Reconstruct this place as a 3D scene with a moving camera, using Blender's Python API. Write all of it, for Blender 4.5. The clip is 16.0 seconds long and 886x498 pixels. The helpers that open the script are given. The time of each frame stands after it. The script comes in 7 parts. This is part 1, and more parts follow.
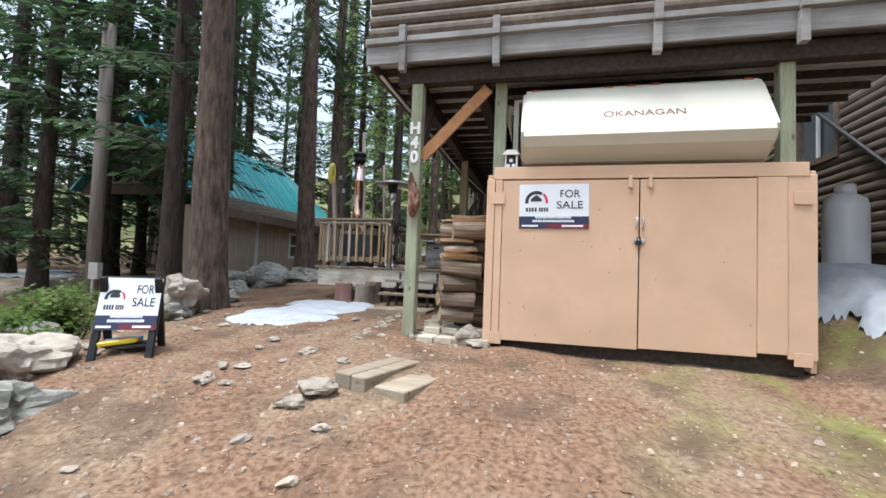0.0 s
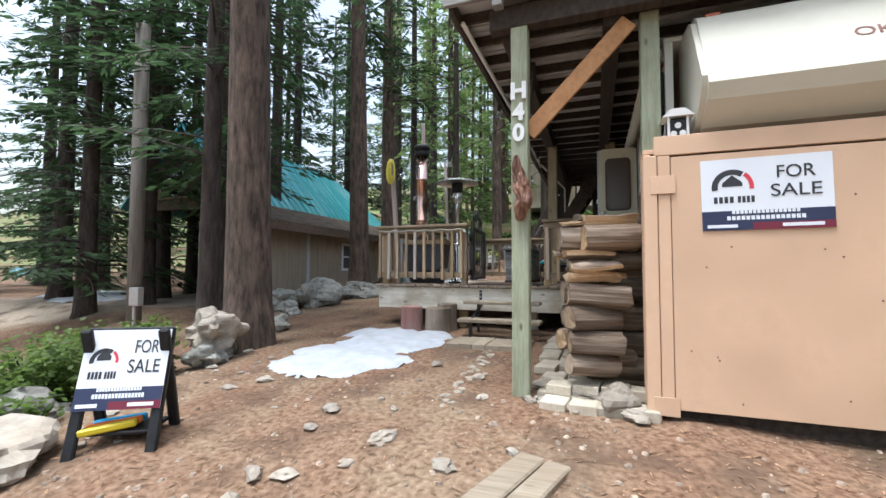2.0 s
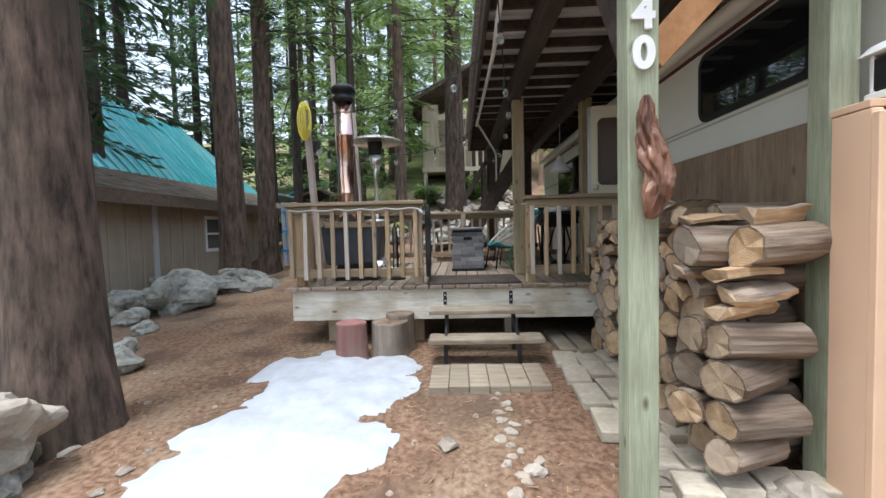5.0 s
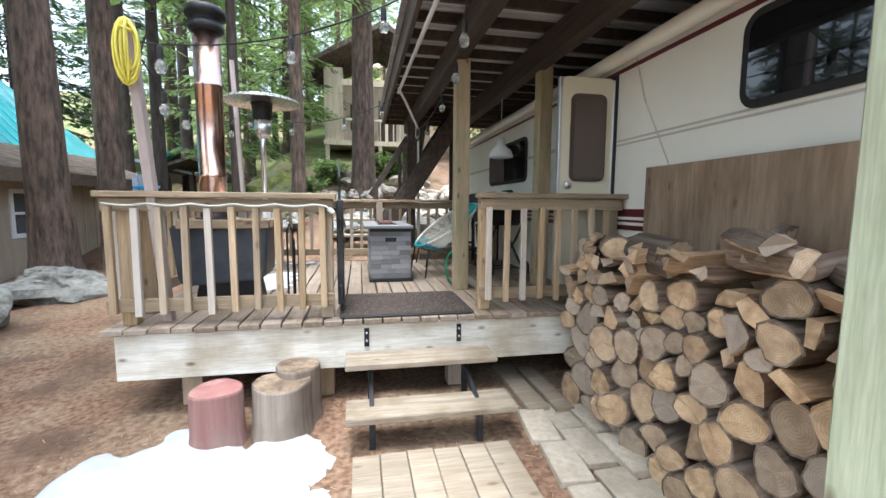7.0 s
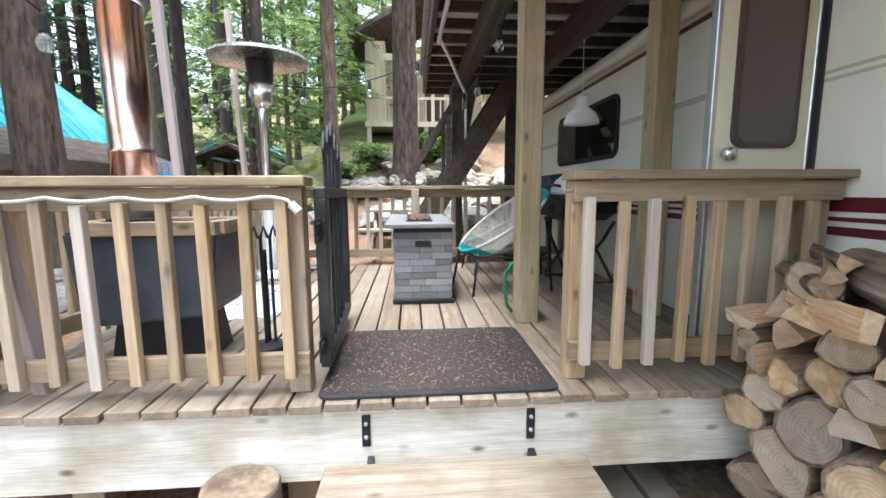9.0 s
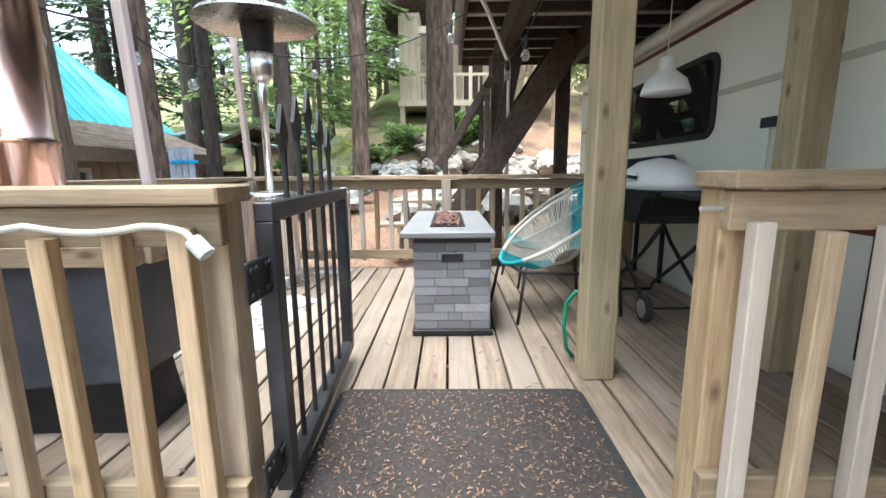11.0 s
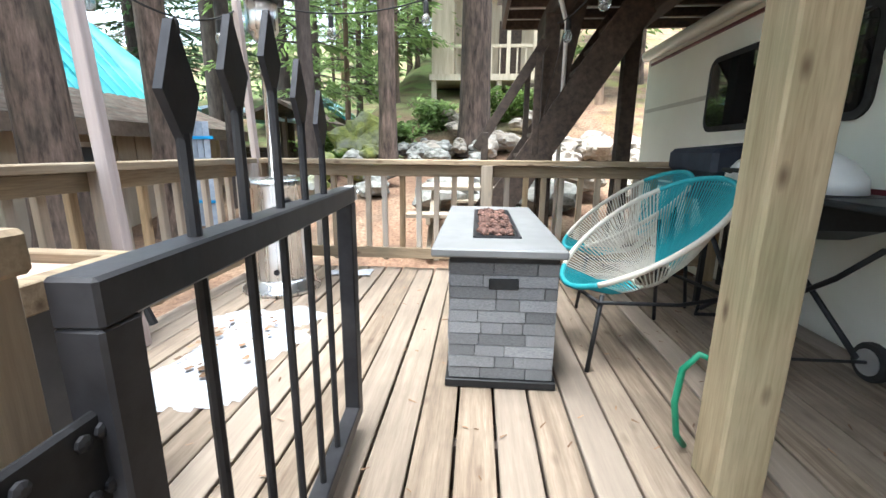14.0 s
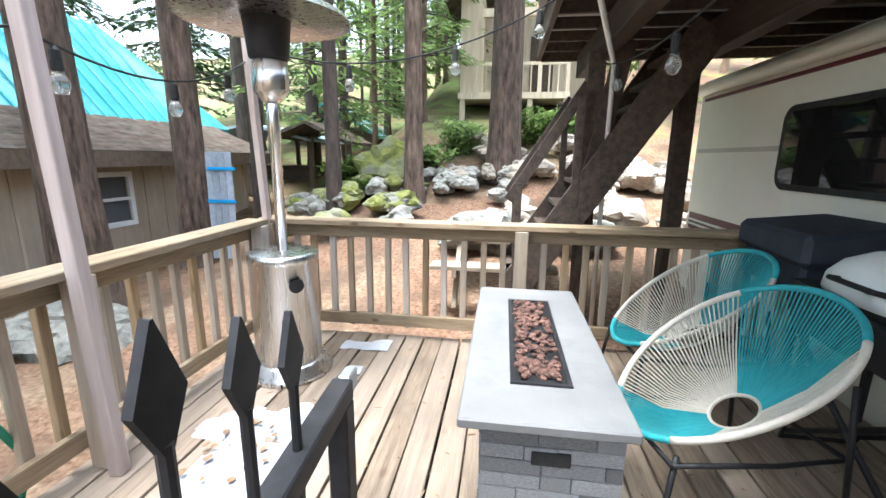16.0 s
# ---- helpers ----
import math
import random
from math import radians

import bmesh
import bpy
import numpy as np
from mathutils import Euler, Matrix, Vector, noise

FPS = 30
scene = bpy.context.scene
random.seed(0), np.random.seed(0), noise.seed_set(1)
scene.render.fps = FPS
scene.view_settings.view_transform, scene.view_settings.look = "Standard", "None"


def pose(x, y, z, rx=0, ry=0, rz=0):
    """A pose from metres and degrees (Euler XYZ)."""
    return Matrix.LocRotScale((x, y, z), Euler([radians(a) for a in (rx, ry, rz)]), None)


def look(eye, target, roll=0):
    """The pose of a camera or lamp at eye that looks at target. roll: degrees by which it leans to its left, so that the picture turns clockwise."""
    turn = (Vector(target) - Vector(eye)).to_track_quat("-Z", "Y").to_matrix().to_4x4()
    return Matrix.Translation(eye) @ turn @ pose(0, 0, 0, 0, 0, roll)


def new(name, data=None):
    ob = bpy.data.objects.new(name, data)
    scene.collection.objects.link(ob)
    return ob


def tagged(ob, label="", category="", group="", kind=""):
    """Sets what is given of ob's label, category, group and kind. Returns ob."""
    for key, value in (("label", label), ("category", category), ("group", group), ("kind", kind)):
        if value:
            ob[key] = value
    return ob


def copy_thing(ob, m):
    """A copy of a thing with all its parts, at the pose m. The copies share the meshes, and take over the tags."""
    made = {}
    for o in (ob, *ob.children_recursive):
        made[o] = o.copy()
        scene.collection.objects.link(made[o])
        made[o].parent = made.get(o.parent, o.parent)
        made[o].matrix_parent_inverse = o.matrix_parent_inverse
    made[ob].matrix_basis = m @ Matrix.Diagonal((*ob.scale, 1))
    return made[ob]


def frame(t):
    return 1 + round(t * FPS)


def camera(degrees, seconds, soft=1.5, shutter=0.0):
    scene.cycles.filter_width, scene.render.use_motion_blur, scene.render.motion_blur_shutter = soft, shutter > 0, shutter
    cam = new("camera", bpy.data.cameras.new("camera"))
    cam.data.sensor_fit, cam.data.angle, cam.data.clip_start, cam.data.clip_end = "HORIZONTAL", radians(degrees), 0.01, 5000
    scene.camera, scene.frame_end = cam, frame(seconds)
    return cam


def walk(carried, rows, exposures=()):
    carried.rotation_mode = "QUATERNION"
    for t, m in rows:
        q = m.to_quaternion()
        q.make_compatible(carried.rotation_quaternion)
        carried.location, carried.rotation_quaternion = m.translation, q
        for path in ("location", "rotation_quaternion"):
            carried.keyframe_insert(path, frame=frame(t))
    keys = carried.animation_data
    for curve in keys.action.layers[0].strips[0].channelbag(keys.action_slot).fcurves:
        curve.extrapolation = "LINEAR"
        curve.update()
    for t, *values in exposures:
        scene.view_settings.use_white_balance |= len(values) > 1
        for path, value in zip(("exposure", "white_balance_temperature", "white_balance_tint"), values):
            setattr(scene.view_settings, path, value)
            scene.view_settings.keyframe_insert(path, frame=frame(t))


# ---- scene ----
cam = camera(92.5, 16.0)
PATH = [
    (0, (0.303, -0.342, 1.438), (-0.157, 1.602, 1.534), 2.2),
    (0.5, (0.116, 0.066, 1.465), (-0.403, 1.995, 1.556), 2.2),
    (1, (-0.136, 0.415, 1.513), (-0.703, 2.331, 1.59), 1.7),
    (1.5, (-0.39, 0.73, 1.518), (-1.026, 2.624, 1.627), 0.8),
    (2, (-0.673, 1.06, 1.652), (-1.347, 2.941, 1.751), 0.2),
    (2.5, (-0.996, 1.363, 1.743), (-1.6, 3.269, 1.8), -0.2),
    (3, (-1.2, 1.63, 1.8), (-1.756, 3.55, 1.852), -0.5),
    (3.2, (-1.274, 1.731, 1.816), (-1.81, 3.658, 1.857), -0.2),
    (5.3, (-2.153, 2.765, 2.06), (-2.164, 4.76, 1.918), -1.2),
    (5.5, (-2.167, 2.908, 2.083), (-2.142, 4.9, 1.912), -0.9),
    (6, (-2.215, 3.216, 2.126), (-2.073, 5.205, 1.978), -0.3),
    (6.5, (-2.261, 3.583, 2.228), (-1.999, 5.556, 2.03), 0.1),
    (7, (-2.301, 3.987, 2.275), (-1.917, 5.939, 2.07), 0.4),
    (7.5, (-2.256, 4.382, 2.303), (-1.866, 6.335, 2.118), 0.6),
    (8, (-2.2, 4.767, 2.332), (-1.813, 6.718, 2.123), 0.6),
    (8.5, (-2.168, 5.146, 2.317), (-1.864, 7.106, 2.062), 0.4),
    (9, (-2.055, 5.44, 2.291), (-1.909, 7.416, 2.021), -0.3),
    (9.5, (-2.007, 5.684, 2.3), (-1.949, 7.66, 1.995), -0.7),
    (9.7, (-1.996, 5.765, 2.297), (-1.981, 7.74, 1.98), -1.4),
    (11.8, (-1.978, 6.408, 2.416), (-2.023, 8.375, 2.058), -0.1),
    (12, (-1.974, 6.412, 2.413), (-2.022, 8.379, 2.056), 0.0),
    (12.5, (-1.986, 6.435, 2.399), (-2.025, 8.4, 2.028), -0.1),
    (13, (-2.014, 6.528, 2.388), (-2.049, 8.492, 2.012), 0.0),
    (13.5, (-2.022, 6.701, 2.383), (-2.112, 8.654, 1.961), 0.1),
    (14, (-2.09, 6.972, 2.421), (-2.24, 8.915, 1.972), 0.5),
    (14.5, (-2.152, 7.164, 2.547), (-2.322, 9.102, 2.086), 1.5),
    (15, (-2.163, 7.296, 2.621), (-2.452, 9.223, 2.169), 1.4),
    (15.5, (-2.138, 7.332, 2.772), (-2.507, 9.247, 2.329), 1.4),
    (16, (-2.149, 7.446, 2.811), (-2.42, 9.382, 2.387), 0.6),
]
walk(cam, [(row[0], look(*row[1:])) for row in PATH], [(0, 1.0, 5950, 8), (3.0, 1.1, 5950, 8), (5.5, 1.4, 5900, 8), (7.5, 2.25, 5850, 8), (9.5, 2.35, 5850, 8), (12.5, 2.55, 5900, 5), (16, 2.55, 5900, 8)])

# ---- light ----
world = bpy.data.worlds.new("world")
scene.world = world
world.use_nodes = True
wn, wl = world.node_tree.nodes, world.node_tree.links
sky = wn.new("ShaderNodeTexSky")
sky.sky_type = "NISHITA"
sky.sun_disc = False
sky.sun_elevation, sky.sun_rotation = radians(76), radians(223)
sky.air_density, sky.dust_density = 1.5, 4.0
grey = wn.new("ShaderNodeHueSaturation")      # an overcast sky
grey.inputs["Saturation"].default_value = 0.55
wl.new(sky.outputs[0], grey.inputs["Color"])
wl.new(grey.outputs[0], wn["Background"].inputs[0])
wn["Background"].inputs[1].default_value = 0.15
sun = new("sun", bpy.data.lights.new("sun", "SUN"))
sun.data.energy, sun.data.angle, sun.data.color = 2.2, radians(26), (1.0, 0.99, 0.97)
sun.matrix_world = look((-2.8, -3, 16), (0, 0, 0))

# ---- materials ----
MATS = {}


def mat(name, c1, c2=None, rough=0.8, metal=0.0, scale=8.0, stretch=(1, 1, 1), bump=0.2, stain=None, stain_scale=1.5, stain_amt=0.5,
        vary=0.15, island=False, detail=6.0, spec=0.4, rough2=None, weather=None, knots=0.0):
    """Two tones mixed by grain noise, a broad stain over them, a random shade for each object, and relief."""
    if name in MATS:
        return MATS[name]
    m = bpy.data.materials.new(name)
    m.use_nodes = True
    n, l = m.node_tree.nodes, m.node_tree.links
    b = n["Principled BSDF"]
    b.inputs["Roughness"].default_value, b.inputs["Metallic"].default_value = rough, metal
    b.inputs["Specular IOR Level"].default_value = spec
    tc, mp = n.new("ShaderNodeTexCoord"), n.new("ShaderNodeMapping")
    mp.inputs["Scale"].default_value = stretch
    l.new(tc.outputs["Object"], mp.inputs[0])
    oi = n.new("ShaderNodeObjectInfo")
    shift = n.new("ShaderNodeVectorMath")
    shift.operation = "MULTIPLY_ADD"
    l.new(oi.outputs["Random"], shift.inputs[0])
    shift.inputs[1].default_value = (17, 29, 11)
    l.new(mp.outputs[0], shift.inputs[2])
    nz = n.new("ShaderNodeTexNoise")
    nz.inputs["Scale"].default_value, nz.inputs["Detail"].default_value, nz.inputs["Roughness"].default_value = scale, detail, 0.65
    l.new(shift.outputs[0], nz.inputs["Vector"])
    ramp = n.new("ShaderNodeValToRGB")
    ramp.color_ramp.elements[0].position, ramp.color_ramp.elements[1].position = 0.32, 0.68
    ramp.color_ramp.elements[0].color, ramp.color_ramp.elements[1].color = (*c1, 1), (*(c2 or c1), 1)
    l.new(nz.outputs[0], ramp.inputs[0])
    col = ramp.outputs[0]
    if stain:
        sn, sr, mx = n.new("ShaderNodeTexNoise"), n.new("ShaderNodeValToRGB"), n.new("ShaderNodeMixRGB")
        sn.inputs["Scale"].default_value, sn.inputs["Detail"].default_value = stain_scale, 5
        l.new(shift.outputs[0] if stretch == (1, 1, 1) else tc.outputs["Object"], sn.inputs["Vector"])
        sr.color_ramp.elements[0].position, sr.color_ramp.elements[1].position = 0.45, 0.7
        sr.color_ramp.elements[1].color = (stain_amt, stain_amt, stain_amt, 1)
        l.new(sn.outputs[0], sr.inputs[0])
        l.new(sr.outputs[0], mx.inputs[0])
        l.new(col, mx.inputs[1])
        mx.inputs[2].default_value = (*stain, 1)
        col = mx.outputs[0]
    if knots:                                     # dark oval knots and checks along the grain
        kn, kr, km = n.new("ShaderNodeTexVoronoi"), n.new("ShaderNodeValToRGB"), n.new("ShaderNodeMixRGB")
        kp = n.new("ShaderNodeMapping")
        kp.inputs["Scale"].default_value = [0.45 if q < 1 else 1.0 for q in stretch]
        l.new(shift.outputs[0] if stretch == (1, 1, 1) else tc.outputs["Object"], kp.inputs[0])
        ks = n.new("ShaderNodeVectorMath")
        ks.operation = "MULTIPLY_ADD"
        l.new(oi.outputs["Random"], ks.inputs[0])
        ks.inputs[1].default_value = (13, 7, 19)
        l.new(kp.outputs[0], ks.inputs[2])
        kn.inputs["Scale"].default_value = 8.5
        l.new(ks.outputs[0], kn.inputs["Vector"])
        kr.color_ramp.elements[0].position, kr.color_ramp.elements[1].position = 0.05, 0.17
        kr.color_ramp.elements[0].color, kr.color_ramp.elements[1].color = (knots, knots, knots, 1), (0, 0, 0, 1)
        l.new(kn.outputs["Distance"], kr.inputs[0])
        l.new(kr.outputs[0], km.inputs[0])
        l.new(col, km.inputs[1])
        km.inputs[2].default_value = (0.075, 0.042, 0.022, 1)
        col = km.outputs[0]
        fg, fr2, fm = n.new("ShaderNodeTexNoise"), n.new("ShaderNodeValToRGB"), n.new("ShaderNodeMixRGB")
        fg.inputs["Scale"].default_value, fg.inputs["Detail"].default_value = scale * 6, 4
        l.new(shift.outputs[0], fg.inputs["Vector"])
        fr2.color_ramp.elements[0].position, fr2.color_ramp.elements[1].position = 0.36, 0.60
        fr2.color_ramp.elements[0].color, fr2.color_ramp.elements[1].color = (0.52, 0.48, 0.44, 1), (1.1, 1.1, 1.1, 1)
        fm.blend_type = "MULTIPLY"
        fm.inputs[0].default_value = 0.28
        l.new(fg.outputs[0], fr2.inputs[0])
        l.new(col, fm.inputs[1])
        l.new(fr2.outputs[0], fm.inputs[2])
        col = fm.outputs[0]
    if weather:                                   # some pieces have silvered more than others
        wr, wm, fr_ = n.new("ShaderNodeMapRange"), n.new("ShaderNodeMixRGB"), n.new("ShaderNodeMath")
        fr_.operation = "MULTIPLY"
        fr_.inputs[1].default_value = 7.31
        fc = n.new("ShaderNodeMath")
        fc.operation = "FRACT"
        l.new(oi.outputs["Random"], fr_.inputs[0])
        l.new(fr_.outputs[0], fc.inputs[0])
        l.new(fc.outputs[0], wr.inputs[0])
        wr.inputs[1].default_value, wr.inputs[2].default_value = 0.15, 0.95
        wr.inputs[3].default_value, wr.inputs[4].default_value = 0.0, 0.85
        l.new(wr.outputs[0], wm.inputs[0])
        l.new(col, wm.inputs[1])
        wg = n.new("ShaderNodeMixRGB")
        l.new(nz.outputs[0], wg.inputs[0])
        wg.inputs[1].default_value = (*[0.72 * c for c in weather], 1)
        wg.inputs[2].default_value = (*[min(0.8, 1.2 * c) for c in weather], 1)
        l.new(wg.outputs[0], wm.inputs[2])
        col = wm.outputs[0]
    hv, vr = n.new("ShaderNodeHueSaturation"), n.new("ShaderNodeMapRange")
    rnd = oi.outputs["Random"]
    if island:
        rnd = n.new("ShaderNodeNewGeometry").outputs["Random Per Island"]
    l.new(rnd, vr.inputs[0])
    vr.inputs[3].default_value, vr.inputs[4].default_value = 1 - vary, 1 + vary
    l.new(vr.outputs[0], hv.inputs["Value"])
    l.new(col, hv.inputs["Color"])
    l.new(hv.outputs[0], b.inputs["Base Color"])
    if rough2 is not None:
        rr = n.new("ShaderNodeMapRange")
        l.new(nz.outputs[0], rr.inputs[0])
        rr.inputs[3].default_value, rr.inputs[4].default_value = rough, rough2
        l.new(rr.outputs[0], b.inputs["Roughness"])
    if bump:
        bp = n.new("ShaderNodeBump")
        bp.inputs["Strength"].default_value, bp.inputs["Distance"].default_value = bump, 0.01
        l.new(nz.outputs[0], bp.inputs["Height"])
        l.new(bp.outputs[0], b.inputs["Normal"])
    MATS[name] = m
    return m


def glass(name, tint, rough=0.03):
    m = bpy.data.materials.new(name)
    m.use_nodes = True
    b = m.node_tree.nodes["Principled BSDF"]
    b.inputs["Base Color"].default_value = (*tint, 1)
    b.inputs["Roughness"].default_value = rough
    b.inputs["Specular IOR Level"].default_value = 0.6
    return m


def glow(name, colour, strength):
    m = bpy.data.materials.new(name)
    m.use_nodes = True
    b = m.node_tree.nodes["Principled BSDF"]
    b.inputs["Emission Color"].default_value = (*colour, 1)
    b.inputs["Emission Strength"].default_value = strength
    return m


GX, GY, GZ = (0.06, 1, 1), (1, 0.06, 1), (1, 1, 0.06)   # grain along x, y or z
M_deck = mat("deck_boards", (0.16, 0.115, 0.078), (0.33, 0.26, 0.19), 0.75, scale=30, stretch=GY, bump=0.4, stain=(0.12, 0.09, 0.065), stain_scale=2.6, stain_amt=0.6, vary=0.2, weather=(0.30, 0.245, 0.195), knots=0.55)
M_rail_z = mat("treated_wood_upright", (0.25, 0.165, 0.085), (0.46, 0.335, 0.195), 0.75, scale=26, stretch=GZ, bump=0.3, stain=(0.30, 0.25, 0.19), stain_scale=2.5, stain_amt=0.5, vary=0.2, weather=(0.50, 0.46, 0.415), knots=0.8)
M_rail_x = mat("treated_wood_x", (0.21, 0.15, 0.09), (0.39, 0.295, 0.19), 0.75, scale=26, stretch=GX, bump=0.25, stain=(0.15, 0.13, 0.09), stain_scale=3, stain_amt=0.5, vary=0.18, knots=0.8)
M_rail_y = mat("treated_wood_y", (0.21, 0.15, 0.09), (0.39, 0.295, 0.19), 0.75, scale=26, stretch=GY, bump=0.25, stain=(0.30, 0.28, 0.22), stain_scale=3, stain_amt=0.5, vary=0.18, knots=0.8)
M_green_post = mat("green_treated_post", (0.27, 0.30, 0.20), (0.42, 0.45, 0.32), 0.75, scale=24, stretch=GZ, bump=0.25, stain=(0.20, 0.19, 0.13), stain_scale=2.5, stain_amt=0.45, vary=0.08, knots=0.8)
M_tan_post = mat("tan_treated_post", (0.28, 0.215, 0.125), (0.44, 0.35, 0.22), 0.75, scale=22, stretch=GZ, bump=0.25, stain=(0.20, 0.21, 0.11), stain_scale=2.5, stain_amt=0.5, vary=0.08, knots=0.8)
M_beam = mat("whitewashed_beam", (0.58, 0.53, 0.43), (0.80, 0.76, 0.67), 0.7, scale=20, stretch=GX, bump=0.3, stain=(0.34, 0.27, 0.16), stain_scale=3.0, stain_amt=0.7, vary=0.03, knots=0.8)
M_step = mat("step_plank", (0.20, 0.16, 0.115), (0.38, 0.32, 0.24), 0.75, scale=22, stretch=GX, bump=0.35, stain=(0.17, 0.12, 0.07), stain_scale=5, stain_amt=0.75, knots=0.8)
# Real dark timber; also colours the sheets that stand for shaded openings
M_dark = mat("dark_stained_timber_and_shade", (0.030, 0.022, 0.017), (0.085, 0.06, 0.045), 0.75, scale=20, stretch=GY, bump=0.25, vary=0.25)
M_soffit = mat("ribbed_metal_soffit", (0.58, 0.57, 0.55), (0.70, 0.69, 0.67), 0.5, 0.3, scale=3, bump=0.05, stain=(0.2, 0.17, 0.14), stain_amt=0.5)
M_fascia = mat("grey_fascia", (0.22, 0.21, 0.20), (0.38, 0.37, 0.355), 0.7, scale=18, stretch=GX, bump=0.2, stain=(0.12, 0.1, 0.085), stain_scale=2)
M_brace = mat("orange_cedar_brace", (0.36, 0.17, 0.065), (0.50, 0.26, 0.11), 0.65, scale=22, stretch=(0.2, 1, 0.2), bump=0.2, vary=0.05, knots=0.8)
M_log_siding = mat("brown_log_siding", (0.115, 0.085, 0.066), (0.21, 0.165, 0.13), 0.7, scale=14, stretch=GY, bump=0.25, stain=(0.07, 0.055, 0.045), stain_scale=1.5)
M_peach = mat("peach_painted_plywood", (0.62, 0.415, 0.275), (0.68, 0.46, 0.31), 0.7, scale=5, bump=0.08, stain=(0.50, 0.33, 0.215), stain_scale=2.5, stain_amt=0.55, vary=0.03)
M_cream = mat("cream_fibreglass", (0.75, 0.735, 0.64), (0.80, 0.785, 0.69), 0.3, scale=2, bump=0.02, stain=(0.66, 0.64, 0.54), stain_scale=1.2, stain_amt=0.4, vary=0.02)
M_shell = mat("white_camper_shell", (0.60, 0.58, 0.48), (0.67, 0.645, 0.55), 0.3, scale=2, bump=0.02, stain=(0.60, 0.56, 0.45), stain_scale=1.0, stain_amt=0.4, vary=0.02)
M_door = mat("cream_door", (0.62, 0.585, 0.44), (0.68, 0.64, 0.49), 0.4, scale=2, bump=0.02, vary=0.02)
M_white = mat("white_plastic", (0.74, 0.74, 0.73), (0.80, 0.80, 0.79), 0.4, scale=5, bump=0.02, vary=0.03)
M_tank = mat("white_painted_steel", (0.68, 0.71, 0.74), (0.76, 0.78, 0.80), 0.35, scale=3, bump=0.03, stain=(0.5, 0.5, 0.48), vary=0.02)
M_maroon = mat("maroon_stripe", (0.10, 0.012, 0.018), (0.13, 0.018, 0.024), 0.4, scale=4, bump=0)
M_alu = mat("aluminium_trim", (0.50, 0.51, 0.52), (0.62, 0.63, 0.64), 0.35, 0.8, scale=10, bump=0.05)
M_steel = mat("brushed_steel", (0.62, 0.61, 0.60), (0.74, 0.73, 0.72), 0.22, 1.0, scale=30, stretch=(1, 1, 0.02), bump=0.03, rough2=0.34, vary=0.02)
M_copper = mat("coppery_stove_pipe", (0.62, 0.36, 0.24), (0.72, 0.52, 0.44), 0.2, 1.0, scale=3, stretch=(1, 1, 0.3), bump=0.02, stain=(0.42, 0.40, 0.55), stain_scale=3, stain_amt=0.6)
M_black = mat("black_metal", (0.012, 0.012, 0.013), (0.028, 0.028, 0.03), 0.42, 0.3, scale=14, bump=0.06, rough2=0.6)
M_gate = mat("painted_black_steel", (0.013, 0.013, 0.015), (0.028, 0.028, 0.032), 0.38, 0.2, scale=18, bump=0.08, rough2=0.55, stain=(0.09, 0.085, 0.085), stain_scale=6, stain_amt=0.35)
M_stove = mat("dark_grey_stove", (0.040, 0.045, 0.055), (0.065, 0.07, 0.082), 0.45, 0.2, scale=8, bump=0.05)
M_rubber = mat("black_rubber", (0.015, 0.015, 0.015), (0.03, 0.03, 0.03), 0.85, scale=20, bump=0.1)
M_ply = mat("weathered_plywood", (0.19, 0.125, 0.075), (0.40, 0.295, 0.20), 0.8, scale=6, stretch=(1, 1, 0.14), bump=0.15, stain=(0.13, 0.10, 0.075), stain_scale=1.6, stain_amt=0.6, knots=0.55)
M_bark_log = mat("log_bark", (0.085, 0.058, 0.04), (0.23, 0.165, 0.115), 0.9, scale=5, stretch=(0.6, 1, 1), bump=0.8, stain=(0.40, 0.33, 0.26), stain_scale=1.6, stain_amt=0.6, vary=0.4)
M_log_end = mat("cut_log_end", (0.42, 0.285, 0.16), (0.60, 0.44, 0.27), 0.85, scale=1.6, bump=0.2, stain=(0.27, 0.165, 0.09), stain_scale=1.1, stain_amt=0.8, vary=0.28, weather=(0.36, 0.31, 0.26))
M_split = mat("split_firewood", (0.34, 0.215, 0.115), (0.60, 0.44, 0.27), 0.85, scale=6, stretch=(0.5, 1, 1), bump=0.4, stain=(0.42, 0.18, 0.06), stain_scale=3, stain_amt=0.35, vary=0.3)
M_bark = mat("conifer_bark", (0.024, 0.016, 0.012), (0.19, 0.132, 0.10), 0.95, scale=14, stretch=(1, 1, 0.2), bump=1.0, stain=(0.055, 0.045, 0.032), stain_scale=3, stain_amt=0.6, vary=0.25)
M_bark_dark = mat("dark_conifer_bark", (0.028, 0.021, 0.017), (0.085, 0.065, 0.055), 0.95, scale=13, stretch=(1, 1, 0.22), bump=1.0, vary=0.3)
# Bark of the slim background trunks, lightened to tan as if lit
M_bark_tan = mat("lit_tan_bark", (0.14, 0.09, 0.06), (0.26, 0.18, 0.125), 0.95, scale=13, stretch=(1, 1, 0.22), bump=0.8, vary=0.3)
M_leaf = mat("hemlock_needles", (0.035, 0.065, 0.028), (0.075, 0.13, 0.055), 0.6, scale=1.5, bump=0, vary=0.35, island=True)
# Brighter copy of the needles, with light on the far foliage put into its colour
M_leaf_lit = mat("lit_needle_foliage", (0.14, 0.215, 0.07), (0.27, 0.37, 0.13), 0.6, scale=1.0, bump=0, vary=0.35, island=True)
M_shrub = mat("green_shrub_leaves", (0.07, 0.125, 0.025), (0.16, 0.23, 0.055), 0.6, scale=3, bump=0, vary=0.3, island=True)
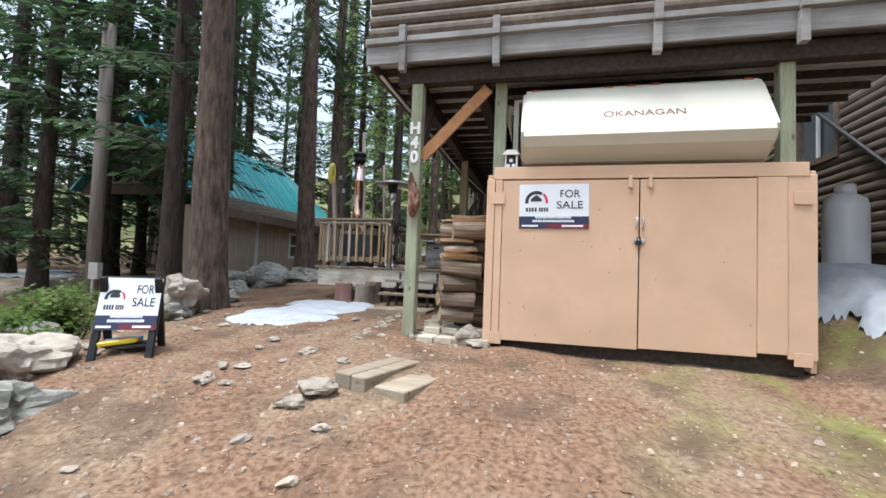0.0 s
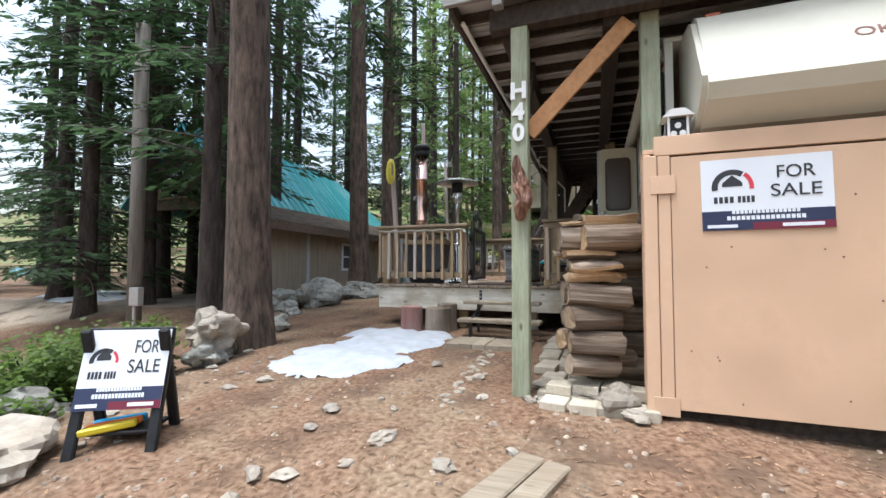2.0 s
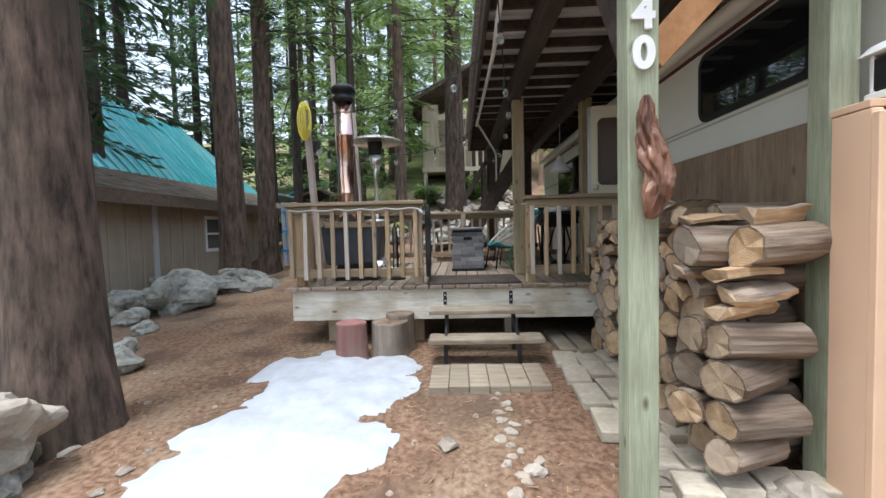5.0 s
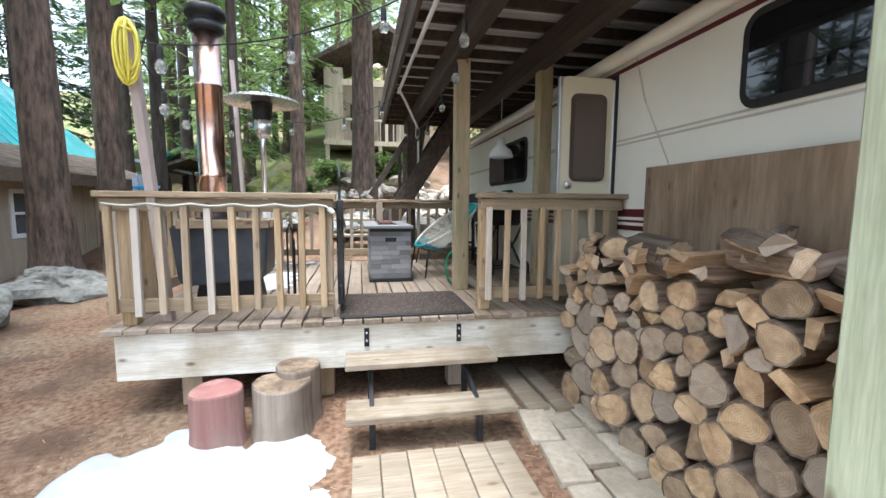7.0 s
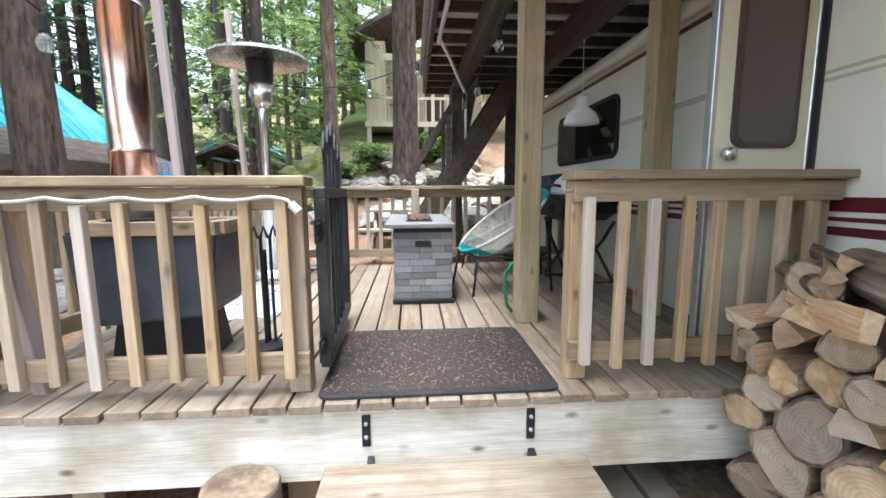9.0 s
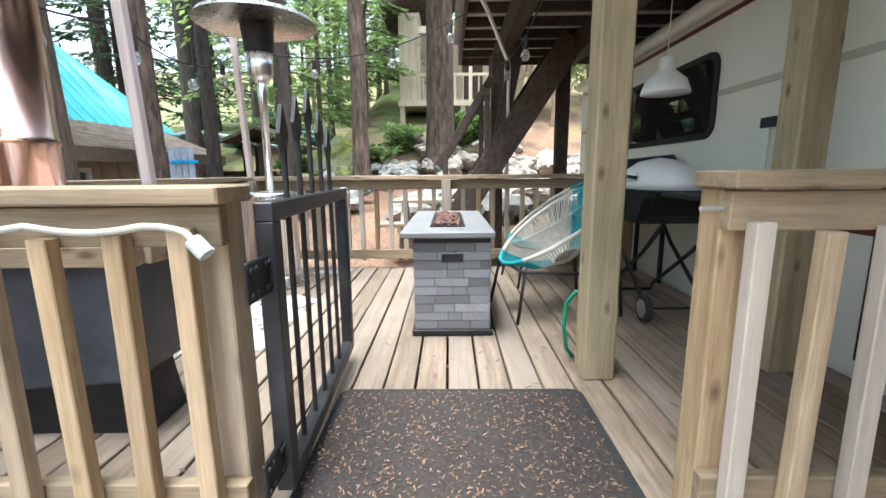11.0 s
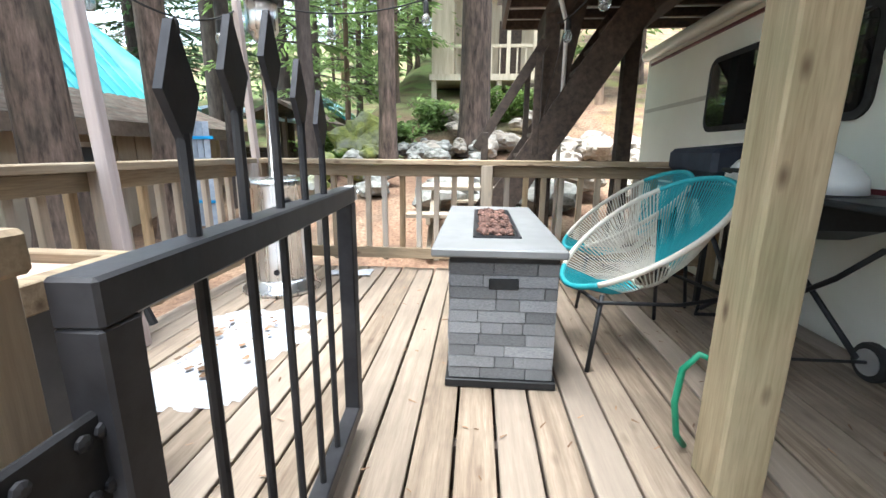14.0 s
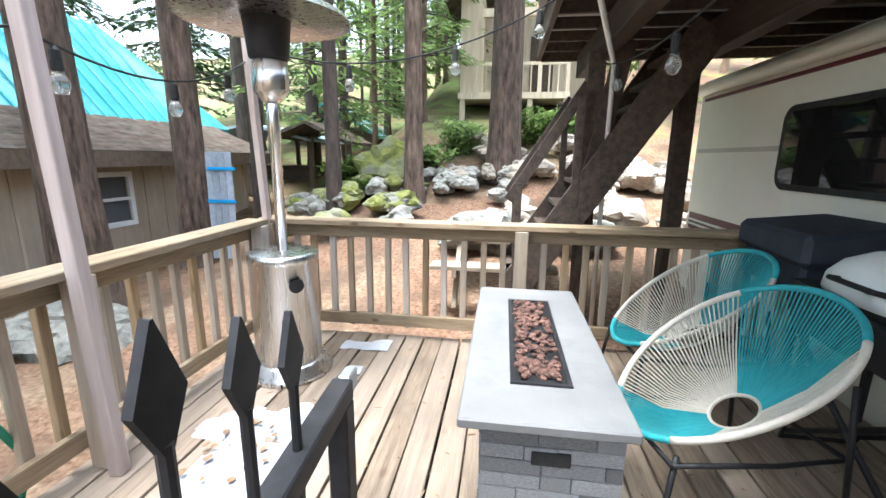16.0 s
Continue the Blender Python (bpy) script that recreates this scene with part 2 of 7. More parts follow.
M_moss = mat("mossy_rock", (0.10, 0.115, 0.03), (0.26, 0.27, 0.07), 0.95, scale=9, bump=0.8, stain=(0.24, 0.235, 0.22), stain_scale=2.5, stain_amt=0.9)
M_rock = mat("lichen_grey_rock", (0.10, 0.10, 0.085), (0.34, 0.335, 0.30), 0.9, scale=9, bump=0.8, stain=(0.40, 0.37, 0.32), stain_scale=4, stain_amt=0.5, vary=0.22)
M_pale_rock = mat("pale_broken_stone", (0.21, 0.18, 0.145), (0.40, 0.36, 0.30), 0.9, scale=10, bump=0.6, stain=(0.28, 0.21, 0.15), stain_scale=5, stain_amt=0.5, vary=0.2)
M_pebble = mat("pebbles", (0.20, 0.145, 0.105), (0.40, 0.325, 0.255), 0.9, scale=20, bump=0.4, vary=0.4, island=True)
M_litter = mat("needle_litter", (0.14, 0.075, 0.042), (0.30, 0.19, 0.11), 0.9, scale=30, bump=0, vary=0.5, island=True)
M_snow = mat("old_snow", (0.38, 0.405, 0.45), (0.49, 0.515, 0.55), 0.6, scale=7, bump=0.9, stain=(0.33, 0.33, 0.33), stain_scale=4, stain_amt=0.55, vary=0.0)
M_paver = mat("pale_paving_brick", (0.40, 0.345, 0.265), (0.54, 0.48, 0.385), 0.9, scale=24, bump=0.3, stain=(0.30, 0.25, 0.18), stain_scale=4, stain_amt=0.5, vary=0.2)
M_slab = mat("worn_wooden_slab", (0.24, 0.195, 0.14), (0.36, 0.305, 0.23), 0.9, scale=15, stretch=GX, bump=0.3, stain=(0.24, 0.185, 0.13), stain_scale=3, stain_amt=0.6, vary=0.12, knots=0.55)
M_stone_a = mat("stacked_stone_veneer", (0.17, 0.172, 0.18), (0.33, 0.33, 0.335), 0.85, scale=16, bump=0.6, vary=0.35)
M_conc = mat("grey_concrete_top", (0.14, 0.14, 0.14), (0.19, 0.19, 0.19), 0.6, scale=6, bump=0.06, stain=(0.12, 0.118, 0.113), stain_scale=3, stain_amt=0.5)
M_lava = mat("red_lava_rock", (0.06, 0.030, 0.023), (0.155, 0.085, 0.065), 0.95, scale=30, bump=0.8, vary=0.45, island=True)
M_mat = mat("coir_doormat", (0.020, 0.017, 0.016), (0.052, 0.042, 0.037), 0.97, scale=70, bump=0.8, stain=(0.045, 0.034, 0.028), stain_scale=4, stain_amt=0.5)
M_teal_cord = mat("turquoise_cord", (0.03, 0.29, 0.325), (0.05, 0.36, 0.395), 0.45, scale=20, bump=0.05, vary=0.05)
M_cream_cord = mat("cream_cord", (0.56, 0.51, 0.43), (0.66, 0.61, 0.52), 0.5, scale=20, bump=0.05, vary=0.05)
# The pale blue stain here is sky reflection painted over the turquoise metal
M_teal_roof = mat("turquoise_roof_sky_sheen", (0.09, 0.47, 0.53), (0.15, 0.58, 0.64), 0.24, 0.45, scale=1.2, bump=0.02, stain=(0.42, 0.66, 0.73), stain_scale=0.6, stain_amt=0.8, vary=0.05, spec=0.8)
M_shingle = mat("mossy_brown_shingle", (0.045, 0.032, 0.026), (0.14, 0.105, 0.085), 0.95, scale=9, stretch=(1, 0.3, 1), bump=0.6, stain=(0.17, 0.20, 0.17), stain_scale=5, stain_amt=0.3, spec=0.15)
M_beige = mat("beige_board_siding", (0.37, 0.295, 0.22), (0.45, 0.37, 0.28), 0.8, scale=12, stretch=(1, 1, 0.1), bump=0.1, stain=(0.25, 0.21, 0.165), stain_scale=1)
M_brown_trim = mat("brown_trim", (0.10, 0.07, 0.05), (0.16, 0.115, 0.085), 0.75, scale=14, bump=0.15)
M_tarp = mat("pale_blue_tarp", (0.36, 0.50, 0.60), (0.46, 0.58, 0.66), 0.5, scale=2, bump=0.1)
M_cabin = mat("grey_tan_cabin_boards", (0.40, 0.335, 0.24), (0.56, 0.48, 0.36), 0.85, scale=10, stretch=(1, 1, 0.1), bump=0.2)
M_pole = mat("weathered_pinkish_pole", (0.36, 0.29, 0.26), (0.50, 0.42, 0.385), 0.8, scale=20, stretch=GZ, bump=0.2)
M_grey_pole = mat("grey_utility_pole", (0.12, 0.105, 0.09), (0.22, 0.195, 0.17), 0.9, scale=18, stretch=GZ, bump=0.4)
M_yellow = mat("yellow_cord", (0.56, 0.48, 0.06), (0.66, 0.57, 0.10), 0.5, scale=20, bump=0.05)
M_green_hose = mat("green_hose", (0.015, 0.19, 0.10), (0.025, 0.26, 0.14), 0.4, scale=20, bump=0.02)
M_carving = mat("varnished_carved_wood", (0.05, 0.02, 0.013), (0.33, 0.165, 0.10), 0.35, scale=16, stretch=(1, 1, 0.2), bump=0.9)
M_navy = mat("navy_cover", (0.018, 0.022, 0.034), (0.035, 0.042, 0.06), 0.6, scale=9, bump=0.3)
M_sign_white = mat("white_sign_board", (0.74, 0.77, 0.82), (0.78, 0.80, 0.84), 0.45, scale=3, bump=0, vary=0.01)
M_sign_navy = mat("navy_sign_band", (0.025, 0.032, 0.075), (0.03, 0.038, 0.085), 0.45, scale=3, bump=0)
M_ink = mat("dark_sign_ink", (0.03, 0.03, 0.035), (0.045, 0.045, 0.05), 0.5, scale=3, bump=0)
M_sign_red = mat("red_sign_ink", (0.60, 0.045, 0.07), (0.66, 0.06, 0.085), 0.5, scale=3, bump=0)
M_letter_brown = mat("brown_lettering", (0.19, 0.085, 0.07), (0.24, 0.11, 0.09), 0.5, scale=3, bump=0)
M_amber = mat("amber_marker_lens", (0.30, 0.065, 0.02), (0.42, 0.10, 0.03), 0.25, scale=6, bump=0)
M_glass_dark = glass("dark_window_glass", (0.010, 0.011, 0.012))
M_glass_brown = glass("brown_frosted_glass", (0.085, 0.062, 0.052), 0.25)
M_bulb = glass("clear_bulb_glass", (0.55, 0.55, 0.52), 0.05)
M_bulb.node_tree.nodes["Principled BSDF"].inputs["Transmission Weight"].default_value = 0.8
M_orange = glow("warm_indoor_lamp", (1.0, 0.30, 0.06), 1.5)
M_toy = [mat("toy_yellow", (0.70, 0.55, 0.03), None, 0.4, bump=0), mat("toy_orange", (0.70, 0.19, 0.03), None, 0.4, bump=0), mat("toy_blue", (0.02, 0.30, 0.62), None, 0.4, bump=0)]

def add_rings():
    """Growth rings on the cut ends, about the log's own axis."""
    n_, l_ = M_log_end.node_tree.nodes, M_log_end.node_tree.links
    bs = n_["Principled BSDF"]
    src = bs.inputs["Base Color"].links[0].from_socket
    tc_, wv, rp, mx_ = n_.new("ShaderNodeTexCoord"), n_.new("ShaderNodeTexWave"), n_.new("ShaderNodeValToRGB"), n_.new("ShaderNodeMixRGB")
    wv.wave_type, wv.rings_direction = "RINGS", "X"
    wv.inputs["Scale"].default_value, wv.inputs["Distortion"].default_value, wv.inputs["Detail"].default_value = 2.6, 1.6, 2.0
    rp.color_ramp.elements[0].color, rp.color_ramp.elements[1].color = (0.72, 0.68, 0.62, 1), (1, 1, 1, 1)
    mx_.blend_type = "MULTIPLY"
    mx_.inputs[0].default_value = 0.5
    l_.new(tc_.outputs["Object"], wv.inputs["Vector"])
    l_.new(wv.outputs["Color"], rp.inputs[0])
    l_.new(src, mx_.inputs[1])
    l_.new(rp.outputs[0], mx_.inputs[2])
    l_.new(mx_.outputs[0], bs.inputs["Base Color"])


add_rings()
for m_ in (M_leaf, M_leaf_lit, M_shrub):            # needles let light through
    n_, l_ = m_.node_tree.nodes, m_.node_tree.links
    tl, mx_ = n_.new("ShaderNodeBsdfTranslucent"), n_.new("ShaderNodeMixShader")
    src = n_["Principled BSDF"].inputs["Base Color"].links[0].from_socket
    l_.new(src, tl.inputs[0])
    mx_.inputs[0].default_value = 0.55
    l_.new(n_["Principled BSDF"].outputs[0], mx_.inputs[1])
    l_.new(tl.outputs[0], mx_.inputs[2])
    l_.new(mx_.outputs[0], n_["Material Output"].inputs[0])

# ground: needle litter, gravel and bare reddish dirt, greener by the shed
M_dirt = bpy.data.materials.new("forest_dirt")
M_dirt.use_nodes = True


def build_dirt():
    n, l = M_dirt.node_tree.nodes, M_dirt.node_tree.links
    b = n["Principled BSDF"]
    b.inputs["Roughness"].default_value = 0.95
    b.inputs["Specular IOR Level"].default_value = 0.2
    tc = n.new("ShaderNodeTexCoord")

    def noise_tex(scale, detail):
        t = n.new("ShaderNodeTexNoise")
        t.inputs["Scale"].default_value, t.inputs["Detail"].default_value = scale, detail
        l.new(tc.outputs["Object"], t.inputs["Vector"])
        return t.outputs[0]

    def ramp(src, stops):
        r = n.new("ShaderNodeValToRGB")
        while len(r.color_ramp.elements) < len(stops):
            r.color_ramp.elements.new(0.5)
        for e, (p, c) in zip(r.color_ramp.elements, stops):
            e.position, e.color = p, (*c, 1)
        l.new(src, r.inputs[0])
        return r.outputs[0]

    def mix(fac, a, c):
        m = n.new("ShaderNodeMixRGB")
        l.new(fac, m.inputs[0])
        l.new(a, m.inputs[1])
        if isinstance(c, tuple):
            m.inputs[2].default_value = (*c, 1)
        else:
            l.new(c, m.inputs[2])
        return m.outputs[0]

    fine = noise_tex(24, 10)
    base = ramp(fine, [(0.30, (0.092, 0.047, 0.028)), (0.5, (0.185, 0.112, 0.071)), (0.75, (0.27, 0.172, 0.115))])
    pale = ramp(fine, [(0.30, (0.14, 0.092, 0.058)), (0.6, (0.25, 0.18, 0.12)), (0.78, (0.34, 0.27, 0.20))])
    broad = ramp(noise_tex(0.9, 7), [(0.45, (0, 0, 0)), (0.60, (0.9, 0.9, 0.9))])
    col = mix(broad, base, pale)
    mossy = ramp(noise_tex(1.6, 7), [(0.47, (0, 0, 0)), (0.62, (0.75, 0.75, 0.75))])
    sep = n.new("ShaderNodeSeparateXYZ")
    l.new(tc.outputs["Object"], sep.inputs[0])
    right = n.new("ShaderNodeMapRange")
    l.new(sep.outputs[0], right.inputs[0])
    right.inputs[1].default_value, right.inputs[2].default_value = 0.6, 2.6
    mm = n.new("ShaderNodeMath")
    mm.operation = "MULTIPLY"
    l.new(mossy, mm.inputs[0])
    l.new(right.outputs[0], mm.inputs[1])
    col = mix(mm.outputs[0], col, (0.17, 0.19, 0.05))
    hill = n.new("ShaderNodeMapRange")
    l.new(sep.outputs[1], hill.inputs[0])
    hill.inputs[1].default_value, hill.inputs[2].default_value = 16.0, 20.0
    hm = n.new("ShaderNodeMath")
    hm.operation = "MULTIPLY"
    l.new(ramp(noise_tex(0.55, 8), [(0.36, (0.1, 0.1, 0.1)), (0.58, (0.9, 0.9, 0.9))]), hm.inputs[0])
    bare = n.new("ShaderNodeMapRange")
    l.new(sep.outputs[0], bare.inputs[0])
    bare.inputs[1].default_value, bare.inputs[2].default_value = 0.5, -1.5
    hb = n.new("ShaderNodeMath")
    hb.operation = "MULTIPLY"
    l.new(hill.outputs[0], hb.inputs[0])
    l.new(bare.outputs[0], hb.inputs[1])
    l.new(hb.outputs[0], hm.inputs[1])
    col = mix(hm.outputs[0], col, (0.13, 0.19, 0.06))
    # pale gravel track to the neighbour's house
    across = n.new("ShaderNodeVectorMath")
    across.operation = "DOT_PRODUCT"
    l.new(tc.outputs["Object"], across.inputs[0])
    across.inputs[1].default_value = (-0.567, 0.825, 0)
    track = None
    for src, a0, a1 in ((across.outputs["Value"], 12.3, 12.9), (across.outputs["Value"], 17.2, 16.6), (sep.outputs[0], -9.0, -10.0)):
        edge = n.new("ShaderNodeMapRange")
        l.new(src, edge.inputs[0])
        edge.inputs[1].default_value, edge.inputs[2].default_value = a0, a1
        if track is None:
            track = edge.outputs[0]
        else:
            both = n.new("ShaderNodeMath")
            both.operation = "MULTIPLY"
            l.new(track, both.inputs[0])
            l.new(edge.outputs[0], both.inputs[1])
            track = both.outputs[0]
    col = mix(track, col, ramp(fine, [(0.3, (0.27, 0.215, 0.16)), (0.7, (0.42, 0.35, 0.275))]))
    dark = ramp(noise_tex(1.7, 8), [(0.50, (0, 0, 0)), (0.66, (0.75, 0.75, 0.75))])
    col = mix(dark, col, (0.085, 0.055, 0.038))
    vor = n.new("ShaderNodeTexVoronoi")
    vor.inputs["Scale"].default_value = 26
    l.new(tc.outputs["Object"], vor.inputs["Vector"])
    chips = ramp(vor.outputs["Distance"], [(0.08, (0.6, 0.6, 0.6)), (0.2, (0, 0, 0))])
    gate = ramp(noise_tex(2.0, 4), [(0.54, (0, 0, 0)), (0.62, (1, 1, 1))])
    mc = n.new("ShaderNodeMath")
    mc.operation = "MULTIPLY"
    l.new(chips, mc.inputs[0])
    l.new(gate, mc.inputs[1])
    col = mix(mc.outputs[0], col, (0.44, 0.37, 0.29))
    l.new(col, b.inputs["Base Color"])
    bp = n.new("ShaderNodeBump")
    bp.inputs["Strength"].default_value, bp.inputs["Distance"].default_value = 0.6, 0.02
    l.new(fine, bp.inputs["Height"])
    l.new(bp.outputs[0], b.inputs["Normal"])


build_dirt()

# ---- builders ----
ROOT = {}


def thing(name, label="", category="", at=(0, 0, 0), group="", kind=""):
    e = new(name)
    e.location = at
    e.empty_display_size = 0.1
    ROOT[e] = Vector(at)
    return tagged(e, label, category, group, kind)


def to_mesh(name, bm, material, smooth=False):
    me = bpy.data.meshes.new(name)
    bmesh.ops.recalc_face_normals(bm, faces=bm.faces)
    bm.to_mesh(me)
    bm.free()
    for m in (material if isinstance(material, (list, tuple)) else [material]):
        me.materials.append(m)
    if smooth:
        me.polygons.foreach_set("use_smooth", [True] * len(me.polygons))
    return me


def part(name, bm, material, parent, label="", smooth=False):
    """One mesh object under a thing or part, from a bmesh in world metres."""
    root = ROOT[parent]
    bmesh.ops.translate(bm, verts=bm.verts, vec=-root)
    ob = new(name, to_mesh(name, bm, material, smooth))
    ob.parent = parent
    ROOT[ob] = root
    return tagged(ob, label)


def solo(name, bm, material, label="", category="", at=(0, 0, 0), group="", kind="", smooth=False):
    """A thing that is one mesh."""
    bmesh.ops.translate(bm, verts=bm.verts, vec=-Vector(at))
    ob = new(name, to_mesh(name, bm, material, smooth))
    ob.location = at
    ROOT[ob] = Vector(at)
    return tagged(ob, label, category, group, kind)


def piece(name, mesh, parent, m):
    """A repeated part on shared mesh data, at the world pose m."""
    ob = new(name, mesh)
    ob.parent = parent
    ob.matrix_basis = Matrix.Translation(-ROOT[parent]) @ m
    ROOT[ob] = ROOT[parent]
    return ob


def box(bm, lo, hi, bevel=0.0, m=None):
    """A box between two corners, its edges rounded."""
    lo, hi = Vector(lo), Vector(hi)
    c, s = (lo + hi) / 2, hi - lo
    got = bmesh.ops.create_cube(bm, size=1.0, matrix=Matrix.Translation(c) @ Matrix.Diagonal((*s, 1)))
    vs = got["verts"]
    if bevel:
        es = list({e for v in vs for e in v.link_edges})
        r = bmesh.ops.bevel(bm, geom=es, offset=bevel, segments=1, affect="EDGES", profile=0.5)
        vs = list({v for v in vs if v.is_valid} | set(r["verts"]))
    if m is not None:
        bmesh.ops.transform(bm, matrix=m, verts=vs)
    return bm


def tube(bm, pts, r, n=8, caps=True, r_end=None):
    """A round bar along a line of points."""
    pts = [Vector(p) for p in pts]
    rings = []
    for i, p in enumerate(pts):
        d = (pts[min(i + 1, len(pts) - 1)] - pts[max(i - 1, 0)]).normalized()
        a = d.orthogonal().normalized() if i == 0 else (a - d * a.dot(d)).normalized()
        b = d.cross(a)
        rr = r if r_end is None else r + (r_end - r) * i / (len(pts) - 1)
        rings.append([bm.verts.new(p + (a * math.cos(t) + b * math.sin(t)) * rr) for t in (2 * math.pi * k / n for k in range(n))])
    for u, v in zip(rings, rings[1:]):
        for k in range(n):
            bm.faces.new((u[k], u[(k + 1) % n], v[(k + 1) % n], v[k]))
    if caps:
        bm.faces.new(rings[0][::-1])
        bm.faces.new(rings[-1])
    return bm


def lathe(bm, profile, at=(0, 0, 0), n=24):
    """A turned shape: (radius, height) pairs about the upright through at."""
    rings = [[bm.verts.new((at[0] + r * math.cos(2 * math.pi * k / n), at[1] + r * math.sin(2 * math.pi * k / n), at[2] + z)) for k in range(n)] for r, z in profile]
    for u, v in zip(rings, rings[1:]):
        for k in range(n):
            bm.faces.new((u[k], u[(k + 1) % n], v[(k + 1) % n], v[k]))
    if profile[0][0] > 1e-3:
        bm.faces.new(rings[0][::-1])
    if profile[-1][0] > 1e-3:
        bm.faces.new(rings[-1])
    return bm


def bar(bm, a, b, w, h, bevel=0.004):
    """A squared timber from a to b, w wide and h deep."""
    a, b = Vector(a), Vector(b)
    d = b - a
    q = d.to_track_quat("X", "Z").to_matrix().to_4x4()
    return box(bm, (0, -w / 2, -h / 2), (d.length, w / 2, h / 2), bevel, Matrix.Translation(a) @ q)


def prism(bm, outline, y0, y1, axis="y"):
    """A flat outline pushed from y0 to y1 along an axis."""
    def put(u, v, w):
        return {"y": (u, w, v), "x": (w, u, v), "z": (u, v, w)}[axis]
    f = [bm.verts.new(put(u, v, y0)) for u, v in outline]
    g = [bm.verts.new(put(u, v, y1)) for u, v in outline]
    bm.faces.new(f)
    bm.faces.new(g[::-1])
    for i in range(len(f)):
        j = (i + 1) % len(f)
        bm.faces.new((f[i], g[i], g[j], f[j]))
    return bm


def rock(bm, at, size, seed, sub=2, rough=0.25):
    got = bmesh.ops.create_icosphere(bm, subdivisions=sub, radius=1.0)
    rng = random.Random(seed)
    o = Vector((rng.uniform(0, 90), rng.uniform(0, 90), rng.uniform(0, 90)))
    turn = Matrix.Rotation(rng.uniform(0, 6.3), 3, "Z")
    for v in got["verts"]:
        p = v.co.copy()
        k = 1 + rough * noise.noise(p * 1.1 + o) * 1.6 + rough * 0.5 * noise.noise(p * 2.7 + o) + rough * 0.14 * noise.noise(p * 6.5 + o) + (rough * 0.07 * noise.noise(p * 15 + o) if sub > 3 else 0)
        p = Vector((round(p.x * 1.6) / 1.6 * 0.35 + p.x * 0.65, round(p.y * 1.6) / 1.6 * 0.35 + p.y * 0.65, p.z)) * k
        v.co = turn @ Vector((p.x * size[0], p.y * size[1], p.z * size[2])) + Vector(at)
    return bm


def bm_new():
    return bmesh.new()


def text_mesh(body, size, depth=0.002, bold=0.0):
    c = bpy.data.curves.new("letters", "FONT")
    c.body, c.size, c.extrude, c.align_x, c.align_y, c.offset = body, size, depth, "CENTER", "CENTER", bold
    o = bpy.data.objects.new("letters", c)
    scene.collection.objects.link(o)
    me = bpy.data.meshes.new_from_object(o)
    bpy.data.objects.remove(o)
    bpy.data.curves.remove(c)
    return me


def letters(name, body, size, material, parent, m, width=None, depth=0.002, bold=0.0):
    """Raised lettering at the world pose m."""
    me = text_mesh(body, size, depth, bold)
    me.materials.clear()
    me.materials.append(material)
    if width:
        xs = [v.co.x for v in me.vertices]
        k = width / (max(xs) - min(xs))
        for v in me.vertices:
            v.co.x *= k
    return piece(name, me, parent, m)


# ---- ground ----
def lerp_rows(rows, v):
    return float(np.interp(v, [r[0] for r in rows], [r[1] for r in rows]))


def ground_z(x, y):
    z = lerp_rows([(-300, -6), (-30, -3), (-8, -1.3), (-0.4, -0.12), (3.2, 0.5), (4.6, 0.63), (6, 0.74), (8, 0.8), (11, 1.1), (13, 1.55), (16, 2.25), (18, 3.2), (20, 3.9), (30, 7.5), (60, 20), (300, 50)], y)
    if x < -4.3:
        low = lerp_rows([(-300, -4), (-8, -0.9), (2, -0.35), (6, 0.2), (8, 0.75), (14, 0.95), (17, 1.5), (25, 2.9), (35, 6), (60, 15), (300, 45)], y)
        k = min(1, (-4.3 - x) / 3.2)
        k = k * k * (3 - 2 * k)
        z = z * (1 - k) + low * k
    if x > 0 and y < 8:
        z -= 0.06 * min(x, 3) * max(0, min(1, (6 - y) / 2))
    if x > 2.7:
        k = min(1, (x - 2.7) / 1.0) * max(0, min(1, (y - 3.2) / 2.6))
        z = z * (1 - k) + 1.5 * k if y < 12 else z
    near = max(0, 1 - abs(y - 4) / 30)
    z += near * (0.05 * noise.noise((x * 0.7, y * 0.7, 3.1)) + 0.022 * noise.noise((x * 2.9, y * 2.9, 7.7)) + 0.008 * noise.noise((x * 9, y * 9, 1.7)))
    return z


def spread(lo, hi, step, far):
    v = list(np.arange(lo, hi + 1e-6, step))
    out, s = [], step
    a, b = lo, hi
    while b < far:
        s *= 1.35
        a, b = a - s, b + s
        v = [a] + v + [b]
    return v


gx, gy = spread(-9, 5.5, 0.085, 300), spread(-2.5, 17.5, 0.085, 300)
gv = [(x, y, ground_z(x, y)) for y in gy for x in gx]
gf = [(j * len(gx) + i, j * len(gx) + i + 1, (j + 1) * len(gx) + i + 1, (j + 1) * len(gx) + i) for j in range(len(gy) - 1) for i in range(len(gx) - 1)]
gme = bpy.data.meshes.new("ground")
gme.from_pydata(gv, [], gf)
gme.polygons.foreach_set("use_smooth", [True] * len(gf))
gme.materials.append(M_dirt)
ground = tagged(new("ground", gme), "reddish brown forest dirt with needles and small stones", "ground", kind="structure")

# ---- deck ----
D = 1.43                       # deck floor
X0, X1, Y0, Y1 = -4.0, -0.13, 7.1, 10.52

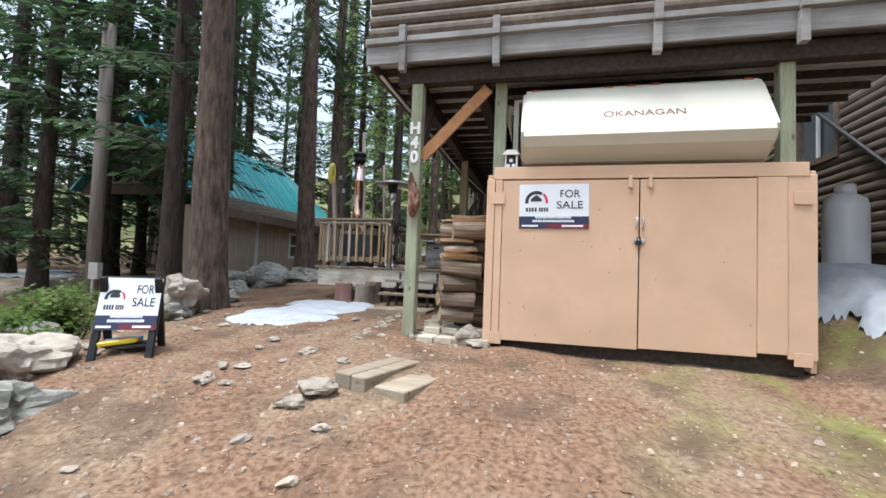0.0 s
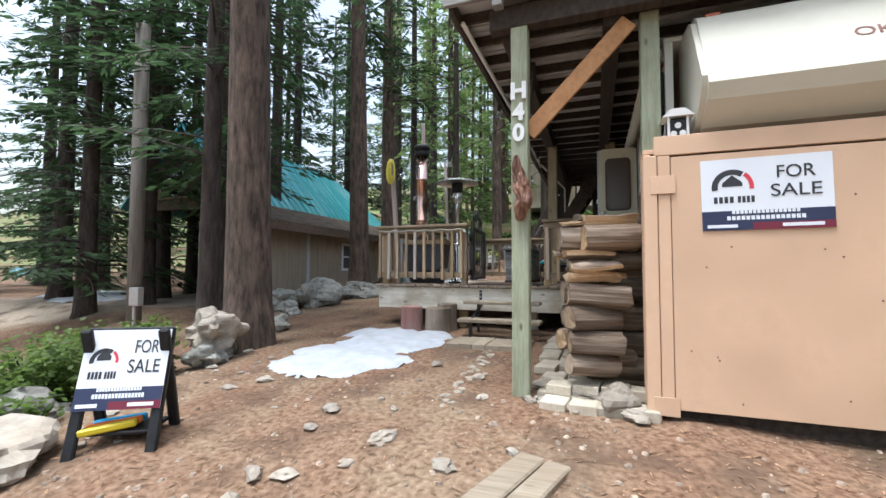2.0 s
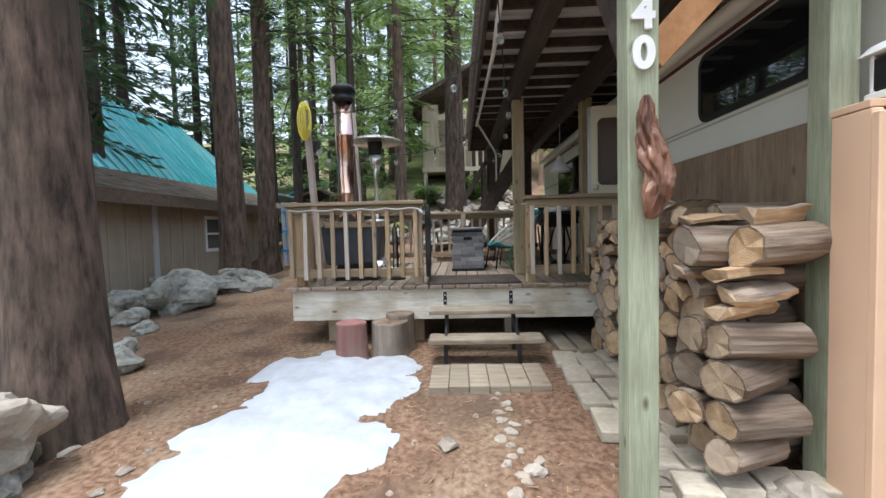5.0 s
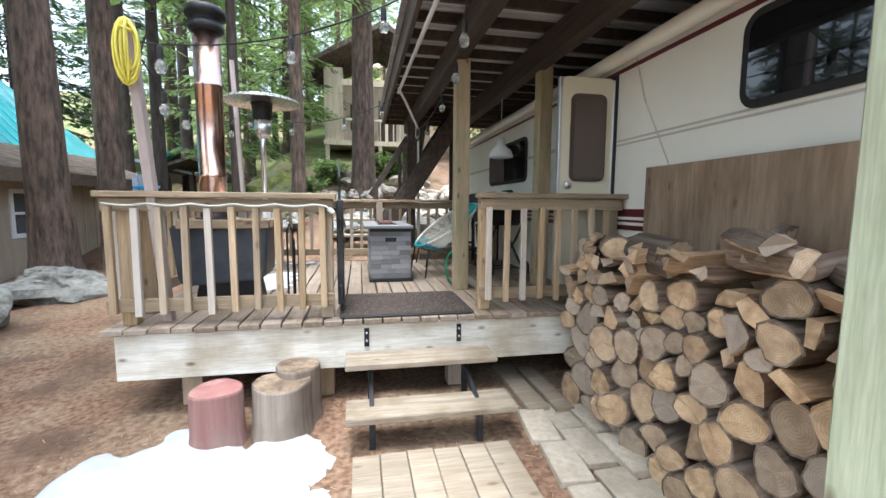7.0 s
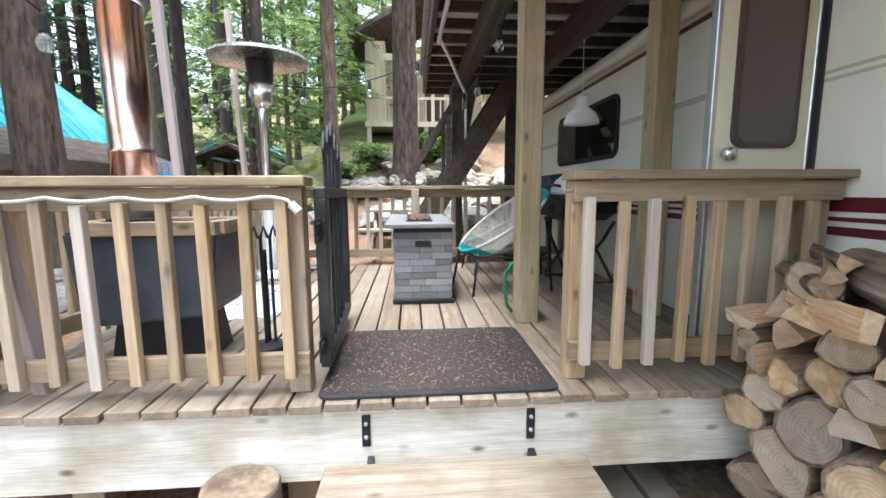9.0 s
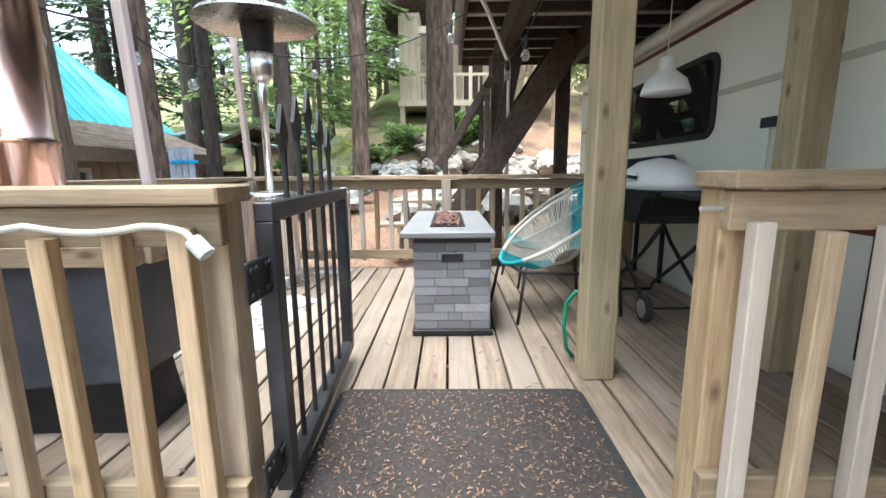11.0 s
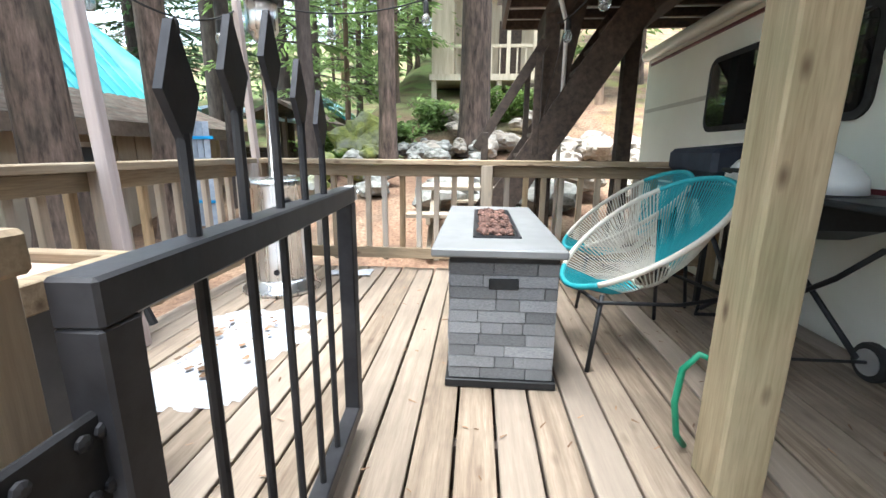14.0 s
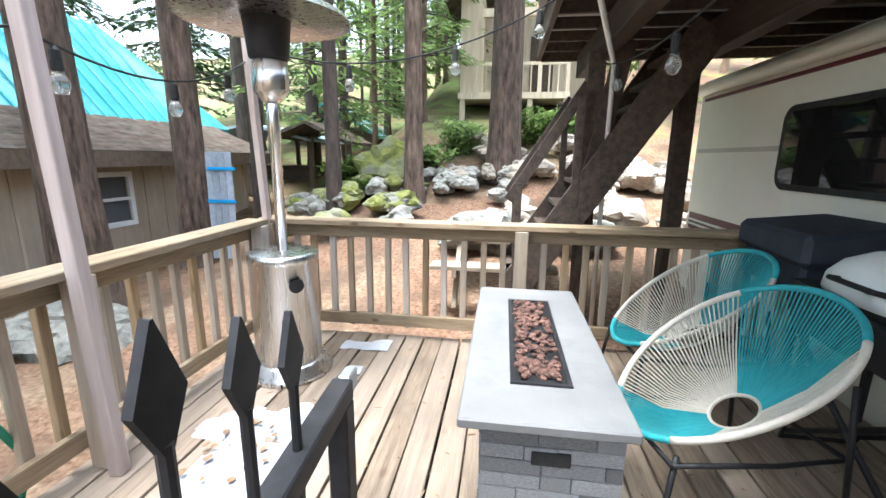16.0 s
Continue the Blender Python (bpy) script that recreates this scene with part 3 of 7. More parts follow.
deck = thing("deck_floor", "weathered brown plank deck on a pale front beam", "deck", (X0, Y0, D - 0.4), kind="structure")
b = box(bm_new(), (X0 + 0.06, 7.145, 1.06), (-0.35, 7.185, 1.385), 0.004)
part("front_beam", b, M_beam, deck, "whitewashed timber front beam")
b = box(bm_new(), (X0 + 0.06, 7.19, 1.06), (X0 + 0.1, Y1 - 0.05, 1.385), 0.004)
part("side_beam", b, M_beam, deck)
b = box(bm_new(), (X0 + 0.1, Y1 - 0.09, 1.06), (X1, Y1 - 0.05, 1.385), 0.004)
part("back_beam", b, M_rail_x, deck)
for i in range(8):
    y = 7.5 + 0.4 * i
    part("joist", box(bm_new(), (X0 + 0.1, y, 1.2), (X1, y + 0.04, 1.388)), M_dark, deck)
for x in (-3.6, -2.65, -1.6):
    part("footing_post", box(bm_new(), (x, 7.3, ground_z(x, 7.3) - 0.1), (x + 0.14, 7.44, 1.2), 0.005), M_rail_z, deck)
plank = to_mesh("plank", box(bm_new(), (-0.066, 0, -0.038), (0.066, Y1 - Y0, 0), 0.004), M_deck)
x = X0 + 0.07
rng = random.Random(4)
while x < X1 - 0.05:
    piece("plank", plank, deck, pose(x, Y0 + rng.uniform(-0.012, 0.006), D + rng.uniform(-0.002, 0.002), 0, 0, rng.uniform(-0.08, 0.08)))
    x += 0.143
for x in (-2.26, -1.55):
    bk = part("step_bracket", box(bm_new(), (x - 0.018, 7.134, 1.215), (x + 0.018, 7.1445, 1.355), 0.002), M_gate, deck, "rusty black angle bracket")
    for z in (1.32, 1.26):
        b = lathe(bm_new(), [(0.009, 0), (0.009, 0.008), (0.004, 0.011)], n=8)
        bmesh.ops.transform(b, matrix=pose(x, 7.134, z, 90), verts=b.verts)
        part("bolt", b, M_alu, bk)


# ---- railings ----
bal_mesh = to_mesh("baluster", box(bm_new(), (-0.022, -0.019, 0), (0.022, 0.019, 0.74), 0.003), M_rail_z)


def railing(name, label, a, b, posts, outside, grp="deck railings", step=0.152, cap=0.14, rise=0.0):
    """Posts, a flat cap, two rails and balusters nailed to their outer side; outside is the way the balusters face."""
    a, b = Vector(a), Vector(b)
    d = (b - a).normalized()
    L = (b - a).length
    o = Vector(outside)
    along_x = abs(d.x) > 0.5
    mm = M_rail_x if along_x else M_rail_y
    r = thing(name, label, "railing", (a.x, a.y, D), grp)

    def slab(u0, u1, v0, v1, z0, z1, material, nm, bev=0.005):
        p, q = a + d * u0 + o * v0, a + d * u1 + o * v1
        lo = (min(p.x, q.x), min(p.y, q.y), D + z0)
        hi = (max(p.x, q.x), max(p.y, q.y), D + z1)
        return part(nm, box(bm_new(), lo, hi, bev), material, r)

    slab(-0.02, L + 0.02, -cap / 2 - 0.01, cap / 2 + 0.01, 0.885 + rise, 0.925 + rise, mm, "cap_rail")
    slab(0, L, 0.002, 0.038, 0.79 + rise, 0.88 + rise, mm, "top_rail", 0.003)
    slab(0, L, 0.002, 0.038, 0.10, 0.19, mm, "bottom_rail", 0.003)
    for u in posts:
        slab(u - 0.045, u + 0.045, -0.09, 0.0, 0.0, 0.884 + rise, M_rail_z, "post", 0.004)
    u = 0.06
    k = 0
    while u < L - 0.03:
        p = a + d * u + o * 0.06
        k += 1
        piece("baluster", bal_mesh, r, pose(p.x, p.y, D + 0.085 + 0.012 * math.sin(k * 2.1), 0, 0.5 * math.sin(k * 3.7), 0 if along_x else 90))
        u += step
    return r


railing("deck_railing", "tan wooden front railing with square balusters beside the gate", (-3.99, 7.22, D), (-2.49, 7.22, D), [0.12, 1.445], (0, -1, 0))
railing("deck_railing", "darker wooden railing in front of the camper door", (-1.36, 7.25, D), (-0.125, 7.25, D), [0.05, 1.17], (0, -1, 0), step=0.145, rise=0.022)
railing("deck_railing", "tan wooden back railing with square balusters", (-3.93, 10.44, D), (-0.2, 10.44, D), [0.05, 1.92, 3.68], (0, 1, 0), step=0.145)
railing("deck_railing", "tan wooden side railing under the trees", (-3.93, 7.31, D), (-3.93, 10.3, D), [0.3, 1.6, 2.95], (-1, 0, 0), step=0.145)

# steps up to the deck
st = thing("deck_steps", "two worn plank steps on black metal brackets", "steps", (-1.9, 6.7, 0.75))
part("tread", box(bm_new(), (-2.41, 6.745, 1.18), (-1.36, 7.01, 1.222), 0.006), M_step, st)
part("tread", box(bm_new(), (-2.40, 6.43, 0.965), (-1.32, 6.70, 1.008), 0.006), M_step, st)
for x in (-2.24, -1.55):
    part("stringer", bar(bm_new(), (x, 6.52, 0.96), (x, 7.13, 1.16), 0.03, 0.05), M_gate, st, "black steel bracket")
    part("leg", box(bm_new(), (x - 0.02, 6.50, 0.66), (x + 0.02, 6.54, 0.964), 0.003), M_gate, st)
    part("leg", box(bm_new(), (x - 0.02, 6.93, 0.66), (x + 0.02, 6.97, 1.179), 0.003), M_gate, st)

def rounded(w, h, r, n=5):
    out = []
    for cx, cz, a0 in ((w / 2 - r, h / 2 - r, 0), (-w / 2 + r, h / 2 - r, 90), (-w / 2 + r, -h / 2 + r, 180), (w / 2 - r, -h / 2 + r, 270)):
        for k in range(n + 1):
            a = radians(a0 + 90 * k / n)
            out.append((cx + r * math.cos(a), cz + r * math.sin(a)))
    return out


# doormat
dm = thing("doormat", "large dark brown rubber-backed coir doormat strewn with needles", "doormat", (-1.94, 7.6, D))
part("pad", box(bm_new(), (-2.43, 7.16, D + 0.008), (-1.45, 7.95, D + 0.018), 0.003), M_mat, dm)
part("border", prism(bm_new(), [(-1.94 + u, 7.555 + v) for u, v in rounded(1.04, 0.85, 0.05)], D + 0.004, D + 0.0145, "z"), M_rubber, dm, "thin black rubber border")

# ---- garden gate, standing open ----
gate = thing("metal_gate", "black steel gate with spear points, standing open", "gate", (-2.47, 7.2, D))
GXa, GXb, GYa, GYb = -2.445, -2.50, 7.30, 8.30


def gp(u, z):
    return (GXa + (GXb - GXa) * u, GYa + (GYb - GYa) * u, z)


part("gate_frame", bar(bar(bar(bar(bm_new(), gp(0, 2.285), gp(1, 2.285), 0.05, 0.05), gp(0, 1.53), gp(1, 1.53), 0.05, 0.05),
     gp(0.025, 1.52), gp(0.025, 2.262), 0.05, 0.05), gp(0.975, 1.52), gp(0.975, 2.262), 0.05, 0.05), M_gate, gate)
tops = [2.50, 2.545, 2.592, 2.54, 2.495]
for i in range(5):
    u = 0.19 + 0.141 * i
    p = gp(u, 0)
    part("gate_bar", tube(bm_new(), [(p[0], p[1], 1.55), (p[0], p[1], tops[i] - 0.06)], 0.009, 8), M_gate, gate)
    t = tops[i]
    b = bm_new()
    prism(b, [(p[1] - 0.004, t - 0.075), (p[1] + 0.004, t - 0.075), (p[1] + 0.034, t - 0.012), (p[1] + 0.002, t + 0.070), (p[1] - 0.002, t + 0.070), (p[1] - 0.034, t - 0.012)], p[0] - 0.006, p[0] + 0.006, "x")
    part("spear_point", b, M_gate, gate, "flat black diamond spear point")
for z in (2.13, 1.62):
    hg = part("hinge", box(bm_new(), (-2.452, 7.185, z - 0.05), (-2.441, 7.315, z + 0.05), 0.004), M_black, gate, "black bolted strap hinge")
for z in (2.13, 1.62):
    for y in (7.2, 7.225, 7.28, 7.30):
        for dz in (-0.03, 0.03):
            b = lathe(bm_new(), [(0.008, 0), (0.008, 0.004), (0.003, 0.006)], n=8)
            bmesh.ops.transform(b, matrix=pose(-2.4405, y, z + dz, 0, 90, 0), verts=b.verts)
            part("screw_head", b, M_gate, gate)
part("latch", box(box(bm_new(), (-2.515, 8.305, 2.26), (-2.485, 8.36, 2.31), 0.004), (-2.52, 8.36, 2.28), (-2.48, 8.40, 2.29), 0.002), M_alu, gate, "galvanised latch")

# ---- carport: posts, beams, ribbed soffit ----
car = thing("upper_deck", "dark timber upper deck on posts above the camper", "upper deck", (0, 8, 3.7), kind="structure")
UX0, UX1, UY0, UY1 = -1.84, 4.2, 4.38, 12.6
UZ = 3.88
part("soffit", box(bm_new(), (UX0 + 0.05, UY0 + 0.1, UZ + 0.10), (UX1, UY1, UZ + 0.13)), M_soffit, car, "grey ribbed metal sheet")
rib = to_mesh("rib", box(bm_new(), (UX0 + 0.06, -0.012, 0), (UX1, 0.012, 0.02), 0.003), M_soffit)
joist = to_mesh("ceiling_joist", box(bm_new(), (UX0 + 0.05, -0.02, 0), (UX1, 0.02, 0.09), 0.003), M_dark)
y = UY0 + 0.3
while y < UY1 - 0.1:
    piece("ceiling_joist", joist, car, pose(0, y, UZ + 0.008))
    for k in (0.1, 0.2, 0.3):
        piece("rib", rib, car, pose(0, y + k, UZ + 0.078))
    y += 0.4
part("rim_board", box(bm_new(), (UX0, UY0 + 0.06, UZ - 0.02), (UX0 + 0.045, UY1, UZ + 0.27), 0.004), M_dark, car)
part("back_rim", box(bm_new(), (UX0 + 0.05, UY1, UZ - 0.02), (UX1, UY1 + 0.045, UZ + 0.27), 0.004), M_dark, car)
part("eave_flashing", bar(bm_new(), (UX0 - 0.03, UY0, UZ + 0.27), (UX0 - 0.03, UY1 + 0.05, UZ + 0.27), 0.06, 0.02), M_fascia, car)
part("fascia", box(bm_new(), (UX0 - 0.03, UY0 - 0.01, UZ + 0.02), (UX1, UY0 + 0.035, UZ + 0.235), 0.004), M_fascia, car, "weathered grey fascia board")
part("fascia", box(bm_new(), (UX0 - 0.03, UY0 - 0.06, UZ + 0.25), (UX1, UY0 + 0.02, UZ + 0.32), 0.004), M_fascia, car, "weathered grey fascia board")
for i in range(5):
    z = UZ + 0.36 + 0.15 * i
    b = bm_new()
    tube(b, [(UX0, UY0 + 0.06, z + 0.06), (UX1, UY0 + 0.06, z + 0.06)], 0.085, 12)
    part("log_board", b, M_log_siding, car, "brown half-log board")
for x in (-1.38, -0.27, 1.4, 2.7):
    part("bracket", box(box(bm_new(), (x - 0.04, UY0 - 0.10, UZ - 0.12), (x + 0.04, UY0 - 0.012, UZ + 0.2), 0.005), (x - 0.04, UY0 - 0.13, UZ + 0.21), (x + 0.04, UY0 - 0.062, UZ + 0.42), 0.004), M_fascia, car)
part("front_beam", box(bm_new(), (-1.5, 4.53, 3.70), (UX1, 4.65, 3.885), 0.005), M_dark, car)
part("long_beam", box(bm_new(), (-1.42, 4.66, 3.66), (-1.28, 12.5, 3.886), 0.005), M_dark, car)
part("inner_beam", box(bm_new(), (-0.58, 4.66, 3.64), (-0.44, 12.5, 3.885), 0.005), M_dark, car)
for (x, y, m, nm, lab) in ((-1.25, 4.61, M_green_post, "front_post", "green-tinged treated post"), (-0.24, 4.76, M_green_post, "front_post", "green-tinged treated post"),
                           (2.70, 4.66, M_green_post, "front_post", "green-tinged treated post"), (-1.305, 8.15, M_tan_post, "deck_post", "tan treated post, greenish at the foot"), (-0.42, 8.22, M_tan_post, "deck_post", "tan treated post by the camper door"),
                           (-1.42, 11.4, M_dark, "stair_post", "dark brown post"), (-0.64, 11.5, M_dark, "stair_post", "dark brown post")):
    z0 = D if nm == "deck_post" else ground_z(x, y) - 0.1
    part(nm, box(bm_new(), (x - 0.07, y - 0.07, z0), (x + 0.07, y + 0.07, 3.72 if y < 4.8 else 3.68), 0.008), m, car, lab)
part("brace", bar(bm_new(), (-1.19, 4.62, 2.80), (-0.39, 4.66, 3.64), 0.04, 0.14), M_brace, car, "orange cedar knee brace")
part("brace", bar(bm_new(), (-1.25, 4.68, 2.85), (-1.25, 5.25, 3.68), 0.1, 0.1), M_dark, car)

# house number and carving on the post
for s, z in (("H", 3.14), ("4", 2.96), ("0", 2.785)):
    o = new("house_number_" + {"H": "letter", "4": "four", "0": "zero"}[s])
    ROOT[o] = Vector((-1.27, 4.535, z))
    o.location = ROOT[o]
    tagged(o, "white raised house number %s on the post" % s, "house number", "house numbers")
    letters("numeral", s, 0.19, M_white, o, pose(-1.255, 4.531, z, 90), None, 0.008, 0.008)
b = bm_new()
prof = [(0.012 + 0.058 * math.sin(math.pi * min(1, (k / 100) ** 0.8)) ** 0.7 * (1 - 0.25 * (k / 100)), 0.54 * k / 100) for k in range(101)]
lathe(b, prof, (0, 0, 0), 72)
for v in b.verts:
    a = math.atan2(v.co.y, v.co.x)
    z = v.co.z
    c_, s_ = math.cos(a), math.sin(a)
    wob = noise.noise((c_ * 1.2, s_ * 1.2, z * 9))
    groove = abs(math.sin(a * 3.5 + 2.2 * wob + z * 5)) ** 0.5
    k = 0.62 + 0.42 * groove + 0.34 * wob + 0.28 * noise.noise((c_ * 4, s_ * 4, z * 16)) + 0.12 * noise.noise((c_ * 10, s_ * 10, z * 34))
    v.co.x, v.co.y = v.co.x * k * 1.05 + 0.028 * math.sin(z * 9) - 0.01, v.co.y * k * 0.75 - 0.012 * math.sin(z * 14)
bmesh.ops.translate(b, verts=b.verts, vec=(-1.23, 4.49, 2.05))
solo("wood_carving", b, M_carving, "varnished reddish brown driftwood carving fixed to the post", "carving", (-1.23, 4.49, 2.05), smooth=True)

# ---- stairs behind the deck ----
stairs = thing("outdoor_stairs", "dark timber stairs to the upper deck", "stairs", (-1.2, 11.8, 1.3), kind="structure")
for y in (11.2, 12.1):
    part("stringer", bar(bm_new(), (-2.05, y, 1.62), (-0.62, y, 3.80), 0.05, 0.28), M_dark, stairs)
    part("handrail", bar(bm_new(), (-2.1, y, 2.45), (-1.5, y, 3.4), 0.05, 0.09), M_dark, stairs)
    for x, z in ((-2.02, 1.7), (-1.55, 2.4)):
        part("baluster", bar(bm_new(), (x, y, z), (x, y, z + 0.9), 0.06, 0.06), M_dark, stairs)
for i in range(10):
    t = i / 9.5
    part("tread", box(bm_new(), (-2.0 + 1.35 * t - 0.1, 11.23, 1.72 + 2.05 * t), (-2.0 + 1.35 * t + 0.14, 12.07, 1.76 + 2.05 * t), 0.004), M_dark, stairs)
part("brace", bar(bm_new(), (-1.45, 11.33, 2.5), (-1.2, 11.33, 3.75), 0.1, 0.14), M_dark, stairs)
dp = tube(bm_new(), [(-1.31, 11.25, 1.2), (-1.31, 11.25, 3.55), (-1.62, 10.4, 3.80), (-1.74, 10.2, 3.92)], 0.02, 8)
tube(dp, [(-1.74, 10.2, 3.86), (-1.70, 7.0, 3.82), (-1.76, 4.6, 3.86)], 0.022, 8)
solo("downpipe", dp, M_white, "white plastic drain pipe along the eave", "pipe", (-1.31, 11.25, 1.2), smooth=True)

# ---- camper ----
rv = thing("camper_trailer", "cream fifth-wheel camper with maroon stripes, parked under the deck", "camper", (1.2, 8.4, 0.9))
WX = -0.1
for lo, hi, nm in (((WX, 4.95, 1.35), (WX + 0.06, 7.42, 3.56), "side_wall"), ((WX, 8.1, 1.35), (WX + 0.06, 12.5, 3.56), "side_wall"), ((WX, 7.42, 3.36), (WX + 0.06, 8.1, 3.56), "side_wall"), ((WX, 7.42, 1.35), (WX + 0.06, 8.1, 1.5), "sill"),
                   ((WX + 0.06, 12.44, 1.35), (2.45, 12.5, 3.56), "back_wall"), ((2.39, 4.95, 1.35), (2.45, 12.44, 3.56), "side_wall"), ((WX + 0.06, 4.95, 1.35), (2.39, 12.44, 1.4), "floor_pan"), ((WX, 4.95, 3.562), (2.45, 12.5, 3.60), "roof")):
    part(nm, box(bm_new(), lo, hi), M_cream, rv)
nose = bm_new()
prism(nose, [(5.14, 2.61), (4.79, 2.62), (4.53, 2.68), (4.35, 2.82), (4.29, 2.92), (4.31, 2.98), (4.59, 3.53), (4.69, 3.59), (5.14, 3.64)], 0.03, 2.5, "x")
bmesh.ops.bevel(nose, geom=[e for e in nose.edges if abs(e.verts[0].co.x - e.verts[1].co.x) < 0.01], offset=0.035, segments=2, affect="EDGES")
nose_ob = part("nose", nose, M_shell, rv, "white moulded overcab nose")
letters("lettering", "OKANAGAN", 0.115, M_letter_brown, rv, pose(1.30, 4.402, 3.165, 90 - 26.5), 0.80)
for x in (0.18, 0.98, 1.22, 1.46, 2.36):
    b = box(bm_new(), (x - 0.05, 4.62, 3.535), (x + 0.05, 4.70, 3.575), 0.008)
    part("marker_light", b, M_amber, rv, "small amber marker light")
b = box(bm_new(), (WX - 0.004, 4.95, 2.79), (WX - 0.0005, 7.4, 2.805))
box(b, (WX - 0.004, 4.95, 2.825), (WX - 0.0005, 7.4, 2.84))
box(b, (WX - 0.006, 8.12, 2.88), (WX - 0.0005, 12.45, 2.92))
part("side_moulding", b, mat("grey_moulding", (0.42, 0.40, 0.34), (0.5, 0.48, 0.41), 0.5, scale=4, bump=0), rv)
b = bm_new()
for z0, z1 in ((2.19, 2.255), (2.145, 2.165), (2.08, 2.12)):
    box(b, (WX - 0.004, 4.95, z0), (WX - 0.0005, 7.4, z1))
    box(b, (WX - 0.004, 8.12, z0), (WX - 0.0005, 12.45, z1))
part("stripe", b, M_maroon, rv, "maroon side stripes")
b = tube(bm_new(), [(WX - 0.07, 5.0, 3.50), (WX - 0.07, 12.4, 3.50)], 0.06, 12)
aw = part("awning_roll", b, M_shell, rv, "rolled cream awning", smooth=True)
part("awning_rail", box(bm_new(), (WX - 0.02, 4.98, 3.395), (WX - 0.001, 12.4, 3.425), 0.004), M_maroon, rv)


def side_window(y0, y1, z0, z1, rim=0.045):
    cy, cz, w, h = (y0 + y1) / 2, (z0 + z1) / 2, y1 - y0, z1 - z0
    b = prism(bm_new(), [(cy + u, cz + v) for u, v in rounded(w, h, 0.11)], WX - 0.02, WX - 0.001, "x")
    wob = part("window", b, M_rubber, rv, "black rubber window surround")
    b = prism(bm_new(), [(cy + u, cz + v) for u, v in rounded(w - 2 * rim, h - 2 * rim, 0.07)], WX - 0.024, WX - 0.0205, "x")
    part("pane", b, M_glass_dark, wob, "dark reflecting glass")
    return wob


side_window(9.39, 11.03, 2.6, 3.2)
side_window(4.98, 6.16, 2.83, 3.37)
b = box(bm_new(), (WX - 0.012, 8.68, 2.62), (WX - 0.001, 8.93, 2.68), 0.003)
part("outlet_plate", b, M_black, rv)
# doorway, lit inside
b = box(bm_new(), (WX - 0.012, 7.39, 1.5), (WX - 0.001, 7.43, 3.40), 0.003)
box(b, (WX - 0.012, 8.09, 1.5), (WX - 0.001, 8.14, 3.40), 0.003)
box(b, (WX - 0.012, 7.43, 3.36), (WX - 0.001, 8.09, 3.40), 0.003)
part("door_frame", b, M_black, rv)
# Dark board stands in for the shade deeper inside the camper
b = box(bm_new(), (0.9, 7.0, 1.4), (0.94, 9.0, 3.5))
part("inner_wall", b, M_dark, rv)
part("step_lamp", box(bm_new(), (0.86, 8.35, 2.55), (0.89, 8.5, 2.75), 0.01), M_orange, rv, "small orange lamp inside")
dr = part("door", prism(bm_new(), [(-0.36 + u, 2.44 + v) for u, v in rounded(0.50, 1.86, 0.06)], 7.43, 7.47), M_door, rv, "cream camper door standing open")
part("door_edge", box(bm_new(), (-0.625, 7.425, 1.52), (-0.60, 7.475, 3.36), 0.004), M_alu, dr)
part("door_edge", box(bm_new(), (-0.125, 7.425, 1.52), (-0.103, 7.475, 3.36), 0.004), M_alu, dr)
b = prism(bm_new(), [(-0.355 + u, 2.86 + v) for u, v in rounded(0.33, 0.74, 0.06)], 7.415, 7.4295)
part("window_rim", b, mat("brown_rim", (0.06, 0.04, 0.035), None, 0.5, bump=0), dr)
b = prism(bm_new(), [(-0.355 + u, 2.86 + v) for u, v in rounded(0.28, 0.69, 0.05)], 7.411, 7.4145)
part("pane", b, M_glass_brown, dr, "brown frosted pane")
b = lathe(bm_new(), [(0.012, 0), (0.012, 0.03), (0.032, 0.036), (0.032, 0.06), (0.02, 0.07)], n=16)
bmesh.ops.transform(b, matrix=pose(-0.55, 7.43, 2.46, 90), verts=b.verts)
part("knob", b, M_steel, dr, "round steel knob", smooth=True)
part("lock", box(bm_new(), (-0.58, 7.415, 2.32), (-0.53, 7.43, 2.385), 0.003), M_steel, dr)

# plywood sheet against the camper
b = box(bm_new(), (-0.008, 4.98, 0.62), (0.008, 6.90, 2.57), 0.002)
bmesh.ops.translate(b, verts=b.verts, vec=(-0.15, 0, 0))
solo("plywood_sheet", b, M_ply, "weathered brown plywood sheet leaning on the camper", "plywood", (-0.15, 5.9, 0.62))
# cable on the side wall
solo("wall_cable", tube(bm_new(), [(WX - 0.01, 7.15, 3.45), (WX - 0.03, 7.0, 3.1), (WX - 0.01, 6.72, 2.58)], 0.006, 6), M_cream_cord, "thin pale cable hanging on the camper side", "cable", (WX, 7.1, 3.4))

# ---- painted shed in front of the camper ----
shed = thing("storage_shed", "peach-painted plywood storage shed with double doors", "shed", (1.3, 4.6, 0.45))
SF = 4.44
b = box(bm_new(), (-0.33, SF + 0.02, 0.580), (-0.28, 4.66, 2.500), 0.004)
part("side_panel", b, M_peach, shed)
part("side_panel", box(bm_new(), (2.82, SF + 0.02, 0.580), (2.87, 4.66, 2.530), 0.004), M_peach, shed)
part("back_panel", box(bm_new(), (-0.28, 4.62, 0.580), (2.82, 4.66, 2.500)), M_peach, shed)
part("roof_board", box(bm_new(), (-0.33, SF + 0.03, 2.505), (2.87, 4.67, 2.540), 0.004), M_peach, shed)
part("header", box(bm_new(), (-0.26, SF - 0.012, 2.480), (2.80, SF + 0.02, 2.620), 0.004), M_peach, shed)
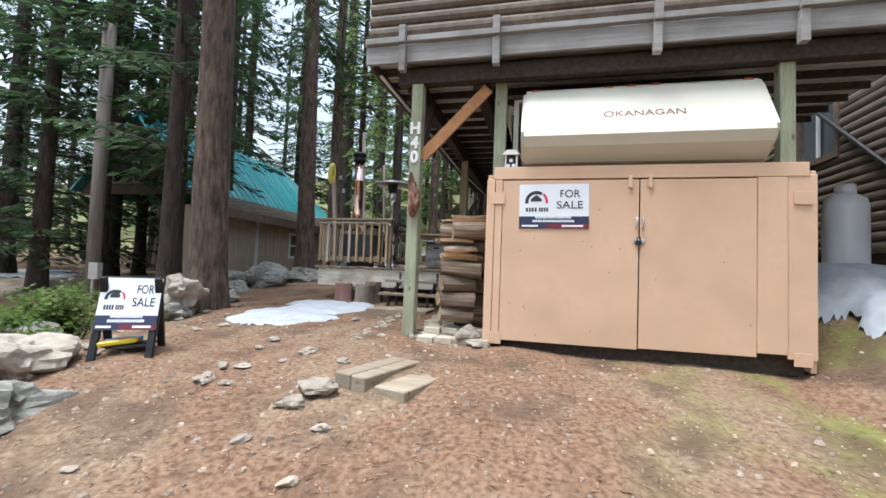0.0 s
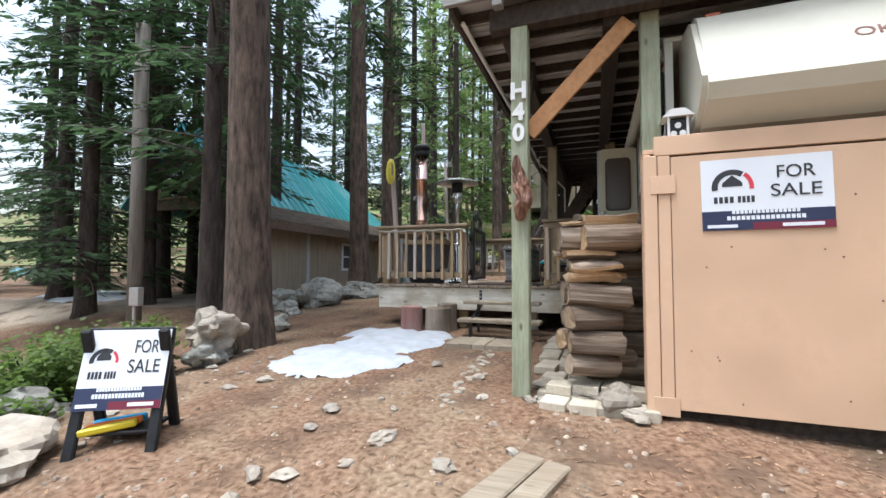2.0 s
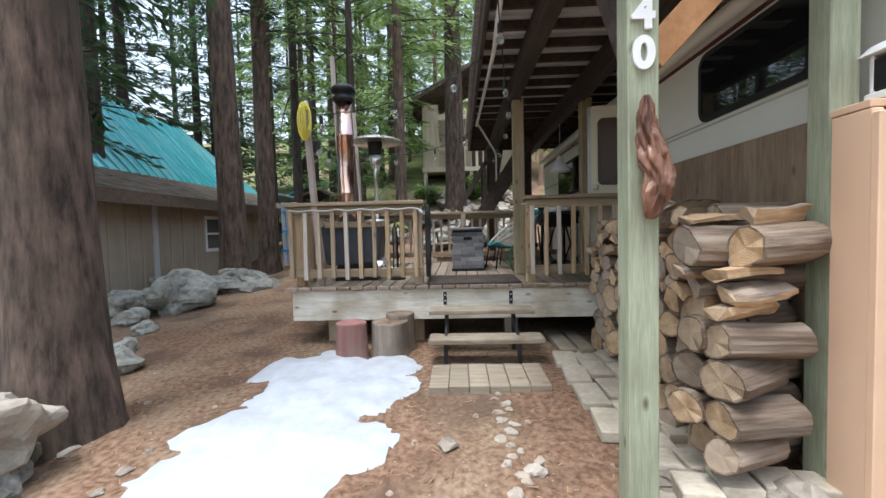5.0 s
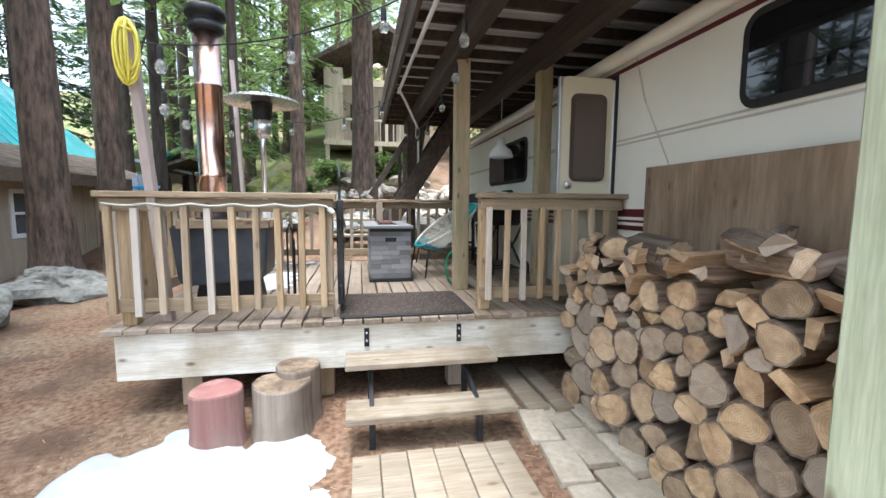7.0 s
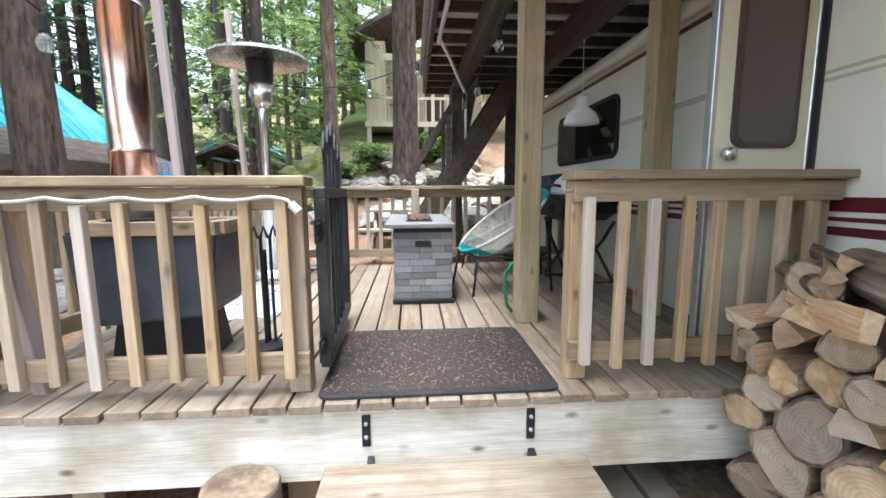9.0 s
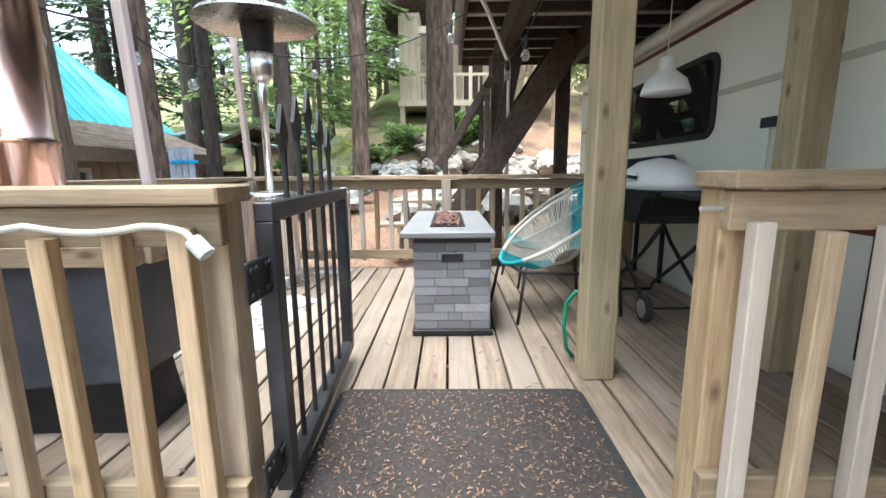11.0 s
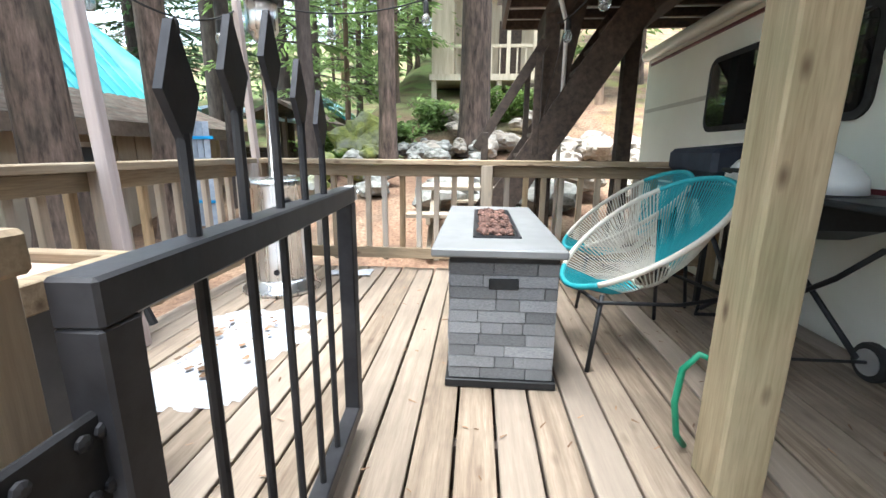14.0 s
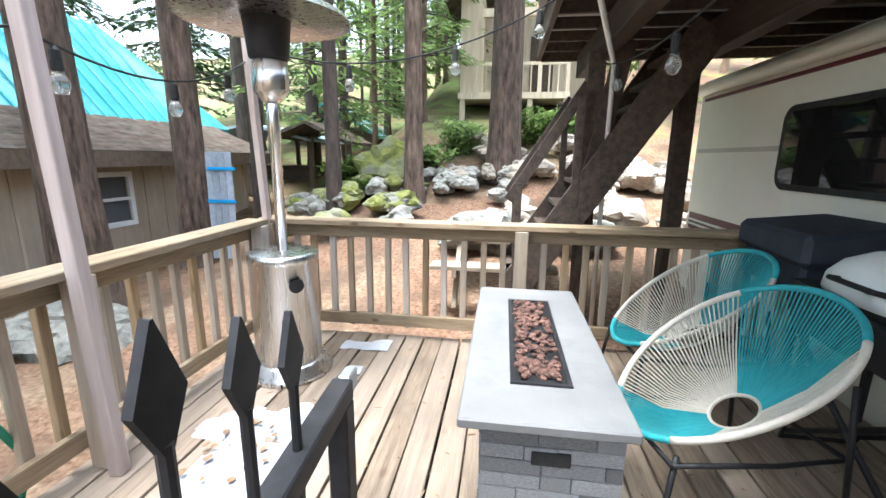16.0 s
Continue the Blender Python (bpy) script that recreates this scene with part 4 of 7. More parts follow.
part("corner_post", box(bm_new(), (-0.335, SF - 0.02, 0.500), (-0.245, SF + 0.02, 2.480), 0.005), M_peach, shed)
part("corner_post", box(bm_new(), (2.62, SF - 0.004, 0.700), (2.87, SF + 0.02, 2.500), 0.005), M_peach, shed)
part("side_trim", box(bm_new(), (-0.24, SF - 0.014, 0.680), (-0.16, SF + 0.02, 2.475), 0.004), M_peach, shed)
part("side_trim", box(bm_new(), (2.36, SF - 0.014, 0.740), (2.615, SF + 0.01, 2.475), 0.004), M_peach, shed)
# Dark sheet behind the doors paints the shade inside the shed
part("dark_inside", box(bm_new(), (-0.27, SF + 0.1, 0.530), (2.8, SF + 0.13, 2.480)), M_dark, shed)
for x0, x1, z0 in ((-0.155, 1.270, 0.685), (1.283, 2.355, 0.70)):
    d_ob = part("door", box(bm_new(), (x0, SF - 0.008, z0), (x1, SF + 0.016, 2.465), 0.003), M_peach, shed)
    xh = x1 - 0.09 if x0 < 0 else x0 + 0.09
    part("stop_block", box(bm_new(), (xh - 0.02, SF - 0.045, 2.370), (xh + 0.02, SF - 0.009, 2.500), 0.006), M_peach, d_ob)
    xb = x1 - 0.025 if x0 < 0 else x0 + 0.025
    part("pull", tube(bm_new(), [(xb, SF - 0.008, 2.060), (xb, SF - 0.05, 2.050), (xb, SF - 0.05, 1.960), (xb, SF - 0.008, 1.950)], 0.008, 8), M_alu, d_ob, "steel pull handle", smooth=True)
hasp = part("hasp", box(bm_new(), (1.215, SF - 0.022, 1.795), (1.33, SF - 0.0085, 1.835), 0.003), M_alu, shed, "steel hasp")
part("padlock", box(tube(bm_new(), [(1.25, SF - 0.04, 1.810), (1.25, SF - 0.04, 1.850), (1.28, SF - 0.04, 1.850), (1.28, SF - 0.04, 1.810)], 0.005, 6), (1.238, SF - 0.052, 1.770), (1.292, SF - 0.026, 1.815), 0.004), M_black, hasp)
rngs = random.Random(8)
screw = to_mesh("screw", lathe(bm_new(), [(0.006, 0), (0.006, 0.003)], n=8), M_brown_trim)
for i in range(18):
    piece("screw", screw, shed, pose(rngs.uniform(-0.1, 2.3), SF - 0.009, rngs.uniform(0.66, 2.3), 90))
for z in (0.64, 2.2):
    for x in (-0.29, 2.66):
        part("hinge_leaf", box(bm_new(), (x, SF - 0.026, z), (x + 0.16, SF - 0.0205, z + 0.13), 0.002), M_peach, shed)


def sale_sign(parent, m, w=0.72, h=0.5):
    """A white board with a house arc, FOR SALE and a navy band, in the plane of m."""
    def put(bm):
        bmesh.ops.transform(bm, matrix=m, verts=bm.verts)
        return bm
    face = part("sign_panel", put(box(bm_new(), (-w / 2, -0.004, -h / 2), (w / 2, 0, h / 2))), M_sign_white, parent)
    part("band", put(box(bm_new(), (-w / 2, -0.006, -h / 2), (w / 2, -0.0045, -h / 2 + 0.27 * h))), M_sign_navy, face, "navy band")
    part("band", put(box(bm_new(), (-0.1 * w, -0.0075, -h / 2), (w / 2, -0.0062, -h / 2 + 0.10 * h))), mat("dark_red_band", (0.16, 0.02, 0.04), None, 0.5, bump=0), face)

    def arc(a0, a1, r0, r1):
        out = [(-0.25 * w + r1 * w * math.cos(radians(a0 + (a1 - a0) * k / 14)), 0.10 * h + r1 * w * math.sin(radians(a0 + (a1 - a0) * k / 14))) for k in range(15)]
        out += [(-0.25 * w + r0 * w * math.cos(radians(a1 + (a0 - a1) * k / 14)), 0.10 * h + r0 * w * math.sin(radians(a1 + (a0 - a1) * k / 14))) for k in range(15)]
        return put(prism(bm_new(), out, -0.006, -0.0045))
    part("logo_arc", arc(55, 190, 0.115, 0.165), M_ink, face, "black arc")
    part("logo_arc", arc(-8, 50, 0.135, 0.17), M_sign_red, face, "red arc")
    part("logo_roof", put(prism(bm_new(), [(-0.33 * w, 0.16 * h), (-0.25 * w, 0.27 * h), (-0.17 * w, 0.16 * h), (-0.17 * w, 0.11 * h), (-0.33 * w, 0.11 * h)], -0.006, -0.0045)), M_ink, face)
    for k, (x0, x1) in enumerate(((-0.40, -0.23), (-0.21, -0.07))):
        for j in range(4):
            u = x0 + (x1 - x0) * j / 4
            part("logo_bar", put(box(bm_new(), (u * w, -0.006, -0.12 * h), ((u + (x1 - x0) / 4 * 0.7) * w, -0.0045, -0.03 * h))), M_ink, face)
    tm = m @ pose(0, -0.006, 0, 90)
    letters("lettering", "FOR", 0.16 * h * 1.5, M_ink, face, tm @ pose(0.23 * w, 0.27 * h, 0), 0.28 * w)
    letters("lettering", "SALE", 0.16 * h * 1.5, M_ink, face, tm @ pose(0.23 * w, 0.02 * h, 0), 0.37 * w)
    for z, hw in ((-0.275, 0.26), (-0.36, 0.30)):
        n = 16
        for j in range(n):
            u = -hw + 2 * hw * j / n
            part("text_bar", put(box(bm_new(), (u * w, -0.0075, z * h), ((u + 1.5 * hw / n) * w, -0.0062, (z + 0.055) * h))), M_sign_white, face)
    for u0, u1 in ((-0.46, -0.22), (0.12, 0.42)):
        part("text_bar", put(box(bm_new(), (u0 * w, -0.0092, -0.465 * h), (u1 * w, -0.0078, -0.42 * h))), M_sign_white, face)


sg = thing("sale_sign", "white and navy property sale sign screwed to the shed", "sign", (0.40, SF, 2.18), "sale signs")
sale_sign(sg, pose(0.40, SF - 0.0125, 2.175, 0, -0.6, 0), 0.74, 0.49)

# sandwich-board sign by the drive
af = thing("sidewalk_sign", "black plastic A-frame sign with sale panels", "sign", (-3.75, 3.0, 0.3), "sale signs")
ax = pose(-3.65, 3.03, 0.36, 0, 0, 30)
tilt = ax @ pose(0, -0.12, 0.02, -17)
sale_sign(af, tilt @ pose(0, -0.028, 0.62), 0.52, 0.52)
for s in (-1, 1):
    for k, (y0, an) in enumerate(((-0.12, -17), (0.30, 17))):
        b = box(bm_new(), (s * 0.235 - 0.035, -0.02, -0.06), (s * 0.235 + 0.035, 0.02, 0.9), 0.01, ax @ pose(0, y0, 0.02, an))
        part("leg", b, M_black, af)
part("cross_bar", box(bm_new(), (-0.26, -0.02, 0.82), (0.26, 0.02, 0.9), 0.008, tilt), M_black, af)
part("tray", box(bm_new(), (-0.2, -0.02, 0.2), (0.2, 0.26, 0.225), 0.006, ax), M_black, af)
for i, m in enumerate(M_toy):
    b = box(bm_new(), (-0.17, -0.026, -0.02), (0.15, 0.026, 0.025), 0.01, ax @ pose(-0.05, -0.01 + 0.075 * i, 0.249, 0, -6, 14 - 5 * i))
    solo("toy_bar", b, m, ("yellow", "orange", "blue")[i] + " plastic toy bar lying on the sign tray", "toy", (-3.65, 3.03, 0.59), "toy bars")

# ---- fire table ----
ft = thing("fire_table", "grey stacked-stone gas fire table with lava rocks", "fire table", (-1.97, 9.24, D))
part("core", box(bm_new(), (-2.165, 8.665, D + 0.03), (-1.775, 9.825, D + 0.565)), M_black, ft)
part("base", box(bm_new(), (-2.205, 8.62, D + 0.003), (-1.735, 9.86, D + 0.04), 0.004), M_black, ft)
tp = part("tabletop", box(bm_new(), (-2.26, 8.565, D + 0.59), (-1.73, 9.89, D + 0.625), 0.006), M_conc, ft, "grey concrete top")
part("burner_tray", box(bm_new(), (-2.085, 8.8, D + 0.626), (-1.905, 9.65, D + 0.628)), M_black, ft)
fr = bm_new()
for lo, hi in (((-2.1, 8.785, 0), (-2.083, 9.665, 0)), ((-1.907, 8.785, 0), (-1.89, 9.665, 0)), ((-2.083, 8.785, 0), (-1.907, 8.8, 0)), ((-2.083, 9.65, 0), (-1.907, 9.665, 0))):
    box(fr, (lo[0], lo[1], D + 0.6255), (hi[0], hi[1], D + 0.634))
part("burner_rim", fr, M_gate, ft)
lv = bm_new()
rng = random.Random(5)
for i in range(290):
    s = rng.uniform(0.010, 0.019)
    rock(lv, (rng.uniform(-2.07, -1.92), rng.uniform(8.82, 9.63), D + rng.uniform(0.630, 0.642)), (s, s, s * 0.7), i, 1)
tagged(part("lava_rocks", lv, M_lava, ft, "reddish brown lava rocks"), kind="stuff")
part("vent", box(bm_new(), (-2.03, 8.622, D + 0.445), (-1.91, 8.64, D + 0.49), 0.003), M_rubber, ft, "dark vent slot")
part("skirt", box(bm_new(), (-2.19, 8.635, D + 0.555), (-1.75, 9.855, D + 0.589)), M_black, ft)
veneer = [to_mesh("veneer_stone", box(bm_new(), (-0.5, -0.5, -0.5), (0.5, 0.5, 0.5), 0.03), M_stone_a)]
rng = random.Random(11)


def veneer_row(axis, lo, hi, fixed, z0, z1, hole=None):
    u = lo
    while u < hi - 0.01:
        w = min(rng.uniform(0.08, 0.2), hi - u)
        if hi - u - w < 0.05:
            w = hi - u
        if not (hole and u + w > hole[0] and u < hole[1] and z1 > hole[2] and z0 < hole[3]):
            d = 0.03 + rng.uniform(0, 0.012)
            c = (u + w / 2, fixed, (z0 + z1) / 2) if axis == "x" else (fixed, u + w / 2, (z0 + z1) / 2)
            s = (w - 0.003, d, z1 - z0 - 0.003) if axis == "x" else (d, w - 0.003, z1 - z0 - 0.003)
            piece("veneer_stone", veneer[0], ft, Matrix.Translation(c) @ Matrix.Diagonal((*s, 1)))
        u += w


for k in range(10):
    z0 = D + 0.042 + 0.0513 * k
    for f in (8.650, 9.838):
        veneer_row("x", -2.19, -1.75, f, z0, z0 + 0.0513)
    for f in (-2.178, -1.762):
        veneer_row("y", 8.67, 9.82, f, z0, z0 + 0.0513)


# ---- cord chairs ----
def cord_chair():
    c = thing("cord_chair", "turquoise and cream woven cord lounge chair with thin black legs", "chair", group="cord chairs")
    # rim: an egg-shaped loop, low in front (towards -x), high behind
    n = 96

    def rim(a):
        u, v = math.cos(a), math.sin(a)
        return Vector((0.385 * u + 0.02, 0.35 * v * (1 + 0.10 * u), 0.61 + 0.26 * u))

    def hub(a):
        u, v = math.cos(a), math.sin(a)
        return Vector((0.10 + 0.085 * u, 0.085 * v, 0.37 + 0.05 * u))
    for nm, lo, hi, m in (("rim", -46, 46, M_teal_cord), ("rim", 46, 146, M_cream_cord), ("rim", 146, 214, M_teal_cord), ("rim", 214, 314, M_cream_cord)):
        pts = [rim(radians(lo + (hi - lo) * k / 24)) for k in range(25)]
        part(nm, tube(bm_new(), pts, 0.014, 8), m, c, smooth=True)
    pts = [hub(2 * math.pi * k / 24) for k in range(25)]
    part("hub_ring", tube(bm_new(), pts, 0.009, 6), M_cream_cord, c, smooth=True)
    for nm, lo, hi, m, cnt in (("back_cord", -46, 46, M_teal_cord, 34), ("side_cord", 46, 146, M_cream_cord, 34), ("seat_cord", 146, 214, M_teal_cord, 34), ("side_cord", 214, 314, M_cream_cord, 34)):
        for k in range(cnt):
            a = radians(lo + (hi - lo) * (k + 0.5) / cnt)
            p, q = rim(a), hub(a)
            mid = (p + q) / 2 + Vector((0, 0, -0.035))
            part(nm, tube(bm_new(), [p, mid, q], 0.0035, 4, False), m, c)
    for s in (-1, 1):
        part("leg", tube(bm_new(), [(-0.30, s * 0.22, 0.36), (-0.36, s * 0.25, 0.0)], 0.011, 8), M_black, c, smooth=True)
        part("leg", tube(bm_new(), [(0.30, s * 0.26, 0.62), (0.36, s * 0.28, 0.0)], 0.011, 8), M_black, c, smooth=True)
    part("leg_frame", tube(bm_new(), [(-0.32, -0.23, 0.33), (0.1, -0.22, 0.29), (0.33, -0.26, 0.33), (0.33, 0.26, 0.33), (0.1, 0.22, 0.29), (-0.32, 0.23, 0.33), (-0.32, -0.23, 0.33)], 0.010, 6), M_black, c, smooth=True)
    return c


ch = cord_chair()
ch.matrix_basis = pose(-1.27, 9.14, D, 0, 0, 14)
copy_thing(ch, pose(-1.10, 9.95, D, 0, 0, 8))

# ---- patio heater ----
ph = thing("patio_heater", "tall stainless steel patio heater with round reflector", "patio heater", (-3.5, 9.85, D))
hx, hy = -3.5, 9.87
part("base", lathe(bm_new(), [(0.27, 0.004), (0.27, 0.03), (0.235, 0.05), (0.235, 0.09), (0.2, 0.1)], (hx, hy, D), 32), M_steel, ph, smooth=True)
part("tank_housing", lathe(bm_new(), [(0.20, 0.095), (0.205, 0.11), (0.205, 0.74), (0.215, 0.745), (0.215, 0.79), (0.19, 0.8), (0.03, 0.802)], (hx, hy, D), 36), M_steel, ph, smooth=True)
part("pole", lathe(bm_new(), [(0.032, 0.8), (0.032, 1.45), (0.037, 1.455), (0.037, 1.68), (0.03, 1.69)], (hx, hy, D), 16), M_steel, ph, smooth=True)
part("burner", lathe(bm_new(), [(0.05, 1.68), (0.10, 1.74), (0.10, 1.9), (0.085, 1.905)], (hx, hy, D), 24), M_steel, ph, smooth=True)
part("screen", lathe(bm_new(), [(0.085, 1.9), (0.11, 1.92), (0.13, 2.12), (0.11, 2.13)], (hx, hy, D), 24), M_black, ph, "black mesh burner screen", smooth=True)
part("reflector", lathe(bm_new(), [(0.46, 2.12), (0.463, 2.115), (0.44, 2.15), (0.30, 2.19), (0.12, 2.215), (0.02, 2.22), (0.012, 2.25), (0.0, 2.255)], (hx, hy, D), 40), M_steel, ph, "round aluminium reflector", smooth=True)
b = lathe(bm_new(), [(0.045, 0), (0.045, 0.006)], n=16)
bmesh.ops.transform(b, matrix=pose(hx + 0.15, hy - 0.142, D + 0.62, 90, 0, 46), verts=b.verts)
part("port", b, M_black, ph)
b = lathe(bm_new(), [(0.02, 0), (0.02, 0.006)], n=12)
bmesh.ops.transform(b, matrix=pose(hx + 0.06, hy - 0.198, D + 0.17, 90, 0, 17), verts=b.verts)
part("port", b, M_black, ph)

# ---- wood stove with coppery pipe ----
sv = thing("outdoor_stove", "dark grey boxy outdoor stove on a black pedestal", "stove", (-3.3, 7.95, D))
b = prism(bm_new(), [(-3.76, 2.10), (-3.02, 2.10), (-3.06, 1.70), (-3.10, 1.66), (-3.66, 1.62), (-3.71, 1.66)], 7.62, 8.0)
bmesh.ops.bevel(b, geom=list(b.edges), offset=0.015, segments=2, affect="EDGES")
part("body", b, M_stove, sv)
part("pedestal", prism(bm_new(), [(-3.58, 1.63), (-3.14, 1.66), (-3.10, D + 0.003), (-3.62, D + 0.003)], 7.68, 7.9), M_black, sv)
b = bm_new()
for i in range(3):
    box(b, (-3.66 + 0.004, 7.66 + 0.105 * i, 2.104), (-3.06, 7.66 + 0.105 * i + 0.098, 2.125), 0.003)
part("top_slats", b, mat("pinkish_cedar_slats", (0.40, 0.27, 0.20), (0.52, 0.37, 0.29), 0.8, scale=18, stretch=GX, bump=0.2), sv, "pale pinkish cedar top")
b = box(box(box(box(bm_new(), (-3.70, 7.60, 2.08), (-3.02, 7.655, 2.15), 0.004), (-3.70, 7.978, 2.08), (-3.02, 8.03, 2.15), 0.004), (-3.72, 7.66, 2.08), (-3.662, 7.976, 2.15), 0.004), (-3.055, 7.66, 2.08), (-3.0, 7.976, 2.15), 0.004)
part("top_frame", b, M_rail_x, sv)
fx, fy = -3.46, 7.75
pf = thing("stove_pipe", "coppery stainless chimney pipe with black cap", "chimney pipe", (fx, fy, D + 0.7))
part("pipe", lathe(bm_new(), [(0.10, 0.70), (0.10, 1.05), (0.105, 1.055), (0.105, 1.075), (0.10, 1.08), (0.10, 1.75), (0.105, 1.755), (0.105, 1.775), (0.10, 1.78), (0.10, 2.20)], (fx, fy, D), 28), M_copper, pf, smooth=True)
part("cap", lathe(bm_new(), [(0.115, 2.17), (0.13, 2.19), (0.13, 2.23), (0.105, 2.24), (0.105, 2.28), (0.145, 2.285), (0.145, 2.33), (0.12, 2.36), (0.05, 2.365)], (fx, fy, D), 28), M_black, pf, smooth=True)
part("collar", lathe(bm_new(), [(0.14, 0.698), (0.14, 0.73), (0.11, 0.735)], (fx, fy, D), 24), M_black, pf)
tools = thing("fire_tools", "black iron fire tools on a stand", "fire tools", (-2.86, 7.75, D))
for i, (x, y) in enumerate(((-2.9, 7.72), (-2.86, 7.75), (-2.82, 7.78))):
    part("tool", tube(bm_new(), [(x, y, D + 0.03), (x, y, D + 0.62), (x + 0.02, y, D + 0.68), (x + 0.04, y, D + 0.62)], 0.009, 6), M_black, tools)
part("foot", lathe(bm_new(), [(0.10, 0.003), (0.10, 0.03), (0.03, 0.04)], (-2.86, 7.75, D), 20), M_black, tools)
part("back_rod", tube(bm_new(), [(-2.86, 7.80, D + 0.02), (-2.86, 7.80, D + 0.55)], 0.012, 6), M_black, tools)

# ---- barbecue ----
bq = thing("portable_barbecue", "portable gas barbecue with white lid on a folding black cart", "barbecue", (-0.62, 8.95, D))
bx, by = -0.62, 9.0
part("firebox", prism(bm_new(), [(8.62, 2.25), (9.45, 2.25), (9.38, 2.1), (9.2, 2.03), (8.85, 2.03), (8.68, 2.1)], bx - 0.2, bx + 0.2, "x"), M_black, bq)
b = bm_new()
lathe(b, [(1.0, 0), (0.97, 0.3), (0.8, 0.62), (0.5, 0.88), (0.0, 1.0)], n=28)
bmesh.ops.transform(b, matrix=Matrix.Translation((bx, by + 0.03, 2.255)) @ Matrix.Diagonal((0.22, 0.40, 0.21, 1)), verts=b.verts)
part("lid", b, M_white, bq, "rounded white lid", smooth=True)
part("lid_handle", tube(bm_new(), [(bx - 0.2, by - 0.1, 2.33), (bx - 0.25, by - 0.08, 2.34), (bx - 0.25, by + 0.14, 2.34), (bx - 0.2, by + 0.16, 2.33)], 0.012, 6), M_black, bq)
part("side_table", box(bm_new(), (bx - 0.18, 8.22, 2.22), (bx + 0.18, 8.61, 2.25), 0.008), M_black, bq)
part("control_panel", prism(bm_new(), [(8.66, 2.22), (9.4, 2.22), (9.3, 2.06), (8.76, 2.06)], bx - 0.25, bx - 0.202, "x"), M_black, bq)
b = lathe(bm_new(), [(0.04, 0), (0.04, 0.015), (0.02, 0.02), (0.018, 0.04)], n=14)
bmesh.ops.transform(b, matrix=pose(bx - 0.251, 8.95, 2.14, 0, -90, 0), verts=b.verts)
part("knob", b, M_rubber, bq)
for s in (-1, 1):
    part("cross_leg", tube(bm_new(), [(bx + 0.16 * s, 8.62, 2.03), (bx + 0.16 * s, 8.82, 1.85), (bx + 0.16 * s, 9.32, 1.5)], 0.014, 8), M_black, bq, smooth=True)
    part("cross_leg", tube(bm_new(), [(bx + 0.19 * s, 9.34, 2.03), (bx + 0.19 * s, 9.15, 1.85), (bx + 0.19 * s, 8.66, 1.52)], 0.014, 8), M_black, bq, smooth=True)
    b = lathe(bm_new(), [(0.03, -0.02), (0.085, -0.018), (0.09, -0.01), (0.09, 0.01), (0.085, 0.018), (0.03, 0.02)], n=20)
    bmesh.ops.transform(b, matrix=pose(bx + 0.22 * s, 8.62, D + 0.093, 0, 90, 0), verts=b.verts)
    wh = part("wheel", b, M_rubber, bq)
    b = lathe(bm_new(), [(0.06, -0.024), (0.06, 0.024)], n=16)
    bmesh.ops.transform(b, matrix=pose(bx + 0.22 * s, 8.62, D + 0.093, 0, 90, 0), verts=b.verts)
    part("hub", b, M_alu, wh, "grey wheel hub")
part("axle", tube(bm_new(), [(bx - 0.2, 8.62, D + 0.093), (bx + 0.2, 8.62, D + 0.093)], 0.008, 6), M_black, bq)
part("foot_bar", tube(bm_new(), [(bx - 0.17, 9.33, 1.51), (bx - 0.17, 9.36, D + 0.014), (bx + 0.17, 9.36, D + 0.014), (bx + 0.17, 9.33, 1.51)], 0.012, 6), M_black, bq)
bq.location += Vector((0.08, 0.22, 0))
cg = thing("covered_grill", "navy fabric-covered grill standing in the corner", "grill", (-0.42, 10.05, D))
b = box(bm_new(), (-0.66, 9.72, 2.30), (-0.16, 10.36, 2.46), 0.03)
for v in b.verts:
    v.co.z += 0.05 * noise.noise(v.co * 6) + (0.05 if v.co.x > -0.4 and v.co.z > 2.4 else 0)
part("cover", b, M_navy, cg, "loose navy cover")
part("cover_skirt", box(bm_new(), (-0.63, 9.76, 2.12), (-0.18, 10.32, 2.30), 0.02), M_navy, cg)
for x in (-0.6, -0.2):
    for y in (9.8, 10.28):
        part("leg", box(bm_new(), (x - 0.015, y - 0.015, D + 0.002), (x + 0.015, y + 0.015, 2.13)), M_black, cg)

# wires hanging from the outlet plate
for k, (y0, y1, z1) in enumerate(((8.78, 8.66, 1.62), (8.84, 8.80, 1.55))):
    wire = [(WX - 0.014, y0, 2.62), (WX - 0.02, y0 - 0.01, 2.3), (WX - 0.03, y1 + 0.05, 1.95), (WX - 0.05, y1 - 0.06, 1.75), (WX - 0.05, y1 + 0.08, z1), (WX - 0.04, y1 + 0.02, D + 0.01)]
    solo("wall_cable", tube(bm_new(), wire, 0.004, 5), M_cream_cord, "thin pale wire hanging from the outlet on the camper side", "cable", (WX, y0, 2.6), "outlet wires", smooth=True)

# pendant lamp
pl = thing("pendant_lamp", "white enamel pendant lamp hung from the deck joists", "lamp", (-0.48, 9.37, 2.9))
part("shade", lathe(bm_new(), [(0.16, 0), (0.157, 0.02), (0.13, 0.09), (0.07, 0.14), (0.055, 0.16), (0.055, 0.23), (0.03, 0.245), (0.006, 0.25)], (-0.48, 9.37, 2.90), 28), M_white, pl, smooth=True)
part("cord", tube(bm_new(), [(-0.48, 9.37, 3.14), (-0.48, 9.37, 3.66)], 0.004, 6), M_white, pl)

